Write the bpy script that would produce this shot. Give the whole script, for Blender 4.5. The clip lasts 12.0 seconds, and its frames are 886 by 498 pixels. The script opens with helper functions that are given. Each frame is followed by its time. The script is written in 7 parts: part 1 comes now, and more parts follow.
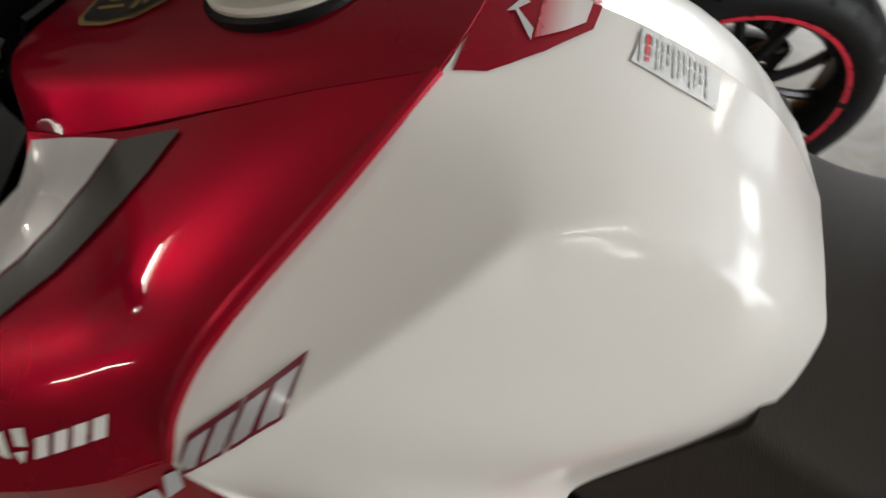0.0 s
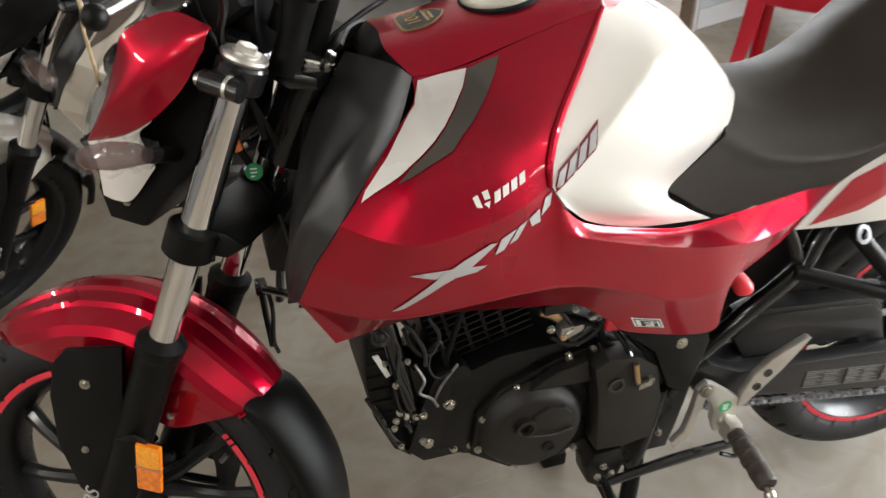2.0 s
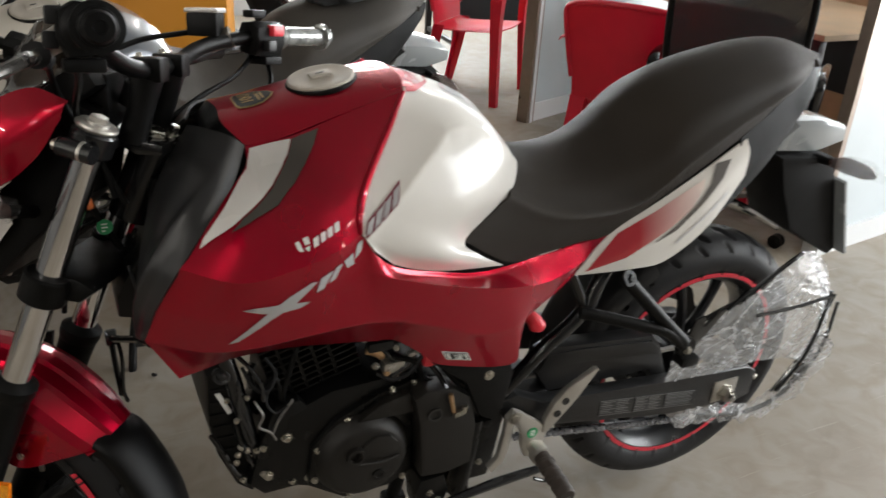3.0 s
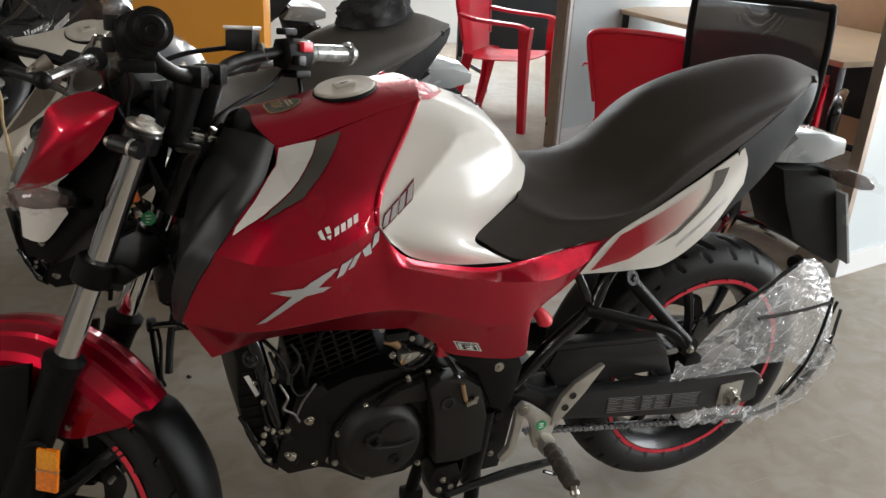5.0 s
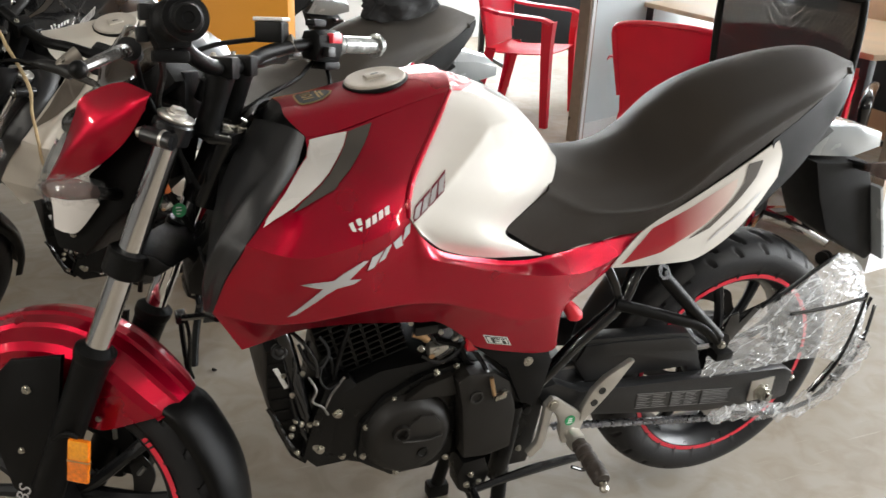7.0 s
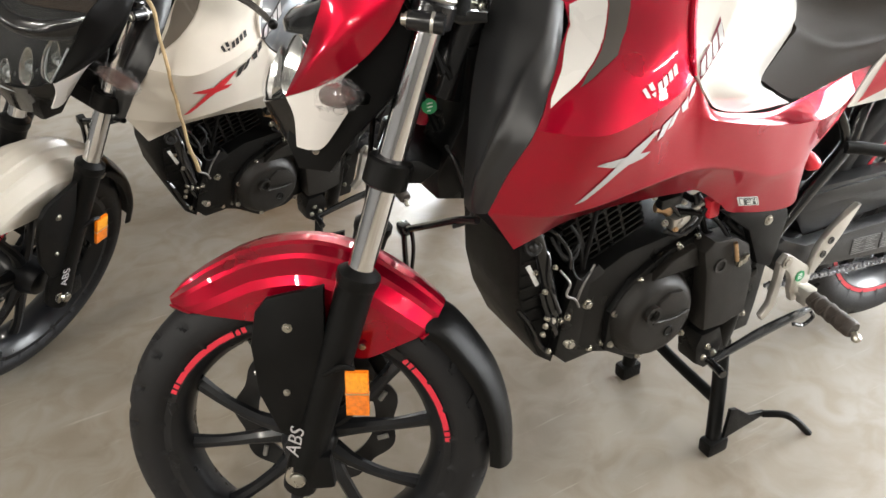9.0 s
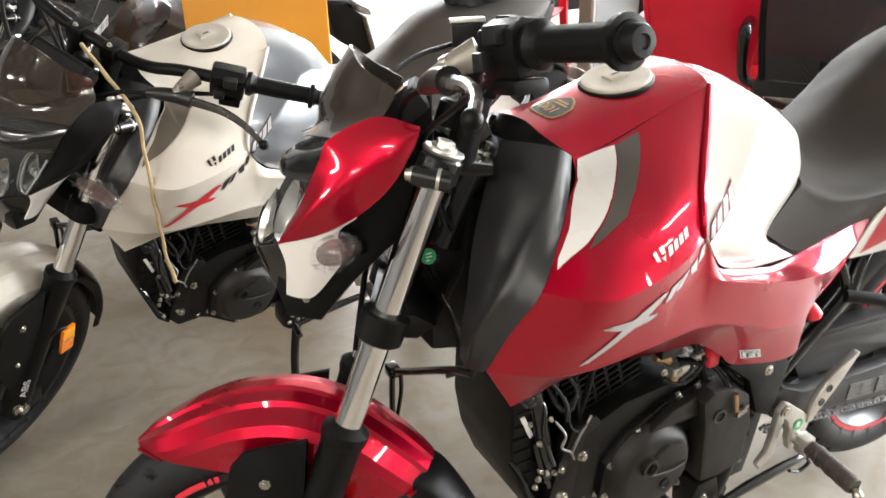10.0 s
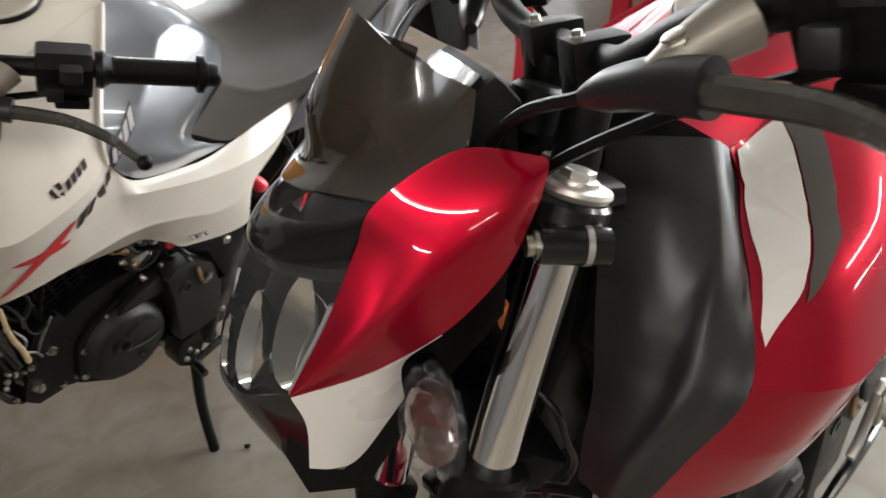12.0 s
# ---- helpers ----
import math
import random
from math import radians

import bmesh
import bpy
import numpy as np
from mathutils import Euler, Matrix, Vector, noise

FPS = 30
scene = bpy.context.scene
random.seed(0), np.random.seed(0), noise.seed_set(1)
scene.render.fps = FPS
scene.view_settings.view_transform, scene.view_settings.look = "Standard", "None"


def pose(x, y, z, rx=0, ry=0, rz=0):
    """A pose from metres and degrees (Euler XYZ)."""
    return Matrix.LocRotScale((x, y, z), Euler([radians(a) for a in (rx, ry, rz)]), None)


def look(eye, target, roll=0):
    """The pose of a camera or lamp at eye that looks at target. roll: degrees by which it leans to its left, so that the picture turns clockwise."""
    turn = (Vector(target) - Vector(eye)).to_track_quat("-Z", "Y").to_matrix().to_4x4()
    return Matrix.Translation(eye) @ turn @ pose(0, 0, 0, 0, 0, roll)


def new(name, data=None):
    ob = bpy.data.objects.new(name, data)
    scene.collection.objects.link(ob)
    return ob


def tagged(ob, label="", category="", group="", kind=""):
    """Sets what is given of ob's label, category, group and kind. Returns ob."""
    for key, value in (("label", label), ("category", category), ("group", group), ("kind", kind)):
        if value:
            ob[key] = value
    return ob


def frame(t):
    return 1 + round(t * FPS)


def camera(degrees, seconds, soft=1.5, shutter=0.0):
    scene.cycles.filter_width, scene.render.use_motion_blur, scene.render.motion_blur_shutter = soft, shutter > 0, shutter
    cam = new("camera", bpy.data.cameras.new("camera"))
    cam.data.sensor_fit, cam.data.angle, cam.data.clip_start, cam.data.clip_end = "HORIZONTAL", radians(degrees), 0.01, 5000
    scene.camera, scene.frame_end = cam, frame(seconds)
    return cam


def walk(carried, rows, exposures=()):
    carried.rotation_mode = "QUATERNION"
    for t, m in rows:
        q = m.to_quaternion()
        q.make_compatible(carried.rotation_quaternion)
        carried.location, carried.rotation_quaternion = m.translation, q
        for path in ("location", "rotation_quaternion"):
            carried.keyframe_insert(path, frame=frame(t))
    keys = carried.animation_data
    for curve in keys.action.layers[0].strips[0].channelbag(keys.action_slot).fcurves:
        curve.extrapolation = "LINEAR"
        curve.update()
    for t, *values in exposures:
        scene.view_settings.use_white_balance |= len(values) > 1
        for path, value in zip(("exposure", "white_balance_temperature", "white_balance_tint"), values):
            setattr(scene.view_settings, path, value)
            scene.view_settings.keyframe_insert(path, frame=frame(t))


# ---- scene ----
cam = camera(56.29, 12.0, soft=1.5, shutter=0.5)
# seconds, eye in metres, turn in degrees
PATH = [
    (0, 0.6813, -0.4310, 1.1911, 48.580, 0.948, 11.974),
    (0.5, 0.5824, -0.5813, 1.2323, 48.825, 1.850, -0.850),
    (1, 0.4535, -0.7544, 1.2328, 51.341, 1.166, -6.229),
    (1.5, 0.3163, -0.8641, 1.2559, 54.736, 0.320, -12.076),
    (2, 0.1476, -0.9648, 1.2704, 58.230, 0.075, -17.345),
    (2.5, 0.1066, -1.0497, 1.2927, 61.027, -2.345, -23.145),
    (3, 0.1382, -1.1667, 1.3104, 64.606, -3.195, -25.837),
    (3.2, 0.1503, -1.2171, 1.3118, 65.259, -3.297, -25.785),
    (5, 0.1185, -1.2905, 1.3026, 66.738, -2.743, -23.495),
    (5.5, 0.1128, -1.2903, 1.2990, 66.718, -2.930, -23.175),
    (6, 0.1115, -1.2946, 1.2971, 66.662, -2.991, -22.874),
    (6.5, 0.1137, -1.2940, 1.2926, 66.657, -2.835, -22.639),
    (6.7, 0.1132, -1.2921, 1.2949, 66.557, -2.773, -22.479),
    (8.3, -0.1151, -1.0784, 1.2552, 62.622, 1.996, -24.130),
    (8.5, -0.1783, -1.0484, 1.2456, 60.932, 2.970, -25.736),
    (9, -0.2584, -1.0107, 1.2341, 59.265, 4.327, -28.100),
    (9.5, -0.2569, -0.9543, 1.2739, 61.475, 3.280, -28.248),
    (10, -0.2386, -0.9051, 1.3018, 64.245, 1.482, -28.964),
    (10.5, -0.1860, -0.8400, 1.2994, 64.392, 0.403, -26.048),
    (11, -0.1346, -0.7109, 1.2748, 63.908, 0.734, -21.856),
    (11.5, -0.1465, -0.5061, 1.2589, 60.573, 3.383, -34.086),
    (12, -0.1749, -0.3862, 1.2493, 56.916, 4.048, -44.241),
]
# seconds, stops
EXPOSURES = [(0, -0.44), (0.5, -0.26), (1.0, 0.28), (1.5, 0.56), (2.0, 0.68), (2.5, 0.64), (3.0, -0.12), (3.2, -0.22), (5.0, -0.18), (5.5, 0.1), (6.0, 0.23), (6.7, 0.36), (8.3, 1.08), (9.5, 1.24), (10.2, 1.18), (11.2, 0.8), (12.0, 0.5)]
walk(cam, [(t, pose(x, y, z, rx, ry, rz)) for t, x, y, z, rx, ry, rz in PATH], EXPOSURES)

# ---- world and light ----
world = bpy.data.worlds.new("world")
scene.world = world
world.use_nodes = True
wn, wl = world.node_tree.nodes, world.node_tree.links
sky = wn.new("ShaderNodeTexSky")
sky.sky_type, sky.sun_disc, sky.sun_elevation, sky.sun_rotation = "NISHITA", False, radians(40), radians(60)
wn["Background"].inputs["Strength"].default_value = 0.12
wl.new(sky.outputs["Color"], wn["Background"].inputs["Color"])


def area_lamp(name, m, sx, sy, power, colour):
    data = bpy.data.lights.new(name, "AREA")
    data.shape, data.size, data.size_y, data.energy, data.color = "RECTANGLE", sx, sy, power, colour
    ob = new(name, data)
    ob.matrix_world = m
    return ob


# daylight through the shopfront opening and the rear window
area_lamp("daylight_front", look((5.9, 0.35, 1.4), (0.8, 0.35, 0.6)), 6.5, 2.4, 680, (0.96, 0.985, 1.0))
area_lamp("daylight_rear", look((3.0, 5.9, 1.7), (3.0, 2.0, 0.3)), 2.6, 1.6, 180, (0.95, 0.98, 1.0))
# tube lights: place, tilt (90 on a wall, 0 under the ceiling), turn about z
TUBES = [(-2.3, -3.9, 2.35, 90, 0), (3.6, -3.9, 2.35, 90, 0), (-3.9, -2.2, 2.1, 90, -90), (-3.9, 0.7, 2.1, 90, -90), (-1.7, -1.5, 2.89, 0, 90), (2.8, -2.4, 2.89, 0, 0), (2.2, 4.4, 2.89, 0, 0), (3.9, 3.6, 2.89, 0, 0)]
for tx, ty, tz, tilt, turn in TUBES:
    area_lamp("tube_light", pose(tx, ty, tz, tilt * 0.9, 0, turn) @ Matrix.Translation((0, 0, -0.07)), 1.15, 0.05, (19 if turn else 10) if tilt else 24, (1.0, 0.95, 0.865))

# ---- materials ----


def material(name, colour, rough=0.5, metal=0.0, coat=0.0, var=0.15, scale=8.0, bump=0.0, bump_scale=200.0, spec=0.5, stain=0.0, coat_rough=0.05):
    """A principled surface with coarse and fine variation of colour and gloss, and a fine relief."""
    m = bpy.data.materials.new(name)
    m.use_nodes = True
    n, l = m.node_tree.nodes, m.node_tree.links
    b = n["Principled BSDF"]
    b.inputs["Metallic"].default_value = metal
    b.inputs["Coat Weight"].default_value = coat
    b.inputs["Coat Roughness"].default_value = coat_rough
    b.inputs["Specular IOR Level"].default_value = spec
    co = n.new("ShaderNodeTexCoord")
    big, fine = n.new("ShaderNodeTexNoise"), n.new("ShaderNodeTexNoise")
    big.inputs["Scale"].default_value, big.inputs["Detail"].default_value = scale, 5
    fine.inputs["Scale"].default_value, fine.inputs["Detail"].default_value = bump_scale, 3
    for t in (big, fine):
        l.new(co.outputs["Object"], t.inputs["Vector"])
    ramp = n.new("ShaderNodeValToRGB")
    r, g, bl = colour
    lo, hi = 1 - var, 1 + var
    ramp.color_ramp.elements[0].position, ramp.color_ramp.elements[1].position = 0.3, 0.7
    ramp.color_ramp.elements[0].color = (r * lo, g * lo, bl * lo, 1)
    ramp.color_ramp.elements[1].color = (min(1, r * hi), min(1, g * hi), min(1, bl * hi), 1)
    l.new(big.outputs["Fac"], ramp.inputs["Fac"])
    l.new(ramp.outputs["Color"], b.inputs["Base Color"])
    rr = n.new("ShaderNodeMapRange")
    rr.inputs["To Min"].default_value, rr.inputs["To Max"].default_value = max(0.02, rough - 0.08 - stain), min(1, rough + 0.08 + stain)
    rr.inputs["From Min"].default_value, rr.inputs["From Max"].default_value = 0.3, 0.7
    l.new(big.outputs["Fac"], rr.inputs["Value"])
    l.new(rr.outputs["Result"], b.inputs["Roughness"])
    if bump:
        bp = n.new("ShaderNodeBump")
        bp.inputs["Strength"].default_value, bp.inputs["Distance"].default_value = bump, 0.002
        l.new(fine.outputs["Fac"], bp.inputs["Height"])
        l.new(bp.outputs["Normal"], b.inputs["Normal"])
    return m


def flake(m, amount):
    """Metal flakes in a paint: cells that tilt the base layer a little."""
    n, l = m.node_tree.nodes, m.node_tree.links
    b = n["Principled BSDF"]
    v = n.new("ShaderNodeTexVoronoi")
    v.inputs["Scale"].default_value = 2600
    co = n.new("ShaderNodeTexCoord")
    l.new(co.outputs["Object"], v.inputs["Vector"])
    bp = n.new("ShaderNodeBump")
    bp.inputs["Strength"].default_value, bp.inputs["Distance"].default_value = amount, 0.0004
    l.new(v.outputs["Color"], bp.inputs["Height"])
    l.new(bp.outputs["Normal"], b.inputs["Normal"])
    return m


def clear(name, colour, rough=0.03, wrap=0.0, alpha=0.25, most=0.75, cloud=0.45):
    """Clear plastic or glass: partly see-through gloss, crumpled where wrap is set."""
    m = bpy.data.materials.new(name)
    m.use_nodes = True
    n, l = m.node_tree.nodes, m.node_tree.links
    b = n["Principled BSDF"]
    b.inputs["Base Color"].default_value = (*colour, 1)
    b.inputs["Roughness"].default_value = rough
    b.inputs["Alpha"].default_value = alpha
    b.inputs["Coat Weight"].default_value = 1.0
    if wrap:
        co, no = n.new("ShaderNodeTexCoord"), n.new("ShaderNodeTexNoise")
        no.inputs["Scale"].default_value, no.inputs["Detail"].default_value, no.inputs["Distortion"].default_value = 20, 6, 0.9
        st = n.new("ShaderNodeMapping")
        st.vector_type = "TEXTURE"
        st.inputs["Scale"].default_value = (2.0, 1, 0.45)
        st.inputs["Rotation"].default_value = (0, -0.5, 0)
        l.new(co.outputs["Object"], st.inputs["Vector"])
        l.new(st.outputs["Vector"], no.inputs["Vector"])
        bp = n.new("ShaderNodeBump")
        bp.inputs["Strength"].default_value, bp.inputs["Distance"].default_value = wrap, 0.012
        l.new(no.outputs["Fac"], bp.inputs["Height"])
        l.new(bp.outputs["Normal"], b.inputs["Normal"])
        l.new(bp.outputs["Normal"], b.inputs["Coat Normal"])
        # whitish, more opaque crease lines: streaks of glint painted into the film
        vo, vm, mx = n.new("ShaderNodeTexVoronoi"), n.new("ShaderNodeMapping"), n.new("ShaderNodeMix")
        vo.feature, vo.inputs["Scale"].default_value = "DISTANCE_TO_EDGE", 25
        vm.vector_type = "TEXTURE"
        vm.inputs["Scale"].default_value, vm.inputs["Rotation"].default_value = (3.4, 1.5, 0.8), (0, -0.62, 0)
        mx.data_type = "VECTOR"
        mx.inputs["Factor"].default_value = 0.05
        l.new(co.outputs["Object"], mx.inputs["A"])
        l.new(no.outputs["Color"], mx.inputs["B"])
        l.new(mx.outputs["Result"], vm.inputs["Vector"])
        l.new(vm.outputs["Vector"], vo.inputs["Vector"])
        haze, both = n.new("ShaderNodeMath"), n.new("ShaderNodeMath")
        haze.operation, both.operation = "MULTIPLY", "ADD"
        haze.inputs[1].default_value = cloud
        l.new(no.outputs["Fac"], haze.inputs[0])
        al = n.new("ShaderNodeValToRGB")
        al.color_ramp.elements[0].position, al.color_ramp.elements[1].position = 0.004, 0.045
        al.color_ramp.elements[0].color, al.color_ramp.elements[1].color = (most, most, most, 1), (alpha, alpha, alpha, 1)
        l.new(vo.outputs["Distance"], al.inputs["Fac"])
        l.new(al.outputs["Color"], both.inputs[0])
        l.new(haze.outputs[0], both.inputs[1])
        l.new(both.outputs[0], b.inputs["Alpha"])
    return m


RED = flake(material("candy_red_paint", (0.385, 0.0013, 0.019), 0.31, 0.7, 0.72, 0.06, 3, coat_rough=0.025, spec=0.05), 0.12)
WHITE = flake(material("pearl_white_paint", (0.66, 0.635, 0.59), 0.35, 0.0, 0.7, 0.03, 3, coat_rough=0.12, spec=0.2), 0.06)
DUSTY_WHITE = flake(material("dusty_cream_white_paint", (0.62, 0.575, 0.5), 0.4, 0.0, 0.5, 0.07, 5, coat_rough=0.2, spec=0.2), 0.05)
TAUPE_DECAL = material("taupe_decal", (0.13, 0.108, 0.085), 0.4, 0, 0.4, 0.1, 6)
WHITE_DECAL = material("white_decal", (0.72, 0.69, 0.66), 0.3, 0, 0.6, 0.03, 6)
GREY_DECAL = material("dark_grey_decal", (0.06, 0.05, 0.042), 0.35, 0, 0.5, 0.08, 6)
SILVER_DECAL = material("silver_decal", (0.5, 0.49, 0.5), 0.35, 0.3, 0.4, 0.05, 10)
RED_DECAL = material("red_decal", (0.55, 0.01, 0.02), 0.35, 0, 0.6, 0.05, 10)
MAROON_DECAL = material("maroon_outline", (0.16, 0.004, 0.02), 0.35, 0, 0.4, 0.05, 10)
GOLD_DECAL = material("gold_emblem", (0.5, 0.33, 0.13), 0.3, 0.6, 0.4, 0.1, 20)
BLACK_DECAL = material("black_print", (0.012, 0.012, 0.012), 0.4, 0, 0.3, 0.05, 10)
BLACK_GLOSS = material("gloss_black_paint", (0.006, 0.006, 0.0065), 0.2, 0, 0.5, 0.1, 6, spec=0.3)
BLACK_PLASTIC = material("black_grained_plastic", (0.0035, 0.0035, 0.0035), 0.4, 0, 0, 0.15, 14, 0.25, 900, spec=0.16)
COLLAR_PLASTIC = material("satin_black_collar", (0.018, 0.018, 0.0185), 0.36, 0, 0, 0.15, 10, 0.1, 900, spec=0.45)
DARK_PLASTIC = material("dark_grey_plastic", (0.01, 0.01, 0.0105), 0.36, 0, 0, 0.12, 14, 0.15, 900, spec=0.4)
ENGINE_BLACK = material("satin_black_engine_paint", (0.0035, 0.0035, 0.0035), 0.32, 0, 0, 0.2, 20, 0.2, 700, spec=0.28)
ENGINE_COVER = material("matt_black_engine_cover", (0.012, 0.0108, 0.0095), 0.42, 0, 0, 0.2, 20, 0.3, 900, spec=0.3)
RUBBER = material("tyre_rubber", (0.0105, 0.0105, 0.0115), 0.55, 0, 0, 0.25, 12, 0.3, 500, spec=0.3)
SEAT_VINYL = material("seat_vinyl", (0.026, 0.021, 0.0165), 0.62, 0, 0, 0.12, 7, 0.5, 1200, spec=0.18)
DUSTY_VINYL = material("dusty_seat_vinyl", (0.04, 0.034, 0.027), 0.62, 0, 0, 0.25, 5, 0.5, 1200)
CHROME = material("hard_chrome", (0.8, 0.8, 0.81), 0.06, 1.0, 0, 0.06, 10)
ALLOY = material("cast_alloy", (0.55, 0.53, 0.49), 0.38, 0.85, 0, 0.1, 20, 0.2, 600)
ZINC = material("zinc_bolt", (0.45, 0.43, 0.38), 0.3, 1.0, 0, 0.15, 40)
PERCH_METAL = material("painted_perch_metal", (0.26, 0.235, 0.2), 0.42, 0.4, 0.1, 0.12, 20, 0.2, 600)
BRASS = material("brass_fitting", (0.55, 0.36, 0.2), 0.35, 0.9, 0, 0.2, 30)
FILLER_CAP = material("dusty_filler_cap", (0.5, 0.46, 0.4), 0.55, 0.2, 0, 0.12, 30, 0.2, 800)
PEG_RUBBER = material("worn_brown_rubber", (0.035, 0.027, 0.022), 0.6, 0, 0, 0.3, 30, 0.4, 400)
LAMP_SILVER = material("pale_grey_plastic", (0.3, 0.32, 0.33), 0.25, 0.2, 0.5, 0.06, 8)
CAP_GREY = material("brushed_filler_cap", (0.55, 0.53, 0.5), 0.4, 0.7, 0, 0.1, 30, 0.2, 800)
AMBER = material("amber_reflector", (0.85, 0.2, 0.006), 0.15, 0, 1.0, 0.25, 160, 0.6, 350)
# lighter copy of the amber, with returned light put into the colour
AMBER_LIT = material("amber_with_painted_glow", (0.95, 0.34, 0.012), 0.15, 0, 1.0, 0.2, 200, 0.6, 350)
RED_TAPE = material("red_rim_tape", (0.72, 0.02, 0.05), 0.35, 0, 0.5, 0.06, 20)
RIM_BLACK = material("black_wheel_paint", (0.009, 0.0095, 0.011), 0.33, 0, 0.1, 0.15, 20, spec=0.3)
STEEL = material("worn_steel", (0.3, 0.29, 0.28), 0.4, 0.9, 0, 0.25, 60)
CHAIN_STEEL = material("oiled_chain_steel", (0.32, 0.33, 0.36), 0.3, 0.9, 0, 0.25, 60)
GREEN_TAG = material("green_inspection_dot", (0.02, 0.28, 0.1), 0.5, 0, 0, 0.1, 30)
ORANGE_TAG = material("orange_tag", (0.8, 0.2, 0.05), 0.5, 0, 0, 0.1, 30)
GREY_PRINT = material("grey_print", (0.4, 0.4, 0.4), 0.5, 0, 0, 0.05, 30)
FADED_PRINT = material("faded_grey_print", (0.17, 0.17, 0.17), 0.45, 0, 0, 0.1, 30)
LABEL_FILM = material("clear_label_film", (0.62, 0.62, 0.61), 0.25, 0, 0.4, 0.03, 20)
INSET_FADE = material("inset_fade_print", (0.5, 0.1, 0.1), 0.3, 0.1, 0.8, 0.03, 6)
PAPER = material("printed_label", (0.75, 0.75, 0.74), 0.5, 0, 0, 0.05, 30)
FILM_GRIP = material("grip_in_clear_film", (0.2, 0.21, 0.2), 0.22, 0.3, 0.8, 0.5, 60, 0.6, 90)
DISC_DARK = material("dark_disc_steel", (0.03, 0.03, 0.031), 0.35, 0.6, 0, 0.2, 40)
CLOTH_BLACK = material("matt_black_plastic", (0.006, 0.006, 0.006), 0.7, 0, 0, 0.15, 14, 0.2, 900, spec=0.2)
LENS = clear("clear_lens", (0.3, 0.31, 0.31), 0.02, 0, 0.045)
LAMP_LENS = clear("indicator_lens", (0.09, 0.042, 0.032), 0.05, 0, 0.6)
SMOKE = clear("smoked_visor", (0.03, 0.021, 0.014), 0.1, 0, 0.72)
WRAP = clear("cling_wrap", (0.8, 0.82, 0.84), 0.12, 0.4, 0.06, 0.5, 0.4)
THIN_WRAP = clear("thin_clear_film", (0.4, 0.4, 0.4), 0.05, 0.9, 0.015, 0.2, 0.06)
MIRROR = material("reflector_bowl", (0.68, 0.68, 0.66), 0.09, 1.0, 0, 0.05, 30)
RED_KEY = material("red_switch", (0.75, 0.03, 0.05), 0.35, 0, 0.3, 0.05, 30)
LEVER_ALLOY = material("painted_lever", (0.06, 0.055, 0.05), 0.22, 0.3, 0.5, 0.15, 40)
SILVER_PAINT = material("dark_silver_paint", (0.13, 0.14, 0.155), 0.3, 0.5, 0.8, 0.08, 4)
BLACK_PAINT = material("black_body_paint", (0.012, 0.012, 0.013), 0.25, 0, 0.9, 0.1, 6)

fade_n, fade_l = INSET_FADE.node_tree.nodes, INSET_FADE.node_tree.links
fade_co, fade_sep, fade_map, fade_ramp = fade_n.new("ShaderNodeTexCoord"), fade_n.new("ShaderNodeSeparateXYZ"), fade_n.new("ShaderNodeMapRange"), fade_n.new("ShaderNodeValToRGB")
fade_map.inputs["From Min"].default_value, fade_map.inputs["From Max"].default_value = 0.645, 0.662
fade_ramp.color_ramp.elements[0].color, fade_ramp.color_ramp.elements[1].color = (0.42, 0.0016, 0.017, 1), (0.68, 0.62, 0.6, 1)
fade_l.new(fade_co.outputs["Object"], fade_sep.inputs["Vector"])
fade_l.new(fade_sep.outputs["X"], fade_map.inputs["Value"])
fade_l.new(fade_map.outputs["Result"], fade_ramp.inputs["Fac"])
fade_l.new(fade_ramp.outputs["Color"], fade_n["Principled BSDF"].inputs["Base Color"])

# ---- helpers for building ----


def finish(name, verts, faces, mat, parent=None, label="", sharp=35):
    me = bpy.data.meshes.new(name)
    me.from_pydata([tuple(v) for v in verts], [], faces)
    me.update()
    me.polygons.foreach_set("use_smooth", [True] * len(me.polygons))
    me.set_sharp_from_angle(angle=radians(sharp))
    me.materials.append(mat)
    ob = new(name, me)
    if parent:
        ob.parent = parent
    if label:
        tagged(ob, label)
    return ob


def part(name, bm, mat, parent, label="", sharp=35):
    """Links a bmesh as one mesh object under a thing or a part."""
    me = bpy.data.meshes.new(name)
    bmesh.ops.recalc_face_normals(bm, faces=bm.faces)
    bm.to_mesh(me)
    bm.free()
    me.polygons.foreach_set("use_smooth", [True] * len(me.polygons))
    me.set_sharp_from_angle(angle=radians(sharp))
    me.materials.append(mat)
    ob = new(name, me)
    ob.parent = parent
    if label:
        tagged(ob, label)
    return ob


def spline(pts, n):
    """n points on the smooth curve through pts, at even steps of the given points."""
    p = np.asarray(pts, float)
    q = np.concatenate([[2 * p[0] - p[1]], p, [2 * p[-1] - p[-2]]])
    out = []
    for u in np.linspace(0, len(p) - 1, n):
        i = min(int(u), len(p) - 2)
        t = u - i
        a, b, c, d = q[i], q[i + 1], q[i + 2], q[i + 3]
        out.append(0.5 * (2 * b + (c - a) * t + (2 * a - 5 * b + 4 * c - d) * t * t + (3 * b - a - 3 * c + d) * t ** 3))
    return np.array(out)


def loft(rows, nu, nv):
    """A smooth grid of points, nu by nv, through rows of points."""
    g = np.array([spline(r, nv) for r in rows])
    return spline(g, nu)


def flip(rows):
    """The mirror image of rows of points on the machine's other side."""
    return [[(x, -y, z) for x, y, z in r] for r in rows]


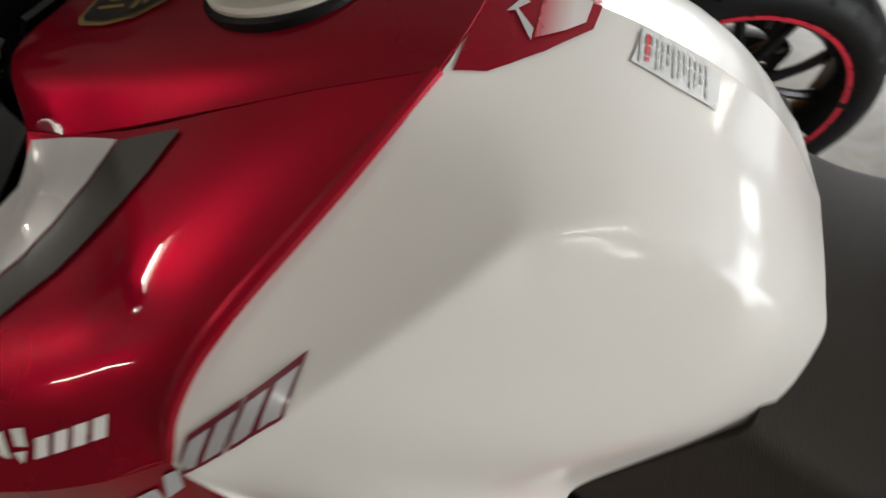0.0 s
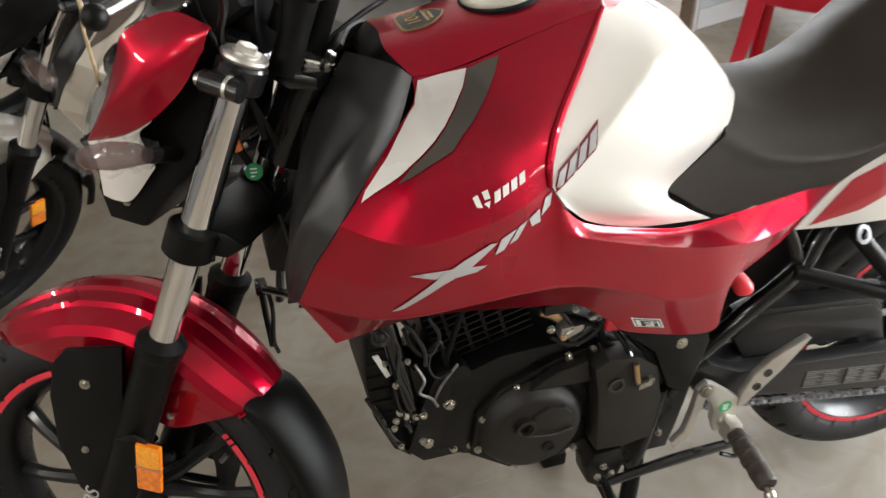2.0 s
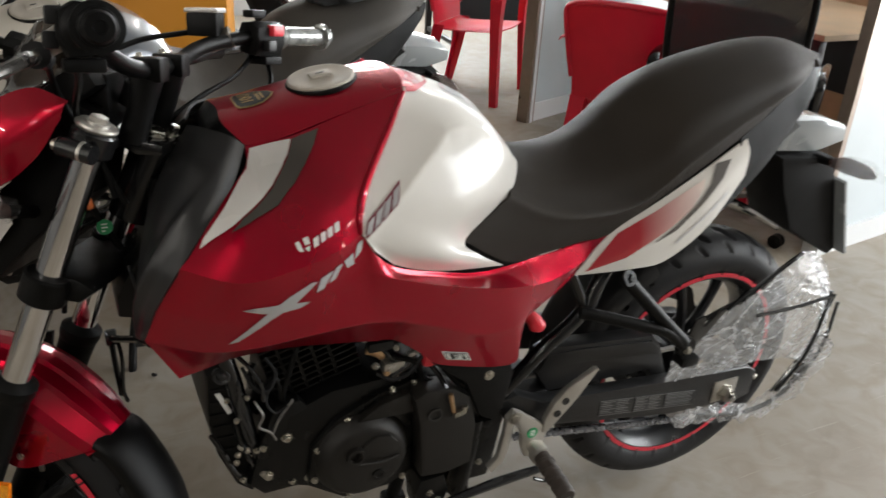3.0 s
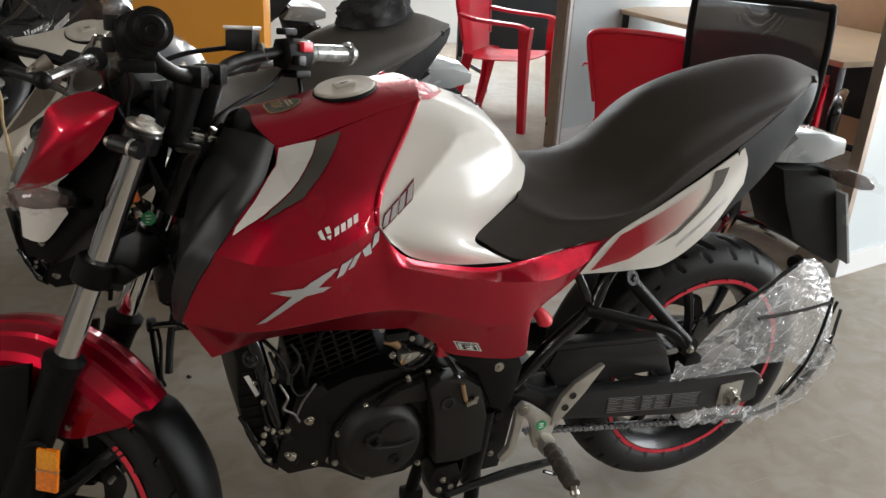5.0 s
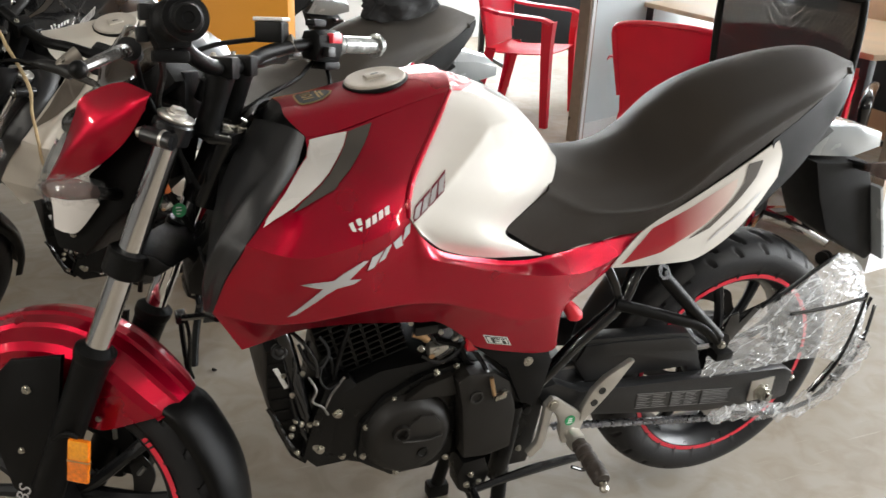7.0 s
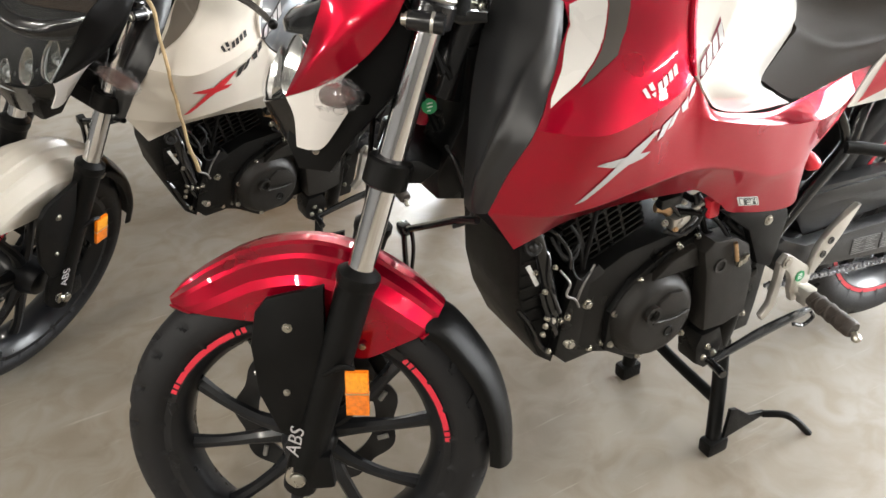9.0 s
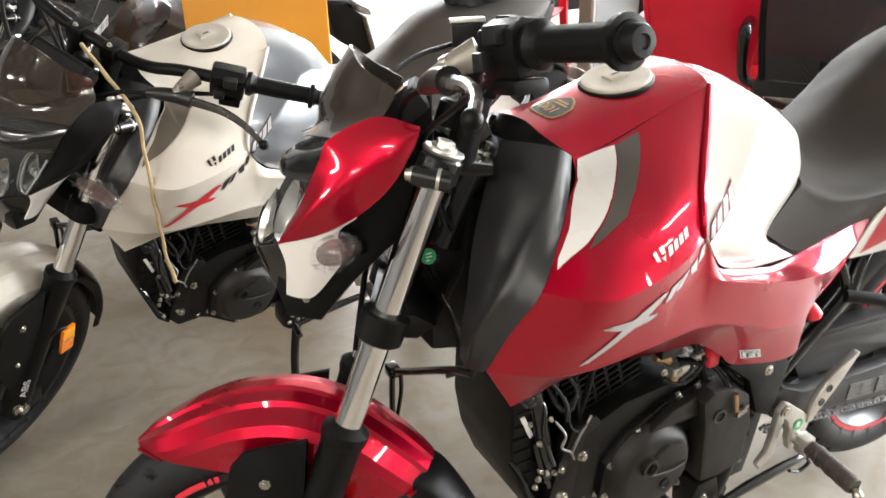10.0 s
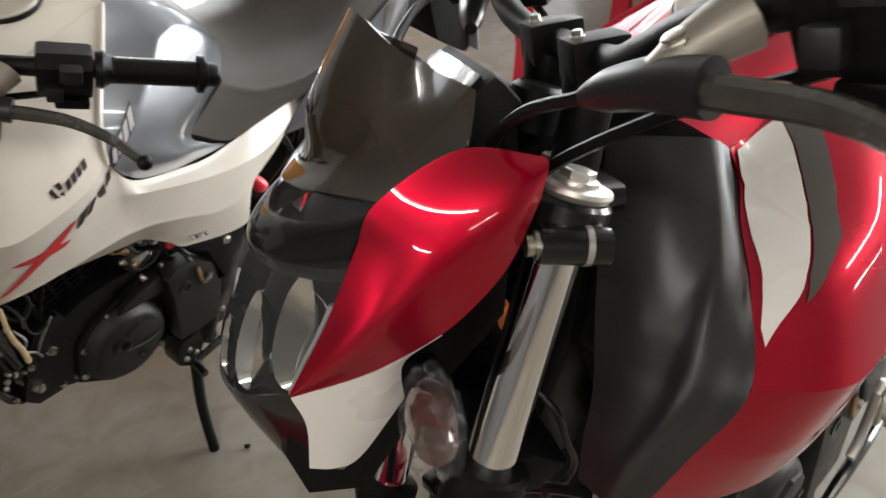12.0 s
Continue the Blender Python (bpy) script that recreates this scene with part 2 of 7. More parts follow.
def shell(name, grid, thick, mat, parent, out=(0, -1, 0), label="", sharp=40, m=None):
    """A panel of that thickness behind a grid of points; out: roughly the way it faces."""
    g = np.asarray(grid, float)
    du, dv = np.gradient(g, axis=0), np.gradient(g, axis=1)
    n = np.cross(du, dv)
    n /= np.linalg.norm(n, axis=2, keepdims=True) + 1e-9
    side = 1 if (n.mean((0, 1)) @ np.array(out)) > 0 else -1
    n *= side
    nu, nv = g.shape[:2]
    verts = np.concatenate([g.reshape(-1, 3), (g - n * thick).reshape(-1, 3)])
    k = nu * nv
    faces = []
    for i in range(nu - 1):
        for j in range(nv - 1):
            a, b, c, d = i * nv + j, i * nv + j + 1, (i + 1) * nv + j + 1, (i + 1) * nv + j
            f = (a, d, c, b) if side > 0 else (a, b, c, d)
            faces += [f, tuple(k + v for v in reversed(f))]
    ring = [j for j in range(nv)] + [i * nv + nv - 1 for i in range(1, nu)] + [(nu - 1) * nv + j for j in range(nv - 2, -1, -1)] + [i * nv for i in range(nu - 2, 0, -1)]
    for a, b in zip(ring, ring[1:] + ring[:1]):
        faces.append((a, b, b + k, a + k) if side > 0 else (b, a, a + k, b + k))
    if m is not None:
        verts = [m @ Vector(v) for v in verts]
    return finish(name, verts, faces, mat, parent, label, sharp)


def put_box(bm, x0, x1, y0, y1, z0, z1, bevel=0.003, m=None):
    made = bmesh.ops.create_cube(bm, size=1)["verts"]
    mm = Matrix.Translation(((x0 + x1) / 2, (y0 + y1) / 2, (z0 + z1) / 2)) @ Matrix.Diagonal((x1 - x0, y1 - y0, z1 - z0, 1))
    bmesh.ops.transform(bm, matrix=mm, verts=made)
    if bevel:
        edges = list({e for v in made for e in v.link_edges})
        made = list({v for f in bmesh.ops.bevel(bm, geom=edges, offset=bevel, segments=2, affect="EDGES", profile=0.6)["faces"] for v in f.verts} | {v for v in made if v.is_valid})
    if m is not None:
        bmesh.ops.transform(bm, matrix=m, verts=made)
    return bm


def put_prism(bm, outline, y0, y1, bevel=0.004, m=None):
    """A plate: an outline of (x, z), from y0 to y1, with rounded edges."""
    lo = [bm.verts.new((x, y0, z)) for x, z in outline]
    hi = [bm.verts.new((x, y1, z)) for x, z in outline]
    n = len(lo)
    faces = [bm.faces.new(lo), bm.faces.new(list(reversed(hi)))]
    for i in range(n):
        faces.append(bm.faces.new((lo[i], hi[i], hi[(i + 1) % n], lo[(i + 1) % n])))
    made = lo + hi
    bmesh.ops.recalc_face_normals(bm, faces=faces)
    if bevel:
        rim = [e for f in faces[:2] for e in f.edges]
        out = bmesh.ops.bevel(bm, geom=rim, offset=bevel, segments=2, affect="EDGES", profile=0.6)
        made = list({v for f in out["faces"] for v in f.verts} | {v for v in made if v.is_valid})
    if m is not None:
        bmesh.ops.transform(bm, matrix=m, verts=made)
    return bm


def put_tube(bm, pts, r, seg=10, n=None, m=None):
    """A round tube along a smooth curve; r: one radius, or one for each given point."""
    n = n or max(2, (len(pts) - 1) * 6 + 1) if len(pts) > 2 else 2
    c = spline(pts, n) if len(pts) > 2 else np.asarray(pts, float)
    rad = np.interp(np.linspace(0, 1, n), np.linspace(0, 1, len(r)), r) if isinstance(r, (list, tuple)) else [r] * n
    t = np.gradient(c, axis=0)
    up = np.array([0.31, 0.87, 0.38])
    rings = []
    for k in range(n):
        d = t[k] / (np.linalg.norm(t[k]) + 1e-12)
        a = up - d * (up @ d)
        a /= np.linalg.norm(a)
        up = a
        b = np.cross(d, a)
        rings.append([bm.verts.new(c[k] + rad[k] * (math.cos(w) * a + math.sin(w) * b)) for w in np.linspace(0, 2 * math.pi, seg, endpoint=False)])
    for p, q in zip(rings, rings[1:]):
        for i in range(seg):
            bm.faces.new((p[i], p[(i + 1) % seg], q[(i + 1) % seg], q[i]))
    bm.faces.new(list(reversed(rings[0])))
    bm.faces.new(rings[-1])
    if m is not None:
        bmesh.ops.transform(bm, matrix=m, verts=[v for g in rings for v in g])
    return bm


def put_lathe(bm, profile, centre, axis=(0, 1, 0), seg=48, m=None, closed=False):
    """A turned body: profile of (along the axis, radius) round the axis at centre."""
    ax = Vector(axis).normalized()
    u = ax.orthogonal().normalized()
    w = ax.cross(u)
    c = Vector(centre)
    rings = []
    for h, r in profile:
        rings.append([bm.verts.new(c + ax * h + (u * math.cos(a) + w * math.sin(a)) * max(r, 1e-4)) for a in np.linspace(0, 2 * math.pi, seg, endpoint=False)])
    pairs = list(zip(rings, rings[1:]))
    if closed:
        pairs.append((rings[-1], rings[0]))
    for p, q in pairs:
        for i in range(seg):
            bm.faces.new((p[i], p[(i + 1) % seg], q[(i + 1) % seg], q[i]))
    if not closed:
        bm.faces.new(list(reversed(rings[0])))
        bm.faces.new(rings[-1])
    if m is not None:
        bmesh.ops.transform(bm, matrix=m, verts=[v for g in rings for v in g])
    return bm


def bolt(parent, x, y, z, r=0.006, axis=(0, -1, 0), h=0.006, mat=None, m=None, name="bolt"):
    """A flanged hexagon bolt head."""
    r *= 0.8
    bm = bmesh.new()
    put_lathe(bm, [(0, r * 1.35), (h * 0.3, r * 1.3), (h * 0.35, r)], (x, y, z), axis, 16, m)
    put_lathe(bm, [(h * 0.3, r), (h * 0.9, r), (h, r * 0.8)], (x, y, z), axis, 6, m)
    return part(name, bm, mat or ZINC, parent, sharp=25)


def decal(name, outline, target, lift, mat, parent, side=-1, step=0.006, label=""):
    """A sticker: an outline of (x, z) laid on the target panel, seen from its side."""
    tree = target if isinstance(target, BVHTree) else BVHTree.FromPolygons([v.co for v in target.data.vertices], [tuple(p.vertices) for p in target.data.polygons])
    bm = bmesh.new()
    vs = [bm.verts.new((x, 0, z)) for x, z in outline]
    bm.faces.new(vs)
    bmesh.ops.triangulate(bm, faces=bm.faces)
    for axis in (0, 2):
        lo, hi = min(v.co[axis] for v in bm.verts), max(v.co[axis] for v in bm.verts)
        no = Vector((1, 0, 0)) if axis == 0 else Vector((0, 0, 1))
        for k in range(1, int((hi - lo) / step) + 1):
            bmesh.ops.bisect_plane(bm, geom=bm.verts[:] + bm.edges[:] + bm.faces[:], plane_co=no * (lo + k * step), plane_no=no)
    for v in bm.verts:
        hit = tree.ray_cast(Vector((v.co.x, side * 1.0, v.co.z)), Vector((0, -side, 0)))
        if hit[0] is None:
            hit = tree.find_nearest(Vector((v.co.x, side * 0.22, v.co.z)))
        n = hit[1] if hit[1].y * side > 0 else -hit[1]
        v.co = hit[0] + n * lift
    out = part(name, bm, mat, parent, label, 60)
    return out

# ---- the motorcycle ----
from mathutils.bvhtree import BVHTree

AXIS_FOOT, AXIS = Vector((0.247, 0, 0.9)), Vector((0.404, 0, 1)).normalized()
FRONT_AXLE, REAR_AXLE = (-0.035, 0, 0.296), (1.33, 0, 0.339)


def tyre(parent, c, radius, width, m, periods):
    """A road tyre with slanting tread grooves sunk into it."""
    half = [(0.36, 0.224), (0.45, 0.236), (0.5, radius - 0.052), (0.49, radius - 0.036), (0.44, radius - 0.024), (0.36, radius - 0.013), (0.26, radius - 0.006), (0.14, radius - 0.0015), (0.0, radius)]
    prof = spline([(-h * width, r) for h, r in half] + [(h * width, r) for h, r in reversed(half[:-1])], 37)
    seg = periods * 16
    verts, faces = [], []
    for k in range(seg):
        a = 2 * math.pi * k / seg
        for h, r in prof:
            s = abs(h) / (width * 0.5)
            phase = (k / 16 + s * 0.75 + (0.5 if h > 0 else 0)) % 1.0
            long = 0.12 < s < 0.62 and phase < 0.17
            short = 0.66 < s < 0.9 and 0.5 < phase < 0.62
            r2 = r - (0.008 if long or short else 0)
            verts.append((c[0] + r2 * math.cos(a), c[1] + h, c[2] + r2 * math.sin(a)))
    n = len(prof)
    for k in range(seg):
        for j in range(n - 1):
            a, b = k * n + j, ((k + 1) % seg) * n + j
            faces.append((a, a + 1, b + 1, b))
        faces.append((k * n + n - 1, k * n, ((k + 1) % seg) * n, ((k + 1) % seg) * n + n - 1))
    ob = finish("tyre", [m @ Vector(v) for v in verts], faces, RUBBER, parent, "black rubber tyre with tread grooves", 50)
    return ob


def arc_band(parent, name, c, y, r0, r1, a0, a1, m, mat, steps=40):
    bm = bmesh.new()
    rows = []
    for a in np.linspace(radians(a0), radians(a1), steps):
        rows.append([bm.verts.new(m @ Vector((c[0] + r * math.cos(a), y + dy, c[2] + r * math.sin(a)))) for r, dy in ((r0, 0.0), (r1, 0.0), (r1, -0.0012), (r0, -0.0012))])
    for p, q in zip(rows, rows[1:]):
        for i in range(4):
            bm.faces.new((p[i], p[(i + 1) % 4], q[(i + 1) % 4], q[i]))
    bm.faces.new(rows[0])
    bm.faces.new(list(reversed(rows[-1])))
    return part(name, bm, mat, parent)


def wheel(parent, name, c, radius, width, m, arcs, turn, disc_y):
    """A cast wheel: rim, five forked spokes, hub, tyre, brake disc and red rim tape."""
    h = width * 0.43
    bm = bmesh.new()
    put_lathe(bm, [(-h, 0.231), (-h, 0.219), (-h * 0.8, 0.209), (-h * 0.4, 0.197), (h * 0.4, 0.197), (h * 0.8, 0.209), (h, 0.219), (h, 0.231), (h * 0.8, 0.231), (h * 0.75, 0.222), (-h * 0.75, 0.222), (-h * 0.8, 0.231)], c, (0, 1, 0), 96, m, closed=True)
    ob = part(name, bm, RIM_BLACK, parent, "black cast alloy wheel")
    bm = bmesh.new()
    put_lathe(bm, [(-0.06, 0.02), (-0.058, 0.034), (-0.03, 0.045), (0.03, 0.045), (0.058, 0.034), (0.06, 0.02)], c, (0, 1, 0), 32, m)
    part("hub", bm, RIM_BLACK, ob)
    for k in range(5):
        for s in (-1, 1):
            a0 = radians(turn + 72 * k + s * 9)
            a1 = radians(turn + 72 * k + s * 17)
            pts = [(c[0] + r * math.cos(a), c[1] - 0.012 * f, c[2] + r * math.sin(a)) for r, a, f in ((0.038, a0, 0.5), (0.09, a0 * 0.6 + a1 * 0.4, 1.2), (0.15, a0 * 0.2 + a1 * 0.8, 1), (0.203, a1, 0))]
            bm = bmesh.new()
            put_tube(bm, pts, [0.017, 0.0115, 0.0105, 0.0135], 8, 12, m)
            part("spoke", bm, RIM_BLACK, ob)
    tyre(ob, c, radius, width, m, 26)
    for a0, a1 in [(p + o, q - o) for p, q in arcs for o in (5.5,) if q - p < 90] + [a for a in arcs if a[1] - a[0] >= 90] + [(e + d, e + d + 1.8) for p, q in arcs if q - p < 90 for e, d in ((p, 0), (p, 2.7), (q, -1.8), (q, -4.5))]:
        arc_band(ob, "rim_tape", c, c[1] - h - 0.0004, 0.2215, 0.2305, a0, a1, m, RED_TAPE)
    bm = bmesh.new()
    y = c[1] + disc_y
    outer = [(0.137 + 0.006 * math.sin(9 * a)) for a in np.linspace(0, 2 * math.pi, 108, endpoint=False)]
    rings = []
    for r, dy in ((1, -0.002), (1, 0.002), (0, 0.002), (0, -0.002)):
        rings.append([bm.verts.new(m @ Vector((c[0] + (o if r else 0.1) * math.cos(2 * math.pi * i / 108), y + dy, c[2] + (o if r else 0.1) * math.sin(2 * math.pi * i / 108)))) for i, o in enumerate(outer)])
    for p, q in zip(rings, rings[1:] + rings[:1]):
        for i in range(108):
            bm.faces.new((p[i], p[(i + 1) % 108], q[(i + 1) % 108], q[i]))
    disc = part("brake_disc", bm, DISC_DARK, ob, "dark steel wave brake disc")
    for k in range(9):
        a = radians(40 * k + 10)
        # solid pale bar in place of the bright floor showing through a slot
        bm = bmesh.new()
        put_tube(bm, [(c[0] + 0.113 * math.cos(a), y - 0.0028, c[2] + 0.113 * math.sin(a)), (c[0] + 0.128 * math.cos(a + 0.1), y - 0.0028, c[2] + 0.128 * math.sin(a + 0.1))], 0.0045, 8, None, m)
        part("pale_slot_bar", bm, CAP_GREY, disc)
        if k % 2 == 0:
            bm = bmesh.new()
            put_tube(bm, [(c[0] + 0.04 * math.cos(a), y, c[2] + 0.04 * math.sin(a)), (c[0] + 0.106 * math.cos(a + 0.3), y, c[2] + 0.106 * math.sin(a + 0.3))], 0.007, 8, None, m)
            part("disc_carrier", bm, RIM_BLACK, disc)
    return ob


def bars(parent, target, x, z, length, height, slant, rise, count, gap, mat, side=-1, lift=0.0012, name="letter_bar"):
    """Slanted bars in place of a word: count of them, along a line that rises to the rear."""
    w = (length - gap * (count - 1)) / count
    for k in range(count):
        u = k * (w + gap)
        x0, z0 = x + u * math.cos(rise), z + u * math.sin(rise)
        x1, z1 = x0 + w * math.cos(rise), z0 + w * math.sin(rise)
        decal(name, [(x0, z0), (x1, z1), (x1 + slant, z1 + height), (x0 + slant, z0 + height)], target, lift, mat, parent, side)


def front_end(bike, m, pal):
    """All that turns with the handlebar."""
    ax = AXIS
    wheel(bike, "front_wheel", FRONT_AXLE, 0.298, 0.104, m, pal["front_tape"], 20, 0.052)

    def on_fork(y, z):
        return Vector((-0.035 + 0.012 + 0.404 * (z - 0.296) - 0.006, y, z))
    for y in (-0.1, 0.1):
        s = 1 if y > 0 else -1
        bm = bmesh.new()
        put_tube(bm, [on_fork(y, 0.56), on_fork(y, 0.965)], 0.0188, 24, None, m)
        part("fork_tube", bm, CHROME, bike, "polished chrome fork tube")
        bm = bmesh.new()
        put_tube(bm, [on_fork(y, 0.265), on_fork(y, 0.30), on_fork(y, 0.36), on_fork(y, 0.45), on_fork(y, 0.56), on_fork(y, 0.60)], [0.026, 0.029, 0.026, 0.0255, 0.027, 0.0285], 20, 24, m)
        put_lathe(bm, [(0, 0.0285), (0.008, 0.0315), (0.02, 0.0315), (0.026, 0.024), (0.03, 0.0195)], on_fork(y, 0.597), ax, 24, m)
        put_box(bm, -0.03, 0.02, y - 0.012 + s * 0.012, y + 0.012 + s * 0.012, 0.272, 0.33, 0.008, m)
        leg = part("fork_leg", bm, BLACK_PLASTIC, bike, "satin black fork slider")
        bm = bmesh.new()
        put_lathe(bm, [(0, 0.02), (0.006, 0.02), (0.008, 0.013), (0.016, 0.012), (0.018, 0.008)], (FRONT_AXLE[0], y + s * 0.016, FRONT_AXLE[2]), (0, s, 0), 18, m)
        part("axle_nut", bm, ZINC, leg, "zinc-plated axle nut")
        # amber reflector on its bracket
        q = m @ Matrix.Translation((0.078, y + s * 0.036, 0.445)) @ Matrix.Rotation(radians(6), 4, "Y")
        bm = bmesh.new()
        put_box(bm, -0.017, 0.017, -0.004, 0.004, -0.036, 0.036, 0.002, q)
        rf = part("reflector", bm, AMBER, leg, "amber plastic side reflector")
        # upper half painted lighter, for the light a reflector throws back
        bm = bmesh.new()
        put_box(bm, -0.0155, 0.0155, -0.0046, 0.0046, 0.003, 0.0345, 0.0004, q)
        part("reflector_lit_half", bm, AMBER_LIT, rf, "upper half of the reflector with its returned light painted in")
        bm = bmesh.new()
        put_box(bm, -0.0175, 0.0175, -0.0046, 0.0046, -0.0012, 0.0012, 0, q)
        part("divider", bm, BRASS, rf)
        bm = bmesh.new()
        put_tube(bm, [(0.03, y + s * 0.02, 0.47), (0.06, y + s * 0.03, 0.485), (0.078, y + s * 0.032, 0.48)], 0.005, 8, 8, m)
        part("reflector_bracket", bm, BLACK_PLASTIC, leg)
        # fork top cap and pinch bolt
        bm = bmesh.new()
        put_lathe(bm, [(-0.004, 0.024), (0.0, 0.0265), (0.003, 0.0255), (0.004, 0.016), (0.007, 0.0155)], on_fork(y, 0.972), ax, 28, m)
        put_lathe(bm, [(0.006, 0.012), (0.0125, 0.012), (0.0135, 0.010)], on_fork(y, 0.972), ax, 6, m)
        part("fork_cap", bm, ALLOY, bike, "bright alloy fork cap", 25)
    # lettering on the left slider
    text = pal.get("fork_text")
    if text:
        cu = bpy.data.curves.new("fork_lettering", "FONT")
        cu.body, cu.size, cu.extrude, cu.shear = text, 0.03, 0.0003, 0.2
        tmp = bpy.data.objects.new("tmp", cu)
        me = bpy.data.meshes.new_from_object(tmp)
        bpy.data.objects.remove(tmp)
        bm = bmesh.new()
        bm.from_mesh(me)
        q = m @ Matrix.Translation((-0.028, -0.1262, 0.335)) @ Matrix.Rotation(radians(-70), 4, "Y") @ Matrix.Rotation(radians(90), 4, "X")
        bmesh.ops.transform(bm, matrix=q, verts=bm.verts)
        part("fork_lettering", bm, SILVER_DECAL, bike, "pale grey printed letters")
    # lower yoke, upper yoke
    bm = bmesh.new()
    for y in (-0.1, 0.1):
        put_lathe(bm, [(-0.02, 0.0275), (-0.017, 0.031), (0.017, 0.031), (0.02, 0.0275)], on_fork(y, 0.757), ax, 28, m)
    put_prism(bm, [(0.13, 0.742), (0.20, 0.735), (0.225, 0.752), (0.20, 0.768), (0.14, 0.775)], -0.1, 0.1, 0.006, m)
    part("lower_yoke", bm, BLACK_PLASTIC, bike)
    bm = bmesh.new()
    for y in (-0.1, 0.1):
        put_lathe(bm, [(-0.016, 0.026), (-0.013, 0.0285), (0.013, 0.0285), (0.016, 0.026)], on_fork(y, 0.953), ax, 28, m)
        s = 1 if y > 0 else -1
        f = on_fork(y, 0.947)
        put_tube(bm, [f + Vector((-0.026, s * 0.026, 0.004)), f + Vector((0.018, s * 0.032, -0.006))], 0.0125, 16, None, m)
    put_prism(bm, [(0.213, 0.953), (0.232, 0.944), (0.25, 0.938), (0.25, 0.951), (0.236, 0.958), (0.222, 0.967)], -0.088, 0.088, 0.004, m)
    put_prism(bm, [(0.24, 0.943), (0.27, 0.928), (0.305, 0.928), (0.305, 0.942), (0.265, 0.948), (0.242, 0.955)], -0.05, 0.05, 0.004, m)
    yoke = part("upper_yoke", bm, BLACK_GLOSS, bike, "black upper fork yoke")
    for s in (-1, 1):
        f = on_fork(s * 0.1, 0.947) + Vector((-0.026, s * 0.026, 0.004))
        bm = bmesh.new()
        put_lathe(bm, [(0, 0.0095), (0.003, 0.0095), (0.0035, 0.007), (0.008, 0.007), (0.009, 0.004)], f, (-1, s * -0.1, 0.1), 18, m)
        part("pinch_bolt", bm, ZINC, yoke, "zinc pinch bolt")
        bm = bmesh.new()
        put_lathe(bm, [(-0.002, 0.0132), (0.002, 0.0132)], f + Vector((0.03, s * 0.004, -0.0065)), (-1, s * -0.13, 0.22), 18, m)
        part("clamp_slot", bm, ALLOY, yoke)
    bm = bmesh.new()
    put_lathe(bm, [(-0.002, 0.024), (0.001, 0.024)], (0.273, 0, 0.943), ax, 24, m)
    put_lathe(bm, [(0, 0.0185), (0.012, 0.0185), (0.014, 0.016)], (0.273, 0, 0.944), ax, 6, m)
    part("steering_nut", bm, ZINC, yoke)
    bolt(yoke, 0.297, 0.008, 0.944, 0.009, AXIS, 0.018, ZINC, m)
    # handlebar on two risers
    for y in (-0.04, 0.04):
        bm = bmesh.new()
        put_tube(bm, [(0.262, y, 0.945), (0.278, y, 0.99), (0.288, y, 1.028)], [0.019, 0.017, 0.021], 14, 8, m)
        put_box(bm, 0.268, 0.312, y - 0.016, y + 0.016, 1.022, 1.054, 0.005, m)
        rs = part("handlebar_riser", bm, BLACK_PLASTIC, bike)
        bolt(rs, 0.278, y, 1.053, 0.005, (0, 0, 1), 0.006, ZINC, m)
    left = [(0.393, -0.405, 1.105), (0.334, -0.3, 1.1), (0.308, -0.25, 1.095), (0.288, -0.19, 1.083), (0.282, -0.135, 1.06), (0.288, -0.075, 1.041), (0.29, 0.0, 1.038)]
    right = [(0.288, 0.075, 1.039), (0.288, 0.135, 1.05), (0.302, 0.19, 1.06), (0.338, 0.25, 1.068), (0.37, 0.3, 1.068), (0.43, 0.402, 1.066)]
    bm = bmesh.new()
    put_tube(bm, left + right, 0.0112, 14, 90, m)
    part("handlebar", bm, BLACK_PLASTIC, bike, "black tubular handlebar")
    for s in (-1, 1):
        a, b = (Vector((0.336, -0.304, 1.1)), Vector((0.396, -0.409, 1.105))) if s < 0 else (Vector((0.374, 0.307, 1.068)), Vector((0.433, 0.407, 1.066)))
        d = (b - a).normalized()
        ln = (b - a).length
        bm = bmesh.new()
        prof = [(-0.004, 0.021), (0.004, 0.0225), (0.008, 0.0185), (0.014, 0.0155)]
        for k in range(12):
            prof += [(0.016 + k * (ln - 0.03) / 12, 0.0162), (0.019 + k * (ln - 0.03) / 12, 0.0152)]
        prof += [(ln - 0.012, 0.0162), (ln - 0.011, 0.0225), (ln - 0.004, 0.0225), (ln - 0.003, 0.017), (ln, 0.0165), (ln + 0.001, 0.0145), (ln + 0.01, 0.014), (ln + 0.013, 0.012), (ln + 0.0135, 0.006), (ln + 0.012, 0.005)]
        put_lathe(bm, prof, a, d, 28, m)
        part("grip", bm, BLACK_PLASTIC if s < 0 else pal["right_grip"], bike, "black ribbed rubber grip" if s < 0 else "black grip still in clear wrap")
        # switch housing
        c = a - d * 0.036
        q = m @ Matrix.Translation(c) @ d.to_track_quat("Y", "Z").to_matrix().to_4x4()
        bm = bmesh.new()
        put_prism(bm, [(-0.02, -0.026), (0.016, -0.03), (0.025, -0.01), (0.024, 0.015), (0.008, 0.025), (-0.016, 0.023), (-0.025, 0.004)], -0.03, 0.03, 0.006, q)
        put_box(bm, -0.018, 0.022, -0.012, 0.026, -0.044, -0.03, 0.004, q)
        if s > 0:
            put_box(bm, -0.012, 0.012, -0.03, 0.0, 0.03, 0.042, 0.003, q)
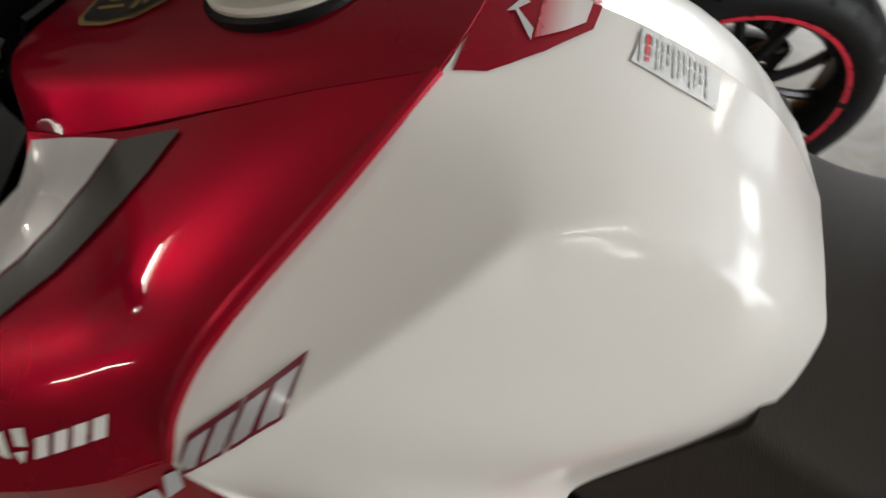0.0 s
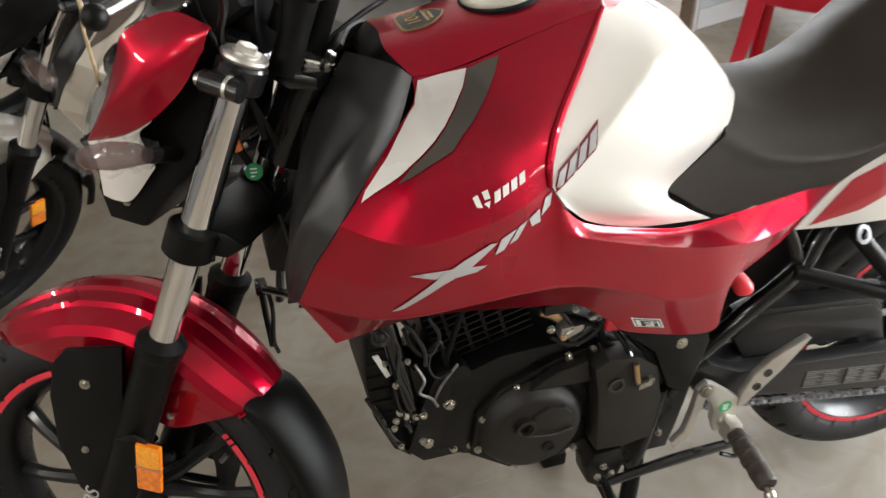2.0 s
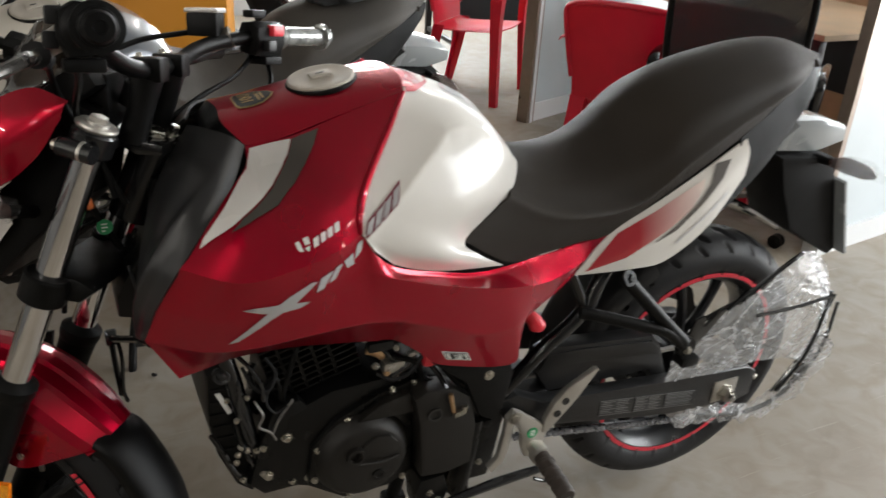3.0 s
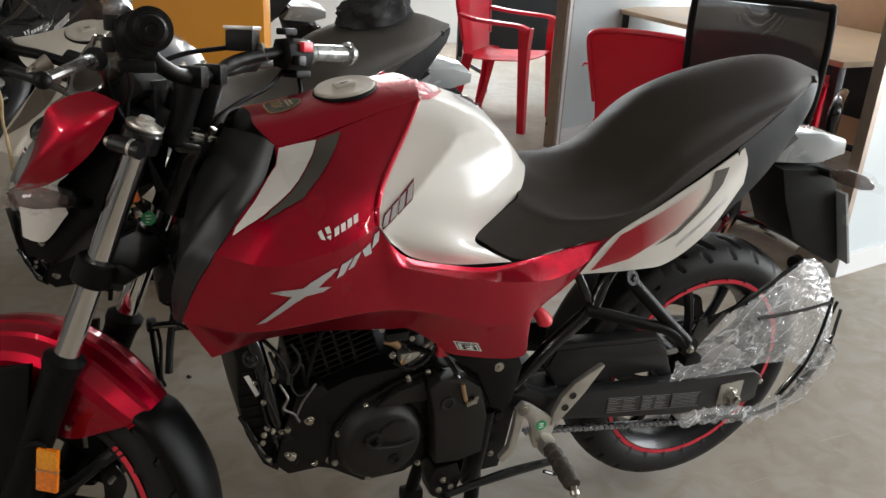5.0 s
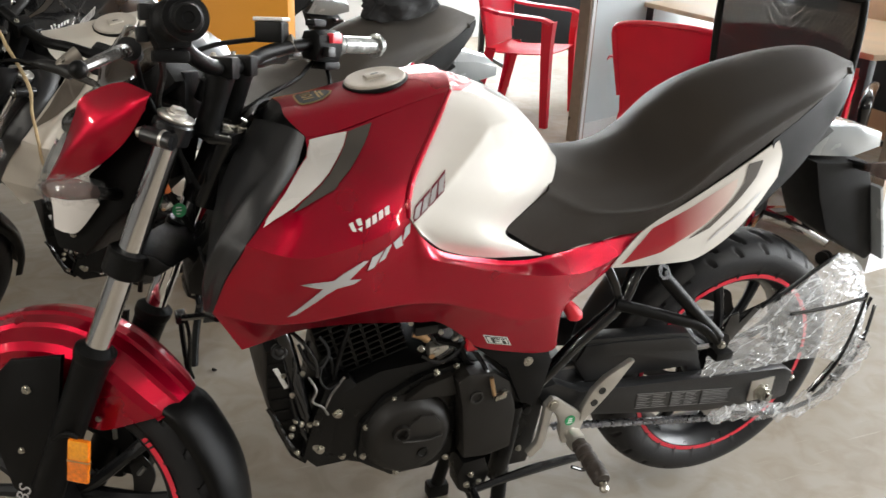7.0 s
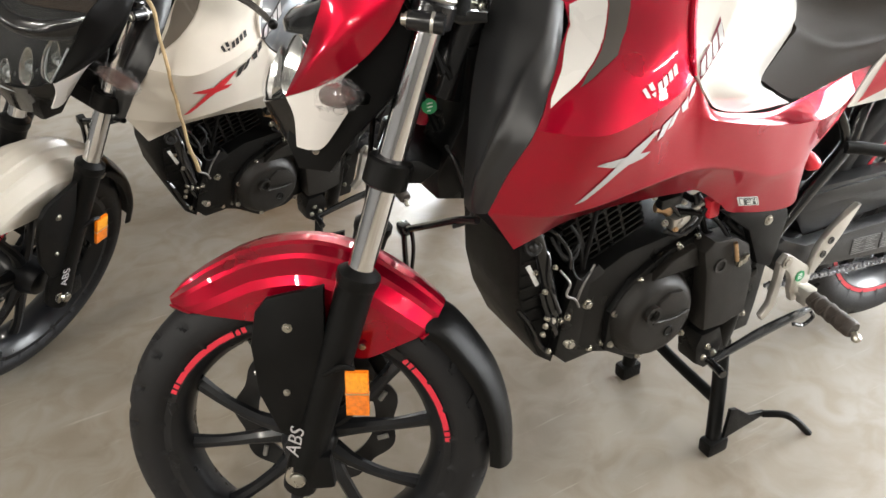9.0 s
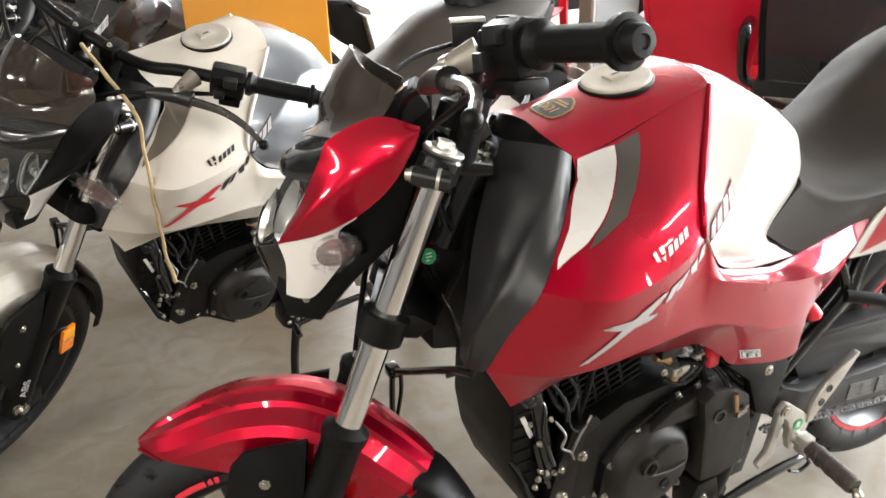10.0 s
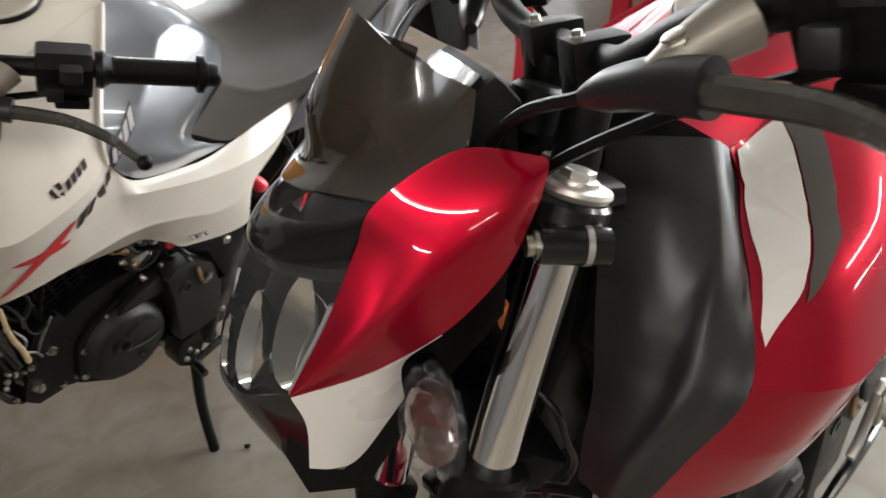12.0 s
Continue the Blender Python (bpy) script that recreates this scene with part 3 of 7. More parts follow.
        sw = part("switch_housing", bm, BLACK_PLASTIC, bike)
        bm = bmesh.new()
        put_box(bm, 0.018, 0.034, -0.006, 0.018, 0.002, 0.02, 0.003, q)
        part("switch_button", bm, RED_KEY if s > 0 else DARK_PLASTIC, sw, "red rocker switch" if s > 0 else "")
        bm = bmesh.new()
        put_box(bm, 0.022, 0.037, -0.02, -0.002, -0.022, -0.004, 0.003, q)
        part("switch_button", bm, DARK_PLASTIC, sw)
        # lever with its perch
        o = Vector((0, 0, 0)) if s < 0 else Vector((0.036, 0, -0.02))
        w = lambda x, y, z: Vector((x, s * y, z)) + o
        bm = bmesh.new()
        put_tube(bm, [w(0.226, 0.172, 1.052), w(0.233, 0.19, 1.058), w(0.243, 0.218, 1.065), w(0.255, 0.248, 1.067)], [0.006, 0.0115, 0.0135, 0.0145], 16, 20, m)
        pr = part("lever_perch", bm, DARK_PLASTIC, bike, "dark rubber-booted lever perch")
        bm = bmesh.new()
        put_tube(bm, [w(0.286, 0.225, 1.09), w(0.262, 0.222, 1.08), w(0.243, 0.22, 1.068)], [0.017, 0.013, 0.011], 12, 8, m)
        part("perch_clamp", bm, PERCH_METAL, pr, "grey metal perch clamp")
        q2 = w(0.252, 0.222, 1.084)
        bolt(pr, q2.x, q2.y, q2.z, 0.008, (-0.4, 0, 0.9), 0.005, ZINC, m)
        tip = [w(0.245, 0.232, 1.066), w(0.26, 0.264, 1.066), w(0.273, 0.305, 1.066), w(0.277, 0.35, 1.06), w(0.272, 0.394, 1.05)]
        bm = bmesh.new()
        put_tube(bm, tip, [0.008, 0.0085, 0.0075, 0.0065, 0.006], 10, 28, m)
        lv = part("clutch_lever" if s < 0 else "brake_lever", bm, LEVER_ALLOY, bike, "dark glossy lever with a ball end")
        bm = bmesh.new()
        bmesh.ops.create_uvsphere(bm, u_segments=14, v_segments=10, radius=0.0098, matrix=m @ Matrix.Translation(tip[-1]))
        part("lever_ball", bm, BLACK_PLASTIC, lv)
    bm = bmesh.new()
    put_box(bm, 0.262, 0.31, 0.188, 0.232, 1.07, 1.105, 0.004, m)
    rv = part("brake_reservoir", bm, BLACK_PLASTIC, bike, "square black brake fluid reservoir")
    bm = bmesh.new()
    put_box(bm, 0.26, 0.312, 0.186, 0.234, 1.105, 1.112, 0.002, m)
    part("lid", bm, CAP_GREY, rv)
    # cables
    runs = [[(0.226, -0.172, 1.052), (0.205, -0.125, 1.035), (0.195, -0.085, 1.0), (0.215, -0.06, 0.94), (0.25, -0.045, 0.86)],
            [(0.30, -0.265, 1.07), (0.265, -0.18, 1.035), (0.22, -0.1, 0.985), (0.225, -0.06, 0.93), (0.24, -0.055, 0.87)],
            [(0.262, 0.2, 1.075), (0.2, 0.13, 1.06), (0.16, 0.06, 1.02), (0.165, 0.03, 0.93), (0.13, 0.03, 0.8), (0.10, 0.05, 0.66)],
            [(0.34, 0.28, 1.04), (0.33, 0.2, 1.01), (0.30, 0.12, 0.985), (0.27, 0.05, 0.95), (0.26, 0.03, 0.9)],
            [(0.36, 0.29, 1.035), (0.375, 0.25, 0.995), (0.36, 0.18, 0.98), (0.30, 0.09, 0.965), (0.26, 0.02, 0.93)]]
    for r in runs:
        bm = bmesh.new()
        put_tube(bm, r, 0.0042, 8, 40, m)
        part("cable", bm, BLACK_PLASTIC, bike)
    headlight(bike, m, pal)
    fender(bike, m, pal)


def headlight(bike, m, pal):
    """Headlight unit: housing, painted side cowls, lens, smoked visor and instrument."""
    bm = bmesh.new()
    put_prism(bm, [(0.02, 0.80), (0.03, 0.76), (0.075, 0.75), (0.12, 0.80), (0.20, 0.87), (0.225, 0.985), (0.185, 1.0), (0.12, 0.97), (0.04, 0.88)], -0.066, 0.066, 0.012, m)
    unit = part("headlight_unit", bm, BLACK_PLASTIC, bike, "black headlight housing")
    for s in (-1, 1):
        fl = (lambda rows: rows) if s < 0 else flip
        top = [(0.037, -0.091, 0.868), (0.07, -0.098, 0.916), (0.098, -0.106, 0.967), (0.115, -0.11, 0.995), (0.17, -0.11, 1.017), (0.22, -0.121, 1.005)]
        mid = [(0.0375, -0.0925, 0.867), (0.085, -0.12, 0.91), (0.125, -0.131, 0.942), (0.155, -0.135, 0.964), (0.19, -0.135, 0.985), (0.219, -0.127, 1.0)]
        low = [(0.038, -0.092, 0.866), (0.088, -0.108, 0.879), (0.132, -0.121, 0.899), (0.16, -0.127, 0.918), (0.188, -0.13, 0.945), (0.212, -0.128, 0.982)]
        shell("side_cowl", loft(fl([top, mid, low]), 28, 40), 0.003, pal["head"], unit, (0, s, 0.2), pal["head_label"], 40, m)
        a = [(0.0375, -0.0915, 0.8655), (0.07, -0.102, 0.873), (0.1, -0.111, 0.882), (0.14, -0.122, 0.902)]
        b = [(0.043, -0.089, 0.838), (0.07, -0.095, 0.846), (0.093, -0.1, 0.859), (0.114, -0.108, 0.88)]
        c = [(0.0375, -0.079, 0.796), (0.055, -0.079, 0.79), (0.075, -0.077, 0.793), (0.113, -0.083, 0.836)]
        shell("chin_panel", loft(fl([a, b, c]), 14, 18), 0.003, pal["chin"], unit, (0, s, -0.2), pal["chin_label"], 40, m)
    # glass and the bowls behind it
    g = [[(0.115, -0.107, 0.993), (0.083, -0.055, 0.99), (0.066, 0.0, 0.987), (0.083, 0.055, 0.99), (0.115, 0.107, 0.993)],
         [(0.07, -0.096, 0.915), (0.035, -0.055, 0.932), (0.022, 0.0, 0.938), (0.035, 0.055, 0.932), (0.07, 0.096, 0.915)],
         [(0.039, -0.087, 0.866), (0.0, -0.052, 0.87), (-0.014, 0.0, 0.87), (0.0, 0.052, 0.87), (0.039, 0.087, 0.866)],
         [(0.044, -0.07, 0.835), (0.008, -0.045, 0.835), (-0.006, 0.0, 0.835), (0.008, 0.045, 0.835), (0.044, 0.07, 0.835)]]
    shell("lens", loft(g, 20, 30), 0.002, LENS, unit, (-1, 0, 0.2), "clear headlight lens", 60, m)
    deep = [[(x + 0.028, y * 0.97, z - 0.012) for x, y, z in r] for r in g]
    shell("lamp_backing", loft(deep, 16, 26), 0.003, CLOTH_BLACK, unit, (-1, 0, 0.2), "black moulding behind the lens", 60, m)
    glass = loft(g, 61, 61)

    def behind(u, v, back, s):
        """A place behind the lens: u from the cowl to the middle, v from the brow down."""
        i, j = min(max(v, 0), 1) * 59.0, min(max(u, 0), 1) * 30.0
        r, c = int(i), int(j)
        p = glass[r, c] * (1 - j + c) + glass[r, min(c + 1, 60)] * (j - c)
        p = p + (glass[r + 1, c] - glass[r, c]) * (i - r)
        return (p[0] + back, -s * p[1], p[2] - back * 0.4)
    # on each side a tall bowl beside the cowl and a slim one next to it, with a light guide round them
    for s in (-1, 1):
        for uc, vc, ru, rv, deep_by, slant in ((0.2, 0.46, 0.13, 0.22, 0.03, 0.1), (0.52, 0.56, 0.1, 0.19, 0.024, 0.07), (0.82, 0.66, 0.09, 0.14, 0.02, 0.04)):
            bowl = []
            for r in np.linspace(0.02, 1, 9):
                bowl.append([behind(uc + ru * r * math.cos(a) - slant * r * math.sin(a), vc + rv * r * math.sin(a), 0.006 + deep_by * (1 - r * r), s) for a in np.linspace(0, 2 * math.pi, 33)])
            shell("reflector_bowl", np.array(bowl), 0.0012, MIRROR, unit, (-1, 0, 0.2), "chromed reflector bowl", 60, m)
            bm = bmesh.new()
            put_lathe(bm, [(0.0, 0.006), (0.006, 0.0075), (0.011, 0.006), (0.013, 0.002)], behind(uc, vc, 0.004 + deep_by, s), (-0.85, s * 0.1, 0.4), 16, m)
            part("lamp_cell", bm, LAMP_SILVER, unit, "pale lamp cell")
        bm = bmesh.new()
        put_tube(bm, [behind(0.05, v, 0.004, s) for v in (0.28, 0.4, 0.55, 0.7, 0.84)], 0.0022, 8, 24, m)
        part("light_guide", bm, LAMP_SILVER, unit, "pale light guide strip")
    # clear edge of the lens cover, and the thick dark arch over the lamps
    bm = bmesh.new()
    put_tube(bm, [behind(u, 0.985, -0.001, s) for s, us in ((-1, (0.05, 0.3, 0.6, 0.9)), (1, (0.9, 0.6, 0.3, 0.05))) for u in us], 0.0028, 8, 50, m)
    part("lens_edge", bm, LAMP_SILVER, unit)
    arch = [[behind(u, v0 + 0.1 * (1 - (1 - u) ** 2), b, s) for s, us in ((-1, (0.0, 0.2, 0.45, 0.7, 0.95)), (1, (0.7, 0.45, 0.2, 0.0))) for u in us] for v0, b in ((0.02, 0.001), (0.06, -0.002), (0.14, -0.002), (0.2, 0.005))]
    shell("lamp_arch", loft(arch, 14, 50), 0.003, BLACK_GLOSS, unit, (-1, 0, 0.3), "gloss black arch over the lamps", 60, m)
    low = [[(0.039, -0.087, 0.864), (0.0, -0.054, 0.855), (-0.012, 0.0, 0.852), (0.0, 0.054, 0.855), (0.039, 0.087, 0.864)],
           [(0.044, -0.084, 0.83), (0.008, -0.045, 0.82), (0.0, 0.0, 0.815), (0.008, 0.045, 0.82), (0.044, 0.084, 0.83)],
           [(0.04, -0.06, 0.785), (0.025, -0.035, 0.768), (0.02, 0.0, 0.762), (0.025, 0.035, 0.768), (0.04, 0.06, 0.785)]]
    shell("lower_bezel", loft(low, 12, 24), 0.003, BLACK_GLOSS, unit, (-1, 0, 0), "", 60, m)
    # smoked visor with the instrument behind it
    v = [[(0.116, -0.108, 0.995), (0.093, -0.072, 0.993), (0.072, -0.03, 0.989), (0.065, 0.0, 0.988), (0.072, 0.03, 0.989), (0.093, 0.072, 0.993), (0.116, 0.108, 0.995)],
         [(0.17, -0.108, 1.016), (0.118, -0.07, 1.01), (0.092, -0.03, 1.003), (0.084, 0.0, 1.0), (0.092, 0.03, 1.003), (0.118, 0.07, 1.01), (0.17, 0.108, 1.016)],
         [(0.185, -0.092, 1.028), (0.135, -0.066, 1.036), (0.103, -0.03, 1.037), (0.094, 0.0, 1.037), (0.103, 0.03, 1.037), (0.135, 0.066, 1.036), (0.185, 0.092, 1.028)],
         [(0.192, -0.082, 1.043), (0.153, -0.058, 1.07), (0.139, -0.026, 1.088), (0.134, 0.0, 1.093), (0.139, 0.026, 1.088), (0.153, 0.058, 1.07), (0.192, 0.082, 1.043)]]
    shell("visor", loft(v, 26, 40), 0.003, SMOKE, unit, (-1, 0, 0.3), "smoked plastic visor", 60, m)
    q = m @ Matrix.Translation((0.185, 0, 1.008)) @ Matrix.Rotation(radians(-34), 4, "Y")
    bm = bmesh.new()
    put_box(bm, -0.045, 0.045, -0.066, 0.066, -0.02, 0.018, 0.01, q)
    ins = part("instrument", bm, CLOTH_BLACK, unit, "black digital instrument pod")
    bm = bmesh.new()
    put_box(bm, -0.036, 0.036, -0.056, 0.056, 0.0183, 0.0203, 0.001, q)
    part("screen", bm, BLACK_GLOSS, ins, "glossy dark display")
    bm = bmesh.new()
    put_box(bm, 0.195, 0.232, -0.035, 0.02, 0.955, 1.03, 0.005, m)
    put_lathe(bm, [(0, 0.02), (0.03, 0.02), (0.034, 0.016)], (0.25, 0.0, 0.985), AXIS, 20, m)
    part("ignition_lock", bm, BLACK_PLASTIC, unit)
    # indicators in clear film
    for s in (-1, 1):
        bm = bmesh.new()
        put_tube(bm, [(0.135, s * 0.07, 0.85), (0.128, s * 0.12, 0.862)], 0.009, 10, None, m)
        st = part("indicator", bm, BLACK_PLASTIC, unit, "front indicator on a black stalk")
        bm = bmesh.new()
        put_tube(bm, [(0.127, s * 0.118, 0.862), (0.122, s * 0.14, 0.869), (0.117, s * 0.17, 0.876), (0.113, s * 0.205, 0.884), (0.111, s * 0.216, 0.886)], [0.009, 0.014, 0.016, 0.012, 0.004], 12, 16, m)
        part("indicator_lens", bm, LAMP_LENS, st, "clear indicator lens")
        bm = bmesh.new()
        put_tube(bm, [(0.129, s * 0.108, 0.86), (0.123, s * 0.135, 0.868), (0.117, s * 0.17, 0.876), (0.112, s * 0.21, 0.885), (0.109, s * 0.228, 0.889)], [0.011, 0.017, 0.02, 0.016, 0.005], 24, 48, m)
        for vv in bm.verts:
            vv.co += Vector((0.006, 0.005, 0.006)) * noise.noise(vv.co * 70) + Vector((0.004, 0.003, 0.004)) * noise.noise(vv.co * 190)
        part("film", bm, THIN_WRAP, st, "crumpled clear film")
    for z in (0.775, 0.79):
        bolt(unit, 0.06, -0.068, z + 0.01, 0.005, (0, -1, 0), 0.004, ZINC, m)


def fender(bike, m, pal):
    cx, cz = FRONT_AXLE[0], FRONT_AXLE[2]
    angles = [124.5, 117, 106, 94, 80, 66, 55, 47, 42]
    crown = [0.320, 0.327, 0.334, 0.344, 0.350, 0.344, 0.335, 0.330, 0.327]
    half = [0.016, 0.05, 0.066, 0.073, 0.076, 0.077, 0.076, 0.068, 0.058]
    edge = [0.312, 0.285, 0.258, 0.24, 0.232, 0.205, 0.208, 0.25, 0.292]
    grid = []
    half_profile = ((-1.0, None), (-1.0, 0.05), (-0.9, 0.037), (-0.62, 0.02), (-0.56, 0.0135), (-0.3, 0.007), (-0.24, 0.002))
    for k, drop in half_profile + ((0.0, 0.0),) + tuple((-k, d) for k, d in half_profile[::-1]):
        row = []
        for a, rt, w, re in zip(angles, crown, half, edge):
            rr = re if drop is None else rt - drop * min(1.0, w / 0.06)
            row.append((cx + rr * math.cos(radians(a)), k * w, cz + rr * math.sin(radians(a))))
        grid.append(row)
    rows = np.array([spline(r, 46) for r in grid])
    fine = np.array([rows[i] + (rows[i + 1] - rows[i]) * f for i in range(len(rows) - 1) for f in (0, 0.12, 0.5, 0.88)] + [rows[-1]])
    ob = shell("front_fender", fine, 0.003, pal["fender"], bike, (0, 0, 1), pal["fender_label"], 13, m)
    # black flap behind and fork guards
    row = []
    for y, dr in ((-0.05, -0.018), (-0.052, 0.0), (-0.03, 0.016), (0.0, 0.021), (0.03, 0.016), (0.052, 0.0), (0.05, -0.018)):
        row.append([(cx + (r + dr) * math.cos(radians(a)), y * w, cz + (r + dr) * math.sin(radians(a))) for a, r, w in ((52, 0.289, 1.0), (44, 0.293, 1.03), (36, 0.303, 1.1), (18, 0.307, 1.1), (2, 0.309, 1.05), (-12, 0.313, 0.9))])
    shell("mud_flap", loft(row, 26, 26), 0.003, BLACK_PLASTIC, ob, (1, 0, 0.5), "matt black plastic mud flap", 40, m)
    for s in (-1, 1):
        bm = bmesh.new()
        y0, y1 = (-0.112, -0.1) if s < 0 else (0.1, 0.112)
        put_prism(bm, [(-0.055, 0.572), (-0.035, 0.592), (0.05, 0.605), (0.035, 0.5), (-0.02, 0.35), (-0.052, 0.37), (-0.072, 0.44), (-0.07, 0.52)], y0, y1, 0.005, m)
        g = part("fork_guard", bm, BLACK_PLASTIC, ob, "black plastic fork guard")
        bolt(g, -0.012, s * 0.112, 0.545, 0.007, (0, s, 0), 0.005, ZINC, m)
        bolt(g, -0.03, s * 0.112, 0.44, 0.005, (0, s, 0), 0.005, ZINC, m)
        bolt(ob, 0.085, s * 0.083, 0.49, 0.005, (0, s, 0), 0.004, ZINC, m)
    bm = bmesh.new()
    put_prism(bm, [(0.03, 0.31), (0.075, 0.30), (0.10, 0.36), (0.085, 0.41), (0.045, 0.40)], 0.06, 0.115, 0.008, m)
    part("brake_caliper", bm, BLACK_PLASTIC, bike, "black front brake caliper")


def bodywork(bike, pal):
    front = [(0.379, -0.086, 0.952), (0.41, -0.087, 0.955), (0.45, -0.088, 0.964), (0.50, -0.087, 0.981), (0.55, -0.084, 0.996), (0.607, -0.08, 1.010)]
    r2 = [(0.376, -0.1, 0.93), (0.41, -0.112, 0.938), (0.445, -0.12, 0.947), (0.49, -0.124, 0.958), (0.53, -0.124, 0.966), (0.57, -0.12, 0.972)]
    r3 = [(0.353, -0.118, 0.909), (0.385, -0.142, 0.913), (0.415, -0.157, 0.917), (0.455, -0.171, 0.921), (0.49, -0.176, 0.922), (0.519, -0.175, 0.922)]
    r4 = [(0.319, -0.15, 0.883), (0.342, -0.182, 0.883), (0.372, -0.198, 0.884), (0.43, -0.206, 0.887), (0.47, -0.204, 0.889), (0.501, -0.2, 0.891)]
    crease = [(0.269, -0.187, 0.837), (0.312, -0.225, 0.833), (0.352, -0.237, 0.831), (0.42, -0.233, 0.841), (0.465, -0.225, 0.852), (0.498, -0.213, 0.862)]
    top = crease + [(0.521, -0.212, 0.83), (0.565, -0.193, 0.791), (0.648, -0.173, 0.758), (0.71, -0.163, 0.741), (0.764, -0.152, 0.735), (0.85, -0.14, 0.738), (0.93, -0.125, 0.741), (1.0, -0.113, 0.745)]
    mid = [(0.238, -0.160, 0.77), (0.295, -0.207, 0.765), (0.35, -0.221, 0.768), (0.42, -0.222, 0.776), (0.465, -0.217, 0.787), (0.505, -0.214, 0.803), (0.527, -0.215, 0.797), (0.562, -0.214, 0.783), (0.64, -0.207, 0.755), (0.715, -0.197, 0.731), (0.775, -0.187, 0.716), (0.85, -0.168, 0.703), (0.93, -0.145, 0.715), (1.0, -0.116, 0.74)]
    lo1 = [(0.223, -0.143, 0.71), (0.29, -0.186, 0.705), (0.35, -0.204, 0.708), (0.42, -0.21, 0.715), (0.47, -0.209, 0.717), (0.515, -0.205, 0.715), (0.54, -0.202, 0.71), (0.578, -0.199, 0.70), (0.65, -0.193, 0.67), (0.715, -0.187, 0.64), (0.785, -0.18, 0.635), (0.83, -0.168, 0.66), (0.9, -0.15, 0.69), (0.99, -0.118, 0.735)]
    lo2 = [(0.262, -0.144, 0.639), (0.30, -0.152, 0.653), (0.345, -0.16, 0.668), (0.42, -0.167, 0.671), (0.47, -0.168, 0.665), (0.52, -0.168, 0.658), (0.545, -0.167, 0.653), (0.579, -0.166, 0.646), (0.628, -0.166, 0.609), (0.668, -0.166, 0.578), (0.803, -0.166, 0.549), (0.806, -0.166, 0.624), (0.89, -0.155, 0.682), (0.985, -0.12, 0.732)]
    w0 = [(0.622, 0.0, 1.021), (0.70, 0.0, 0.995), (0.768, 0.0, 0.955), (0.81, 0.0, 0.897)]
    w1 = [(0.609, -0.079, 1.009), (0.69, -0.083, 0.982), (0.757, -0.083, 0.943), (0.806, -0.07, 0.893)]
    w2 = [(0.572, -0.119, 0.973), (0.66, -0.137, 0.95), (0.745, -0.125, 0.915), (0.803, -0.097, 0.88)]
    w3 = [(0.521, -0.174, 0.922), (0.61, -0.182, 0.9), (0.70, -0.162, 0.868), (0.776, -0.123, 0.843)]
    w4 = [(0.502, -0.2, 0.889), (0.575, -0.2, 0.862), (0.64, -0.184, 0.832), (0.692, -0.154, 0.798)]
    w5 = [(0.5, -0.211, 0.862), (0.57, -0.204, 0.825), (0.64, -0.19, 0.795), (0.716, -0.159, 0.77)]
    w6 = [(0.522, -0.211, 0.832), (0.568, -0.193, 0.793), (0.651, -0.173, 0.76), (0.767, -0.151, 0.738)]

    def between(a, b, f):
        return [tuple(p + (q - p) * f for p, q in zip(u, v)) for u, v in zip(a, b)]

    # the panel's upper edge turns in behind the cowl
    lip = [(x, y - 0.006 * min(1, (1.02 - x) / 0.15), z - 0.007 * min(1, (1.02 - x) / 0.15)) if x > 0.53 else p for p, (x, y, z) in zip(between(top, mid, 0.15), top)]

    def folded(grid):
        """Raises a soft ridge along the cowl's fold line."""
        line = np.array([(0.511, 0.857), (0.551, 0.888), (0.606, 0.927), (0.655, 0.96), (0.694, 0.962), (0.731, 0.947), (0.782, 0.908)])
        g = np.array(grid)
        x, y, z = g[..., 0], g[..., 1], g[..., 2]
        best = np.full(x.shape, 9.0)
        for (x0, z0), (x1, z1) in zip(line, line[1:]):
            dx, dz = x1 - x0, z1 - z0
            k = np.clip(((x - x0) * dx + (z - z0) * dz) / (dx * dx + dz * dz), 0, 1)
            best = np.minimum(best, np.hypot(x - x0 - dx * k, z - z0 - dz * k))
        lift = 0.006 * np.exp(-best / 0.022) * np.minimum(1, np.abs(y) / 0.12)
        g[..., 1] += np.sign(y) * lift
        g[..., 2] += lift
        return g
    made = {}
    for s in (-1, 1):
        fl = (lambda rows: rows) if s < 0 else flip
        up = shell("tank_shroud", loft(fl([front, r2, r3, r4, crease]), 40, 50), 0.004, pal["main"], bike, (0, s, 0.6), pal["main_label"], 40)
        # a shelf below the cowl, then the flank, with a crease between them
        flank = np.concatenate([loft(fl([top, lip, mid]), 22, 110), loft(fl([mid, between(mid, lo1, 0.45), between(mid, lo1, 0.86), lo1, between(lo1, lo2, 0.18), lo2]), 44, 110)[1:]])
        side = shell("side_panel", flank, 0.004, pal["main"], bike, (0, s, 0), pal["main_label"], 40)
        cowl = shell("tank_cowl", folded(loft(fl([w0, w1, w2, w3, w4, w5, w6]), 90, 60)), 0.004, pal["cowl"], bike, (0, s, 0.5), pal["cowl_label"], 50)
        made[s] = (up, side, cowl)
        # raised bead along the joint of shroud and cowl
        bead = [(0.607, s * 0.081, 1.011), (0.571, s * 0.1215, 0.974), (0.52, s * 0.1765, 0.9235), (0.5015, s * 0.202, 0.891), (0.4985, s * 0.2135, 0.864)]
        bm = bmesh.new()
        put_tube(bm, bead, [0.0035, 0.0045, 0.005, 0.0045, 0.003], 8, 40)
        part("edge_bead", bm, pal["main"], up)
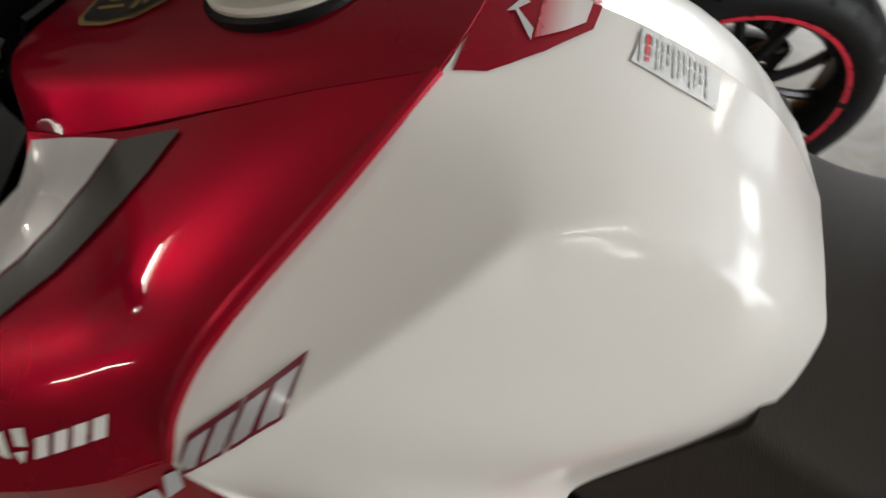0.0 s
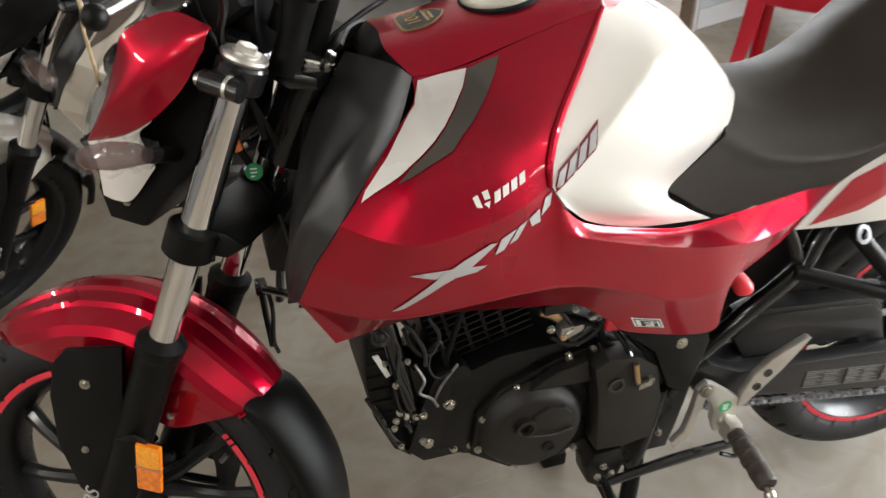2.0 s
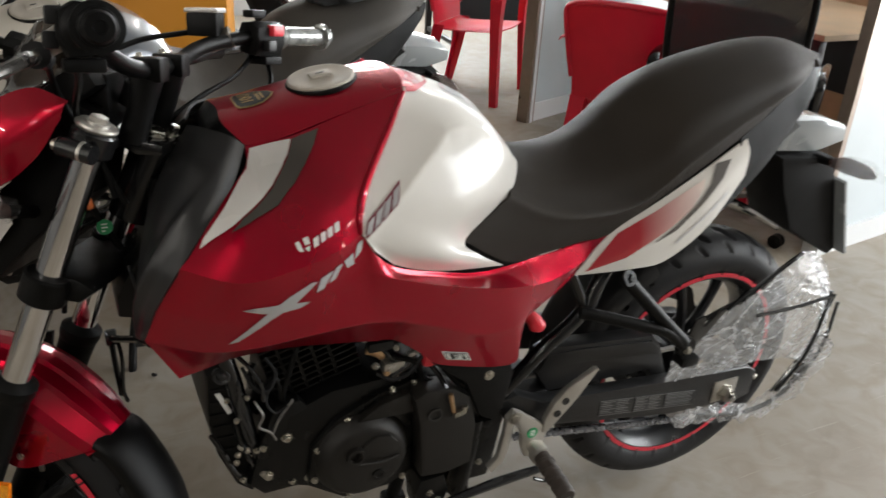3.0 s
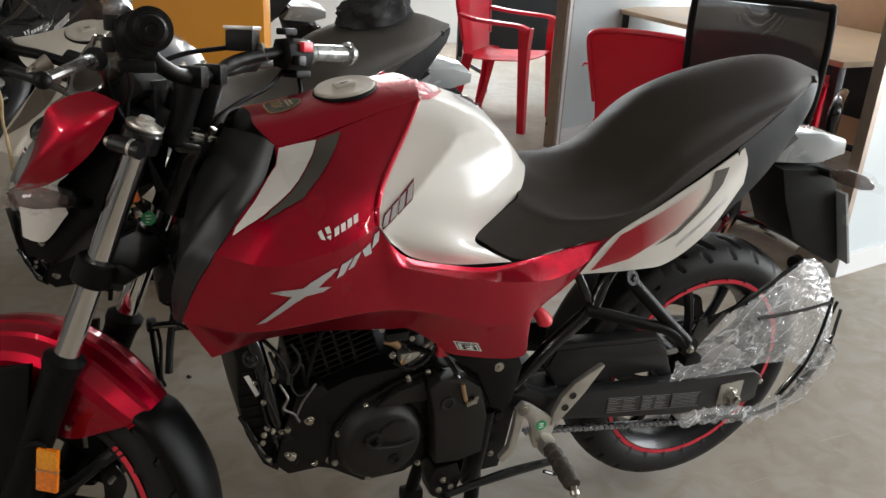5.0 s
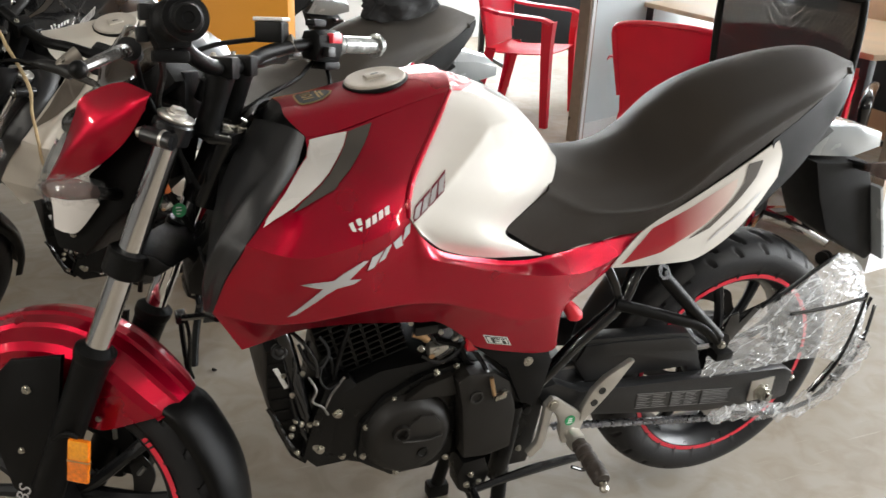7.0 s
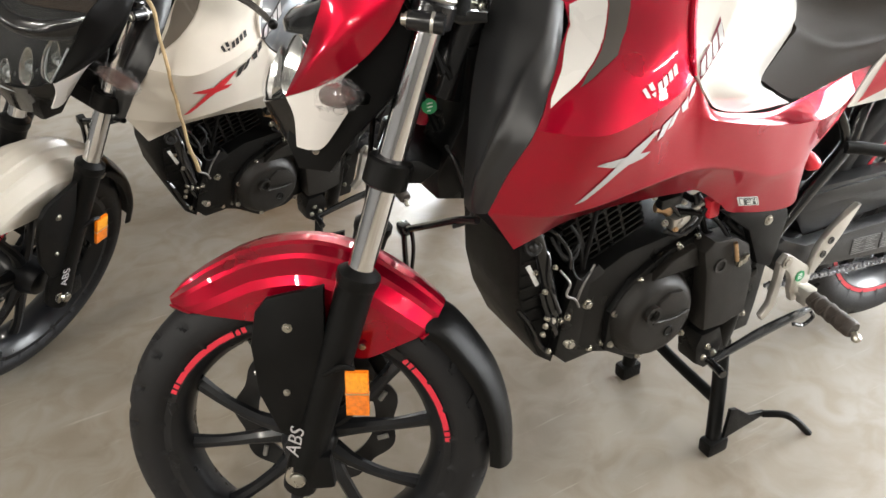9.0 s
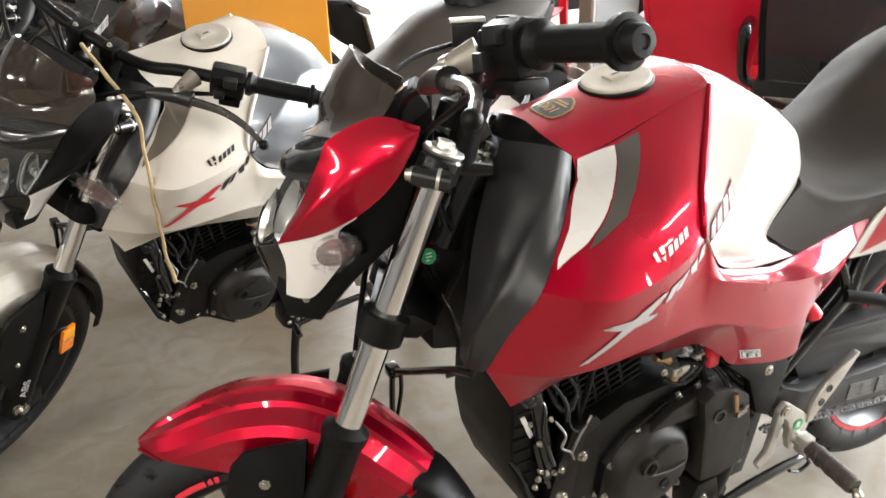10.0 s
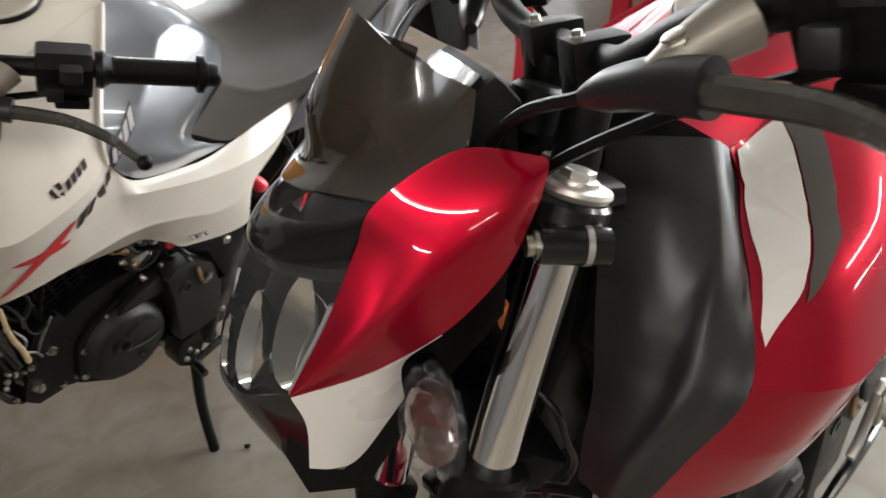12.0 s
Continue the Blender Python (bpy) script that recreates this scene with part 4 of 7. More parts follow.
        # black collar in front of the shroud
        c0 = [(0.379, -0.085, 0.953), (0.36, -0.078, 0.966), (0.335, -0.05, 0.968), (0.318, -0.012, 0.962)]
        c1 = [(0.353, -0.117, 0.909), (0.33, -0.118, 0.92), (0.293, -0.09, 0.92), (0.272, -0.045, 0.905)]
        c2 = [(0.319, -0.149, 0.883), (0.294, -0.145, 0.885), (0.26, -0.11, 0.87), (0.246, -0.065, 0.85)]
        c3 = [(0.269, -0.186, 0.837), (0.25, -0.165, 0.83), (0.232, -0.125, 0.81), (0.23, -0.08, 0.795)]
        c4 = [(0.238, -0.164, 0.77), (0.226, -0.145, 0.765), (0.218, -0.115, 0.75), (0.222, -0.08, 0.74)]
        c5 = [(0.224, -0.142, 0.71), (0.217, -0.13, 0.705), (0.213, -0.11, 0.70), (0.22, -0.08, 0.695)]
        g = loft(fl([c0, c1, c2, c3, c4, c5]), 60, 40)
        uu, vv = np.meshgrid(np.linspace(0, 1, 60), np.linspace(0, 1, 40), indexing="ij")
        g[..., 0] -= 0.012 * np.exp(-((vv - 0.25 - 0.35 * uu) / 0.1) ** 2) * np.sin(np.pi * uu)
        shell("front_collar", g, 0.004, COLLAR_PLASTIC, bike, (-1, s, 0), "matt black plastic collar", 60)
    # tank top with filler cap and emblem
    t = [(0.36, 0.0, 0.979), (0.41, 0.0, 0.987), (0.50, 0.0, 1.008), (0.56, 0.0, 1.018), (0.622, 0.0, 1.022)]
    tm = [(0.357, -0.05, 0.974), (0.41, -0.053, 0.981), (0.50, -0.056, 1.001), (0.56, -0.054, 1.012), (0.617, -0.05, 1.018)]
    ts = [(0.379, -0.086, 0.953), (0.42, -0.0875, 0.9575), (0.50, -0.087, 0.982), (0.55, -0.084, 0.9965), (0.6075, -0.08, 1.0105)]
    rows = [ts, tm, t] + flip([tm, ts])
    tank = shell("tank_top", loft(rows, 40, 50), 0.004, pal["main"], bike, (0, 0, 1), pal["main_label"], 50)
    nose = [[(0.379, s * 0.086, 0.952) for s in (-1,)] + [(0.357, -0.05, 0.973), (0.36, 0.0, 0.978), (0.357, 0.05, 0.973), (0.379, 0.086, 0.952)],
            [(0.352, -0.08, 0.93), (0.335, -0.05, 0.95), (0.335, 0.0, 0.955), (0.335, 0.05, 0.95), (0.352, 0.08, 0.93)]]
    shell("tank_nose", loft(nose, 8, 30), 0.004, BLACK_PLASTIC, bike, (-1, 0, 0.5), "", 60)
    up = Vector((-0.19, 0, 1)).normalized()
    cap_c = Vector((0.512, 0.0, 1.0105))
    bm = bmesh.new()
    put_lathe(bm, [(-0.02, 0.0525), (-0.001, 0.0525), (0.001, 0.051)], cap_c, up, 64)
    ring = part("filler_ring", bm, BLACK_PLASTIC, tank)
    bm = bmesh.new()
    put_lathe(bm, [(-0.004, 0.0495), (0.003, 0.0495), (0.005, 0.0475), (0.0055, 0.042), (0.005, 0.04), (0.0053, 0.02), (0.0053, 0.001)], cap_c, up, 64)
    cap = part("filler_cap", bm, FILLER_CAP, tank, "round dusty aluminium filler cap")
    q = Matrix.Translation(cap_c + up * 0.0065) @ up.to_track_quat("Z", "X").to_matrix().to_4x4()
    bm = bmesh.new()
    put_box(bm, -0.016, 0.016, -0.011, 0.011, -0.002, 0.003, 0.002, q)
    part("key_flap", bm, FILLER_CAP, cap)
    bm = bmesh.new()
    put_box(bm, -0.006, 0.006, -0.002, 0.002, 0.003, 0.0036, 0, q)
    part("keyhole", bm, BLACK_DECAL, cap)
    # shield emblem in front of the cap
    tree = BVHTree.FromPolygons([v.co for v in tank.data.vertices], [tuple(p.vertices) for p in tank.data.polygons])

    def on_tank(name, outline, lift, mat, par):
        bm = bmesh.new()
        bm.faces.new([bm.verts.new((x, y, 1.2)) for x, y in outline])
        bmesh.ops.triangulate(bm, faces=bm.faces)
        bmesh.ops.subdivide_edges(bm, edges=bm.edges, cuts=3)
        for v in bm.verts:
            h = tree.ray_cast(v.co, Vector((0, 0, -1)))
            if h[0]:
                v.co = h[0] + Vector((0, 0, lift))
        return part(name, bm, mat, par, sharp=60)
    if pal["inset"]:
        shield = [(0.384, -0.02), (0.388, -0.027), (0.405, -0.029), (0.422, -0.025), (0.436, -0.012), (0.442, 0.0), (0.436, 0.012), (0.422, 0.025), (0.405, 0.029), (0.388, 0.027), (0.384, 0.02), (0.383, 0.0)]
        emb = on_tank("emblem", shield, 0.0015, GOLD_DECAL, tank)
        tagged(emb, "gold shield emblem on the tank")
        on_tank("emblem_field", [(0.41 + (x - 0.41) * 0.9, y * 0.88) for x, y in shield], 0.0022, BLACK_DECAL, emb)
        cu = bpy.data.curves.new("emblem_number", "FONT")
        cu.body, cu.size, cu.align_x, cu.extrude = "100", 0.024, "CENTER", 0.0002
        tmp = bpy.data.objects.new("tmp", cu)
        me = bpy.data.meshes.new_from_object(tmp)
        bpy.data.objects.remove(tmp)
        bm = bmesh.new()
        bm.from_mesh(me)
        for v in bm.verts:
            x, y = 0.41 - v.co.y, v.co.x
            h = tree.ray_cast(Vector((x, y, 1.2)), Vector((0, 0, -1)))
            v.co = h[0] + Vector((0, 0, 0.0032 + v.co.z))
        part("emblem_number", bm, GOLD_DECAL, emb, "raised gold number")
        for x, y in ((0.416, 0.017), (0.422, 0.013)):
            on_tank("emblem_bar", [(x, -y), (x + 0.0035, -y), (x + 0.0035, y), (x, y)], 0.003, GOLD_DECAL, emb)
    # red inset at the rear of the tank top
    on = made[-1][2]
    if pal["inset"]:
        def on_cowl(name, outline, lift, mat, s, par, label="", cuts=4):
            """A print laid on the cowl from above: outline of (x, y)."""
            tr = BVHTree.FromPolygons([v.co for v in made[s][2].data.vertices], [tuple(p.vertices) for p in made[s][2].data.polygons])
            bm = bmesh.new()
            bm.faces.new([bm.verts.new((x, s * y, 1.2)) for x, y in outline])
            bmesh.ops.triangulate(bm, faces=bm.faces)
            bmesh.ops.subdivide_edges(bm, edges=bm.edges, cuts=cuts)
            for v in bm.verts:
                h = tr.ray_cast(v.co, Vector((0, 0, -1)))
                n = h[1] if h[0] else Vector((0, 0, 1))
                v.co = (h[0] if h[0] else tr.find_nearest(v.co)[0]) + (n if n.z > 0 else -n) * lift
            return part(name, bm, mat, par, label, 60)
        for s in (-1, 1):
            cw = made[s][2]
            ins = on_cowl("tank_inset", [(0.624, 0.001), (0.613, 0.078), (0.628, 0.073), (0.637, 0.065), (0.651, 0.05), (0.672, 0.021), (0.675, 0.001)], 0.0012, pal["inset"], s, cw, "red printed inset with a pale fade")
            on_cowl("inset_fade", [(0.646, 0.001), (0.645, 0.044), (0.659, 0.03), (0.668, 0.0185), (0.67, 0.001)], 0.0018, INSET_FADE, s, ins, "print fading from red to white")
            on_cowl("inset_mark", [(0.63, 0.032), (0.636, 0.017), (0.64, 0.019), (0.635, 0.027), (0.644, 0.038), (0.644, 0.047), (0.641, 0.042), (0.634, 0.029)], 0.0024, SILVER_DECAL, s, ins, "", 2)
        # caution label with its small print as bars, on the left of the cowl's crown
        lab = on_cowl("caution_label", [(0.692, 0.032), (0.714, 0.0345), (0.737, 0.034), (0.739, 0.006), (0.716, 0.003), (0.697, 0.002)], 0.001, LABEL_FILM, -1, made[-1][2], "clear caution label with small grey and red print")
        for k in range(13):
            x = 0.6955 + 0.0029 * k
            mat = RED_DECAL if k == 1 else GREY_PRINT
            w = 0.0022 if k == 1 else 0.0011
            for y0, y1 in ((0.006, 0.03),) if k in (0, 6) else ((0.007, 0.0145), (0.016, 0.023), (0.0245, 0.0305 - 0.003 * (k % 3))):
                on_cowl("print_line", [(x, y0), (x + w, y0), (x + w, y1), (x, y1)], 0.0016, mat, -1, lab, "", 1)
    return made


def graphics(bike, made, pal):
    for s in (-1, 1):
        up, side, cowl = made[s]
        decal("patch", [(0.384, 0.949), (0.4395, 0.9585), (0.429, 0.945), (0.413, 0.929), (0.398, 0.916), (0.384, 0.907), (0.351, 0.890), (0.315, 0.868), (0.296, 0.856), (0.303, 0.865), (0.3235, 0.883), (0.3555, 0.908), (0.3765, 0.927)], up, 0.002, pal["patch"], up, s, 0.004, pal["patch_label"])
        decal("stripe", [(0.4405, 0.9585), (0.478, 0.9705), (0.466, 0.957), (0.448, 0.94), (0.427, 0.922), (0.398, 0.903), (0.368, 0.892), (0.335, 0.877), (0.352, 0.8895), (0.385, 0.9065), (0.399, 0.9155), (0.414, 0.9285), (0.43, 0.9445)], up, 0.0018, pal["stripe"], up, s, 0.004)
        # maker's mark as plain shapes
        mk = pal["mark"]
        decal("mark", [(0.407, 0.867), (0.4125, 0.8695), (0.417, 0.857), (0.4105, 0.858)], up, 0.0013, mk, up, s)
        decal("mark", [(0.4185, 0.8605), (0.426, 0.863), (0.424, 0.856)], up, 0.0013, mk, up, s)
        decal("mark", [(0.4175, 0.8715), (0.4245, 0.8735), (0.4265, 0.865), (0.42, 0.864)], up, 0.0013, mk, up, s)
        bars(up, up, 0.4305, 0.8595, 0.041, 0.0105, 0.001, radians(22), 4, 0.0032, mk, s)
        # the swoosh cross and the bars of the model name, rising to the rear
        xm = pal["cross"]
        decal("cross_stroke", [(0.336, 0.784), (0.35, 0.786), (0.387, 0.785), (0.426, 0.78), (0.414, 0.773), (0.389, 0.77), (0.363, 0.774)], side, 0.0012, xm, side, s, 0.006, pal["cross_label"])
        decal("cross_stroke", [(0.32, 0.723), (0.333, 0.727), (0.374, 0.761), (0.403, 0.779), (0.435, 0.811), (0.427, 0.812), (0.396, 0.795), (0.372, 0.777)], side, 0.0015, xm, side, s)
        for bar in ([(0.44, 0.815), (0.458, 0.8235), (0.4445, 0.797), (0.434, 0.793)], [(0.4615, 0.826), (0.471, 0.8305), (0.461, 0.8075), (0.451, 0.803)],
                    [(0.473, 0.832), (0.486, 0.841), (0.484, 0.829), (0.489, 0.823), (0.478, 0.82)], [(0.4925, 0.852), (0.501, 0.857), (0.5, 0.841), (0.489, 0.83)]):
            decal("letter_bar", bar, side, 0.0013, pal["letters"], side, s)
        bars(cowl, cowl, 0.5, 0.8545, 0.07, 0.025, 0.009, radians(36), 2, 0.002, MAROON_DECAL if pal["inset"] else pal["letters"], s, 0.001)
        bars(cowl, cowl, 0.503, 0.859, 0.065, 0.0185, 0.0075, radians(36), 4, 0.0045, SILVER_DECAL, s, 0.0018)
        # fuel injection badge, lettered
        def on_badge(name, uv, lift, mat, label=""):
            uv = uv if s < 0 else [(1 - u, v) for u, v in uv]
            decal(name, [(0.656 + 0.047 * u + 0.013 * v, 0.615 - 0.013 * u - 0.0225 * v) for u, v in uv], side, lift, mat, side, s, 0.01, label)
        on_badge("badge", [(0, 0), (1, 0), (1, 1), (0, 1)], 0.0012, PAPER, "white injection badge")
        on_badge("badge_line", [(0.06, 0.1), (0.94, 0.1), (0.94, 0.9), (0.06, 0.9)], 0.0017, BLACK_DECAL)
        on_badge("badge_field", [(0.1, 0.17), (0.9, 0.17), (0.9, 0.83), (0.1, 0.83)], 0.0022, PAPER)
        for u0, u1, v0, v1 in ((0.25, 0.39, 0.2, 0.81), (0.39, 0.63, 0.2, 0.35), (0.39, 0.56, 0.47, 0.6)):
            on_badge("badge_letter", [(u0, v0), (u1, v0), (u1, v1), (u0, v1)], 0.0028, BLACK_DECAL)
        on_badge("badge_letter", [(0.69, 0.2), (0.83, 0.2), (0.83, 0.34), (0.69, 0.34)], 0.0028, BLACK_DECAL)
        on_badge("badge_letter", [(0.69, 0.42), (0.83, 0.42), (0.83, 0.81), (0.69, 0.81)], 0.0028, BLACK_DECAL)


def seat_and_tail(bike, pal):
    c = [(0.80, 0.0, 0.893), (0.86, 0.0, 0.871), (0.93, 0.0, 0.872), (1.0, 0.0, 0.895), (1.06, 0.0, 0.945), (1.13, 0.0, 0.99), (1.25, 0.0, 1.023), (1.40, 0.0, 1.039), (1.525, 0.0, 1.005)]
    sh = [(0.80, -0.065, 0.88), (0.86, -0.072, 0.853), (0.93, -0.08, 0.843), (1.0, -0.087, 0.852), (1.06, -0.092, 0.884), (1.13, -0.093, 0.942), (1.25, -0.092, 0.985), (1.38, -0.077, 1.01), (1.51, -0.02, 1.004)]
    sd = [(0.775, -0.127, 0.842), (0.845, -0.138, 0.808), (0.925, -0.143, 0.796), (1.0, -0.145, 0.8), (1.06, -0.144, 0.826), (1.13, -0.14, 0.874), (1.25, -0.13, 0.935), (1.37, -0.108, 0.978), (1.49, -0.035, 1.0)]
    bt = [(0.688, -0.153, 0.796), (0.776, -0.15, 0.742), (0.85, -0.146, 0.745), (0.92, -0.141, 0.751), (0.985, -0.138, 0.757), (1.10, -0.135, 0.82), (1.235, -0.13, 0.9), (1.355, -0.097, 0.953), (1.475, -0.042, 0.995)]
    near = lambda a, b, f: [tuple(p + (q - p) * f for p, q in zip(u, v)) for u, v in zip(a, b)]
    fade = lambda k: 1 - (k / 8) ** 3
    sd = [(x, y - 0.005 * fade(k), z + 0.006 * fade(k)) for k, (x, y, z) in enumerate(sd)]
    sh = [(x, y - 0.01 * fade(k), z) for k, (x, y, z) in enumerate(sh)]
    half = [bt, near(bt, sd, 0.4), near(bt, sd, 0.78), sd, near(sd, sh, 0.28), sh]
    rows = half + [c] + flip(half[::-1])
    seat = shell("seat", loft(rows, 100, 90), 0.012, pal["seat"], bike, (0, 0, 1), pal["seat_label"], 60)
    for s in (-1, 1):
        fl = (lambda r: r) if s < 0 else flip
        a = [(0.912, -0.15, 0.695), (0.981, -0.14, 0.757), (1.07, -0.139, 0.803), (1.16, -0.137, 0.851), (1.252, -0.131, 0.9)]
        b = [(0.913, -0.151, 0.694), (1.02, -0.158, 0.735), (1.10, -0.158, 0.775), (1.18, -0.153, 0.815), (1.262, -0.136, 0.872)]
        d = [(0.914, -0.15, 0.692), (1.03, -0.156, 0.688), (1.105, -0.154, 0.692), (1.19, -0.15, 0.745), (1.262, -0.138, 0.83)]
        panel = shell("tail_panel", loft(fl([a, b, d]), 24, 44), 0.004, pal["cowl"], bike, (0, s, 0), pal["tail_label"], 50)
        if pal["inset"]:
            decal("tail_red", [(0.93, 0.698), (0.992, 0.757), (1.065, 0.79), (1.134, 0.825), (1.163, 0.839), (1.158, 0.825), (1.132, 0.789), (1.092, 0.76), (1.008, 0.715)], panel, 0.0012, pal["fade"], panel, s, 0.008, "red print fading to white")
        decal("tail_stripe", [(1.186, 0.862), (1.217, 0.868), (1.2, 0.839), (1.156, 0.796), (1.107, 0.753), (1.06, 0.735), (1.104, 0.762), (1.149, 0.802), (1.173, 0.83)], panel, 0.0016, GREY_DECAL, panel, s, 0.008)
        bars(panel, panel, 1.112, 0.722, 0.13, 0.012, 0.006, radians(37), 5, 0.004, SILVER_DECAL, s, 0.0014)
        t = [(1.236, -0.132, 0.902), (1.315, -0.112, 0.936), (1.39, -0.085, 0.966), (1.46, -0.055, 0.991), (1.525, -0.008, 1.0)]
        m2 = [(1.245, -0.139, 0.83), (1.32, -0.123, 0.875), (1.39, -0.102, 0.913), (1.455, -0.075, 0.952), (1.52, -0.02, 0.985)]
        u = [(1.225, -0.14, 0.765), (1.307, -0.122, 0.815), (1.37, -0.102, 0.857), (1.43, -0.08, 0.911), (1.50, -0.04, 0.965)]
        shell("tail_side", loft(fl([t, m2, u]), 18, 34), 0.004, CLOTH_BLACK, bike, (0, s, 0), "black plastic tail side", 50)
    bm = bmesh.new()
    put_prism(bm, [(0.99, 0.70), (1.12, 0.67), (1.22, 0.75), (1.36, 0.83), (1.44, 0.89), (1.40, 0.92), (1.20, 0.83), (1.02, 0.74)], -0.085, 0.085, 0.01)
    part("tail_undertray", bm, BLACK_PLASTIC, bike)
    # tail lamp body, number plate carrier
    bm = bmesh.new()
    put_prism(bm, [(1.425, 0.825), (1.455, 0.888), (1.54, 0.884), (1.62, 0.862), (1.625, 0.83), (1.55, 0.812)], -0.05, 0.05, 0.012)
    lamp = part("tail_lamp", bm, LAMP_SILVER, bike, "grey tail lamp body")
    bm = bmesh.new()
    put_prism(bm, [(1.439, 0.816), (1.59, 0.802), (1.612, 0.76), (1.685, 0.575), (1.67, 0.562), (1.60, 0.60), (1.523, 0.645), (1.47, 0.74)], -0.062, 0.062, 0.008)
    carrier = part("number_plate_carrier", bm, CLOTH_BLACK, bike, "black plastic number plate carrier")
    bm = bmesh.new()
    put_prism(bm, [(1.616, 0.75), (1.69, 0.572), (1.697, 0.574), (1.623, 0.753)], -0.085, 0.085, 0.001)
    part("plate_backing", bm, LAMP_SILVER, carrier, "blank plate backing")
    for s in (-1, 1):
        bm = bmesh.new()
        put_tube(bm, [(1.55, s * 0.045, 0.80), (1.555, s * 0.09, 0.805)], 0.009, 10)
        st = part("indicator", bm, BLACK_PLASTIC, carrier, "rear indicator on a black stalk")
        bm = bmesh.new()
        put_tube(bm, [(1.552, s * 0.085, 0.805), (1.562, s * 0.115, 0.808), (1.575, s * 0.15, 0.806), (1.582, s * 0.17, 0.803)], [0.009, 0.017, 0.015, 0.005], 12, 16)
        part("indicator_lens", bm, LAMP_LENS, st, "clear indicator lens")
        bm = bmesh.new()
        put_tube(bm, [(1.555, s * 0.09, 0.806), (1.564, s * 0.118, 0.81), (1.578, s * 0.155, 0.808), (1.59, s * 0.185, 0.802)], [0.012, 0.021, 0.018, 0.008], 10, 14)
        for v in bm.verts:
            v.co += Vector((0.004, 0.004, 0.004)) * noise.noise(v.co * 60)
        part("film", bm, THIN_WRAP, st)


def engine(bike):
    bm = bmesh.new()
    put_prism(bm, [(0.40, 0.36), (0.47, 0.33), (0.545, 0.31), (0.64, 0.305), (0.745, 0.32), (0.77, 0.42), (0.73, 0.50), (0.63, 0.535), (0.50, 0.53), (0.42, 0.50)], -0.112, 0.112, 0.015)
    case = part("crankcase", bm, ENGINE_BLACK, bike, "satin black engine casing")
    # round generator cover with its raised boss and lip
    c = (0.549, -0.112, 0.397)
    bm = bmesh.new()
    put_prism(bm, [(0.455, 0.352), (0.462, 0.43), (0.505, 0.478), (0.575, 0.512), (0.632, 0.524), (0.642, 0.46), (0.642, 0.325), (0.60, 0.303), (0.52, 0.303)], -0.124, -0.108, 0.004)
    side = part("engine_side_cover", bm, ENGINE_BLACK, case, "satin black engine side cover")
    bm = bmesh.new()
    put_prism(bm, [(0.535, 0.475), (0.575, 0.502), (0.625, 0.513), (0.636, 0.47), (0.60, 0.472)], -0.14, -0.122, 0.004)
    part("cover_wedge", bm, ENGINE_COVER, side)
    bm = bmesh.new()
    put_lathe(bm, [(0.0, 0.086), (0.014, 0.084), (0.024, 0.079), (0.033, 0.072), (0.0375, 0.067), (0.039, 0.06), (0.0395, 0.03), (0.0395, 0.002)], c, (0, -1, 0), 64)
    cover = part("generator_cover", bm, ENGINE_COVER, case, "round matt black generator cover")
    bm = bmesh.new()
    put_prism(bm, [(0.53, 0.412), (0.542, 0.438), (0.563, 0.451), (0.588, 0.447), (0.601, 0.43), (0.603, 0.411), (0.58, 0.403)], -0.157, -0.146, 0.005)
    put_lathe(bm, [(0, 0.017), (0.014, 0.016), (0.014, 0.011), (0.006, 0.010)], (0.527, -0.146, 0.42), (0, -1, 0), 28)
    part("cover_boss", bm, ENGINE_COVER, cover)
    bm = bmesh.new()
    put_lathe(bm, [(0, 0.011), (0.003, 0.011), (0.003, 0.007), (0.001, 0.006)], (0.57, -0.151, 0.365), (0, -1, 0), 24)
    part("inspection_plug", bm, ENGINE_BLACK, cover)
    bm = bmesh.new()
    put_tube(bm, [(0.528, -0.156, 0.402), (0.57, -0.158, 0.397), (0.604, -0.156, 0.4)], 0.0032, 8, 14)
    part("cover_lip", bm, ENGINE_COVER, cover)
    for x, z in ((0.471, 0.425), (0.521, 0.474), (0.466, 0.362), (0.6, 0.512), (0.53, 0.309), (0.628, 0.318)):
        bolt(side, x, -0.124, z, 0.0058)
    # sprocket cover
    bm = bmesh.new()
    put_prism(bm, [(0.628, 0.505), (0.65, 0.52), (0.70, 0.513), (0.733, 0.488), (0.752, 0.42), (0.748, 0.335), (0.70, 0.325), (0.652, 0.33), (0.645, 0.40), (0.64, 0.45)], -0.155, -0.11, 0.008)
    sp = part("sprocket_cover", bm, ENGINE_COVER, case, "matt black sprocket cover")
    bm = bmesh.new()
    put_lathe(bm, [(0, 0.0135), (0.004, 0.0135), (0.004, 0.0095), (-0.006, 0.009)], (0.667, -0.154, 0.468), (0, -1, 0), 28)
    part("cover_eye", bm, BLACK_DECAL, sp)
    bm = bmesh.new()
    put_prism(bm, [(0.70, 0.457), (0.722, 0.462), (0.724, 0.476), (0.715, 0.476), (0.714, 0.47), (0.70, 0.468)], -0.165, -0.157, 0.001)
    part("cable_clamp", bm, ZINC, sp, "zinc cable clamp")
    bm = bmesh.new()
    put_tube(bm, [(0.69, -0.16, 0.508), (0.694, -0.161, 0.49), (0.699, -0.161, 0.47)], 0.004, 8, 10)
    part("clutch_cable_end", bm, BRASS, sp)
    bolt(sp, 0.60, -0.12, 0.515, 0.0055)
    bolt(sp, 0.636, -0.125, 0.523, 0.0055)
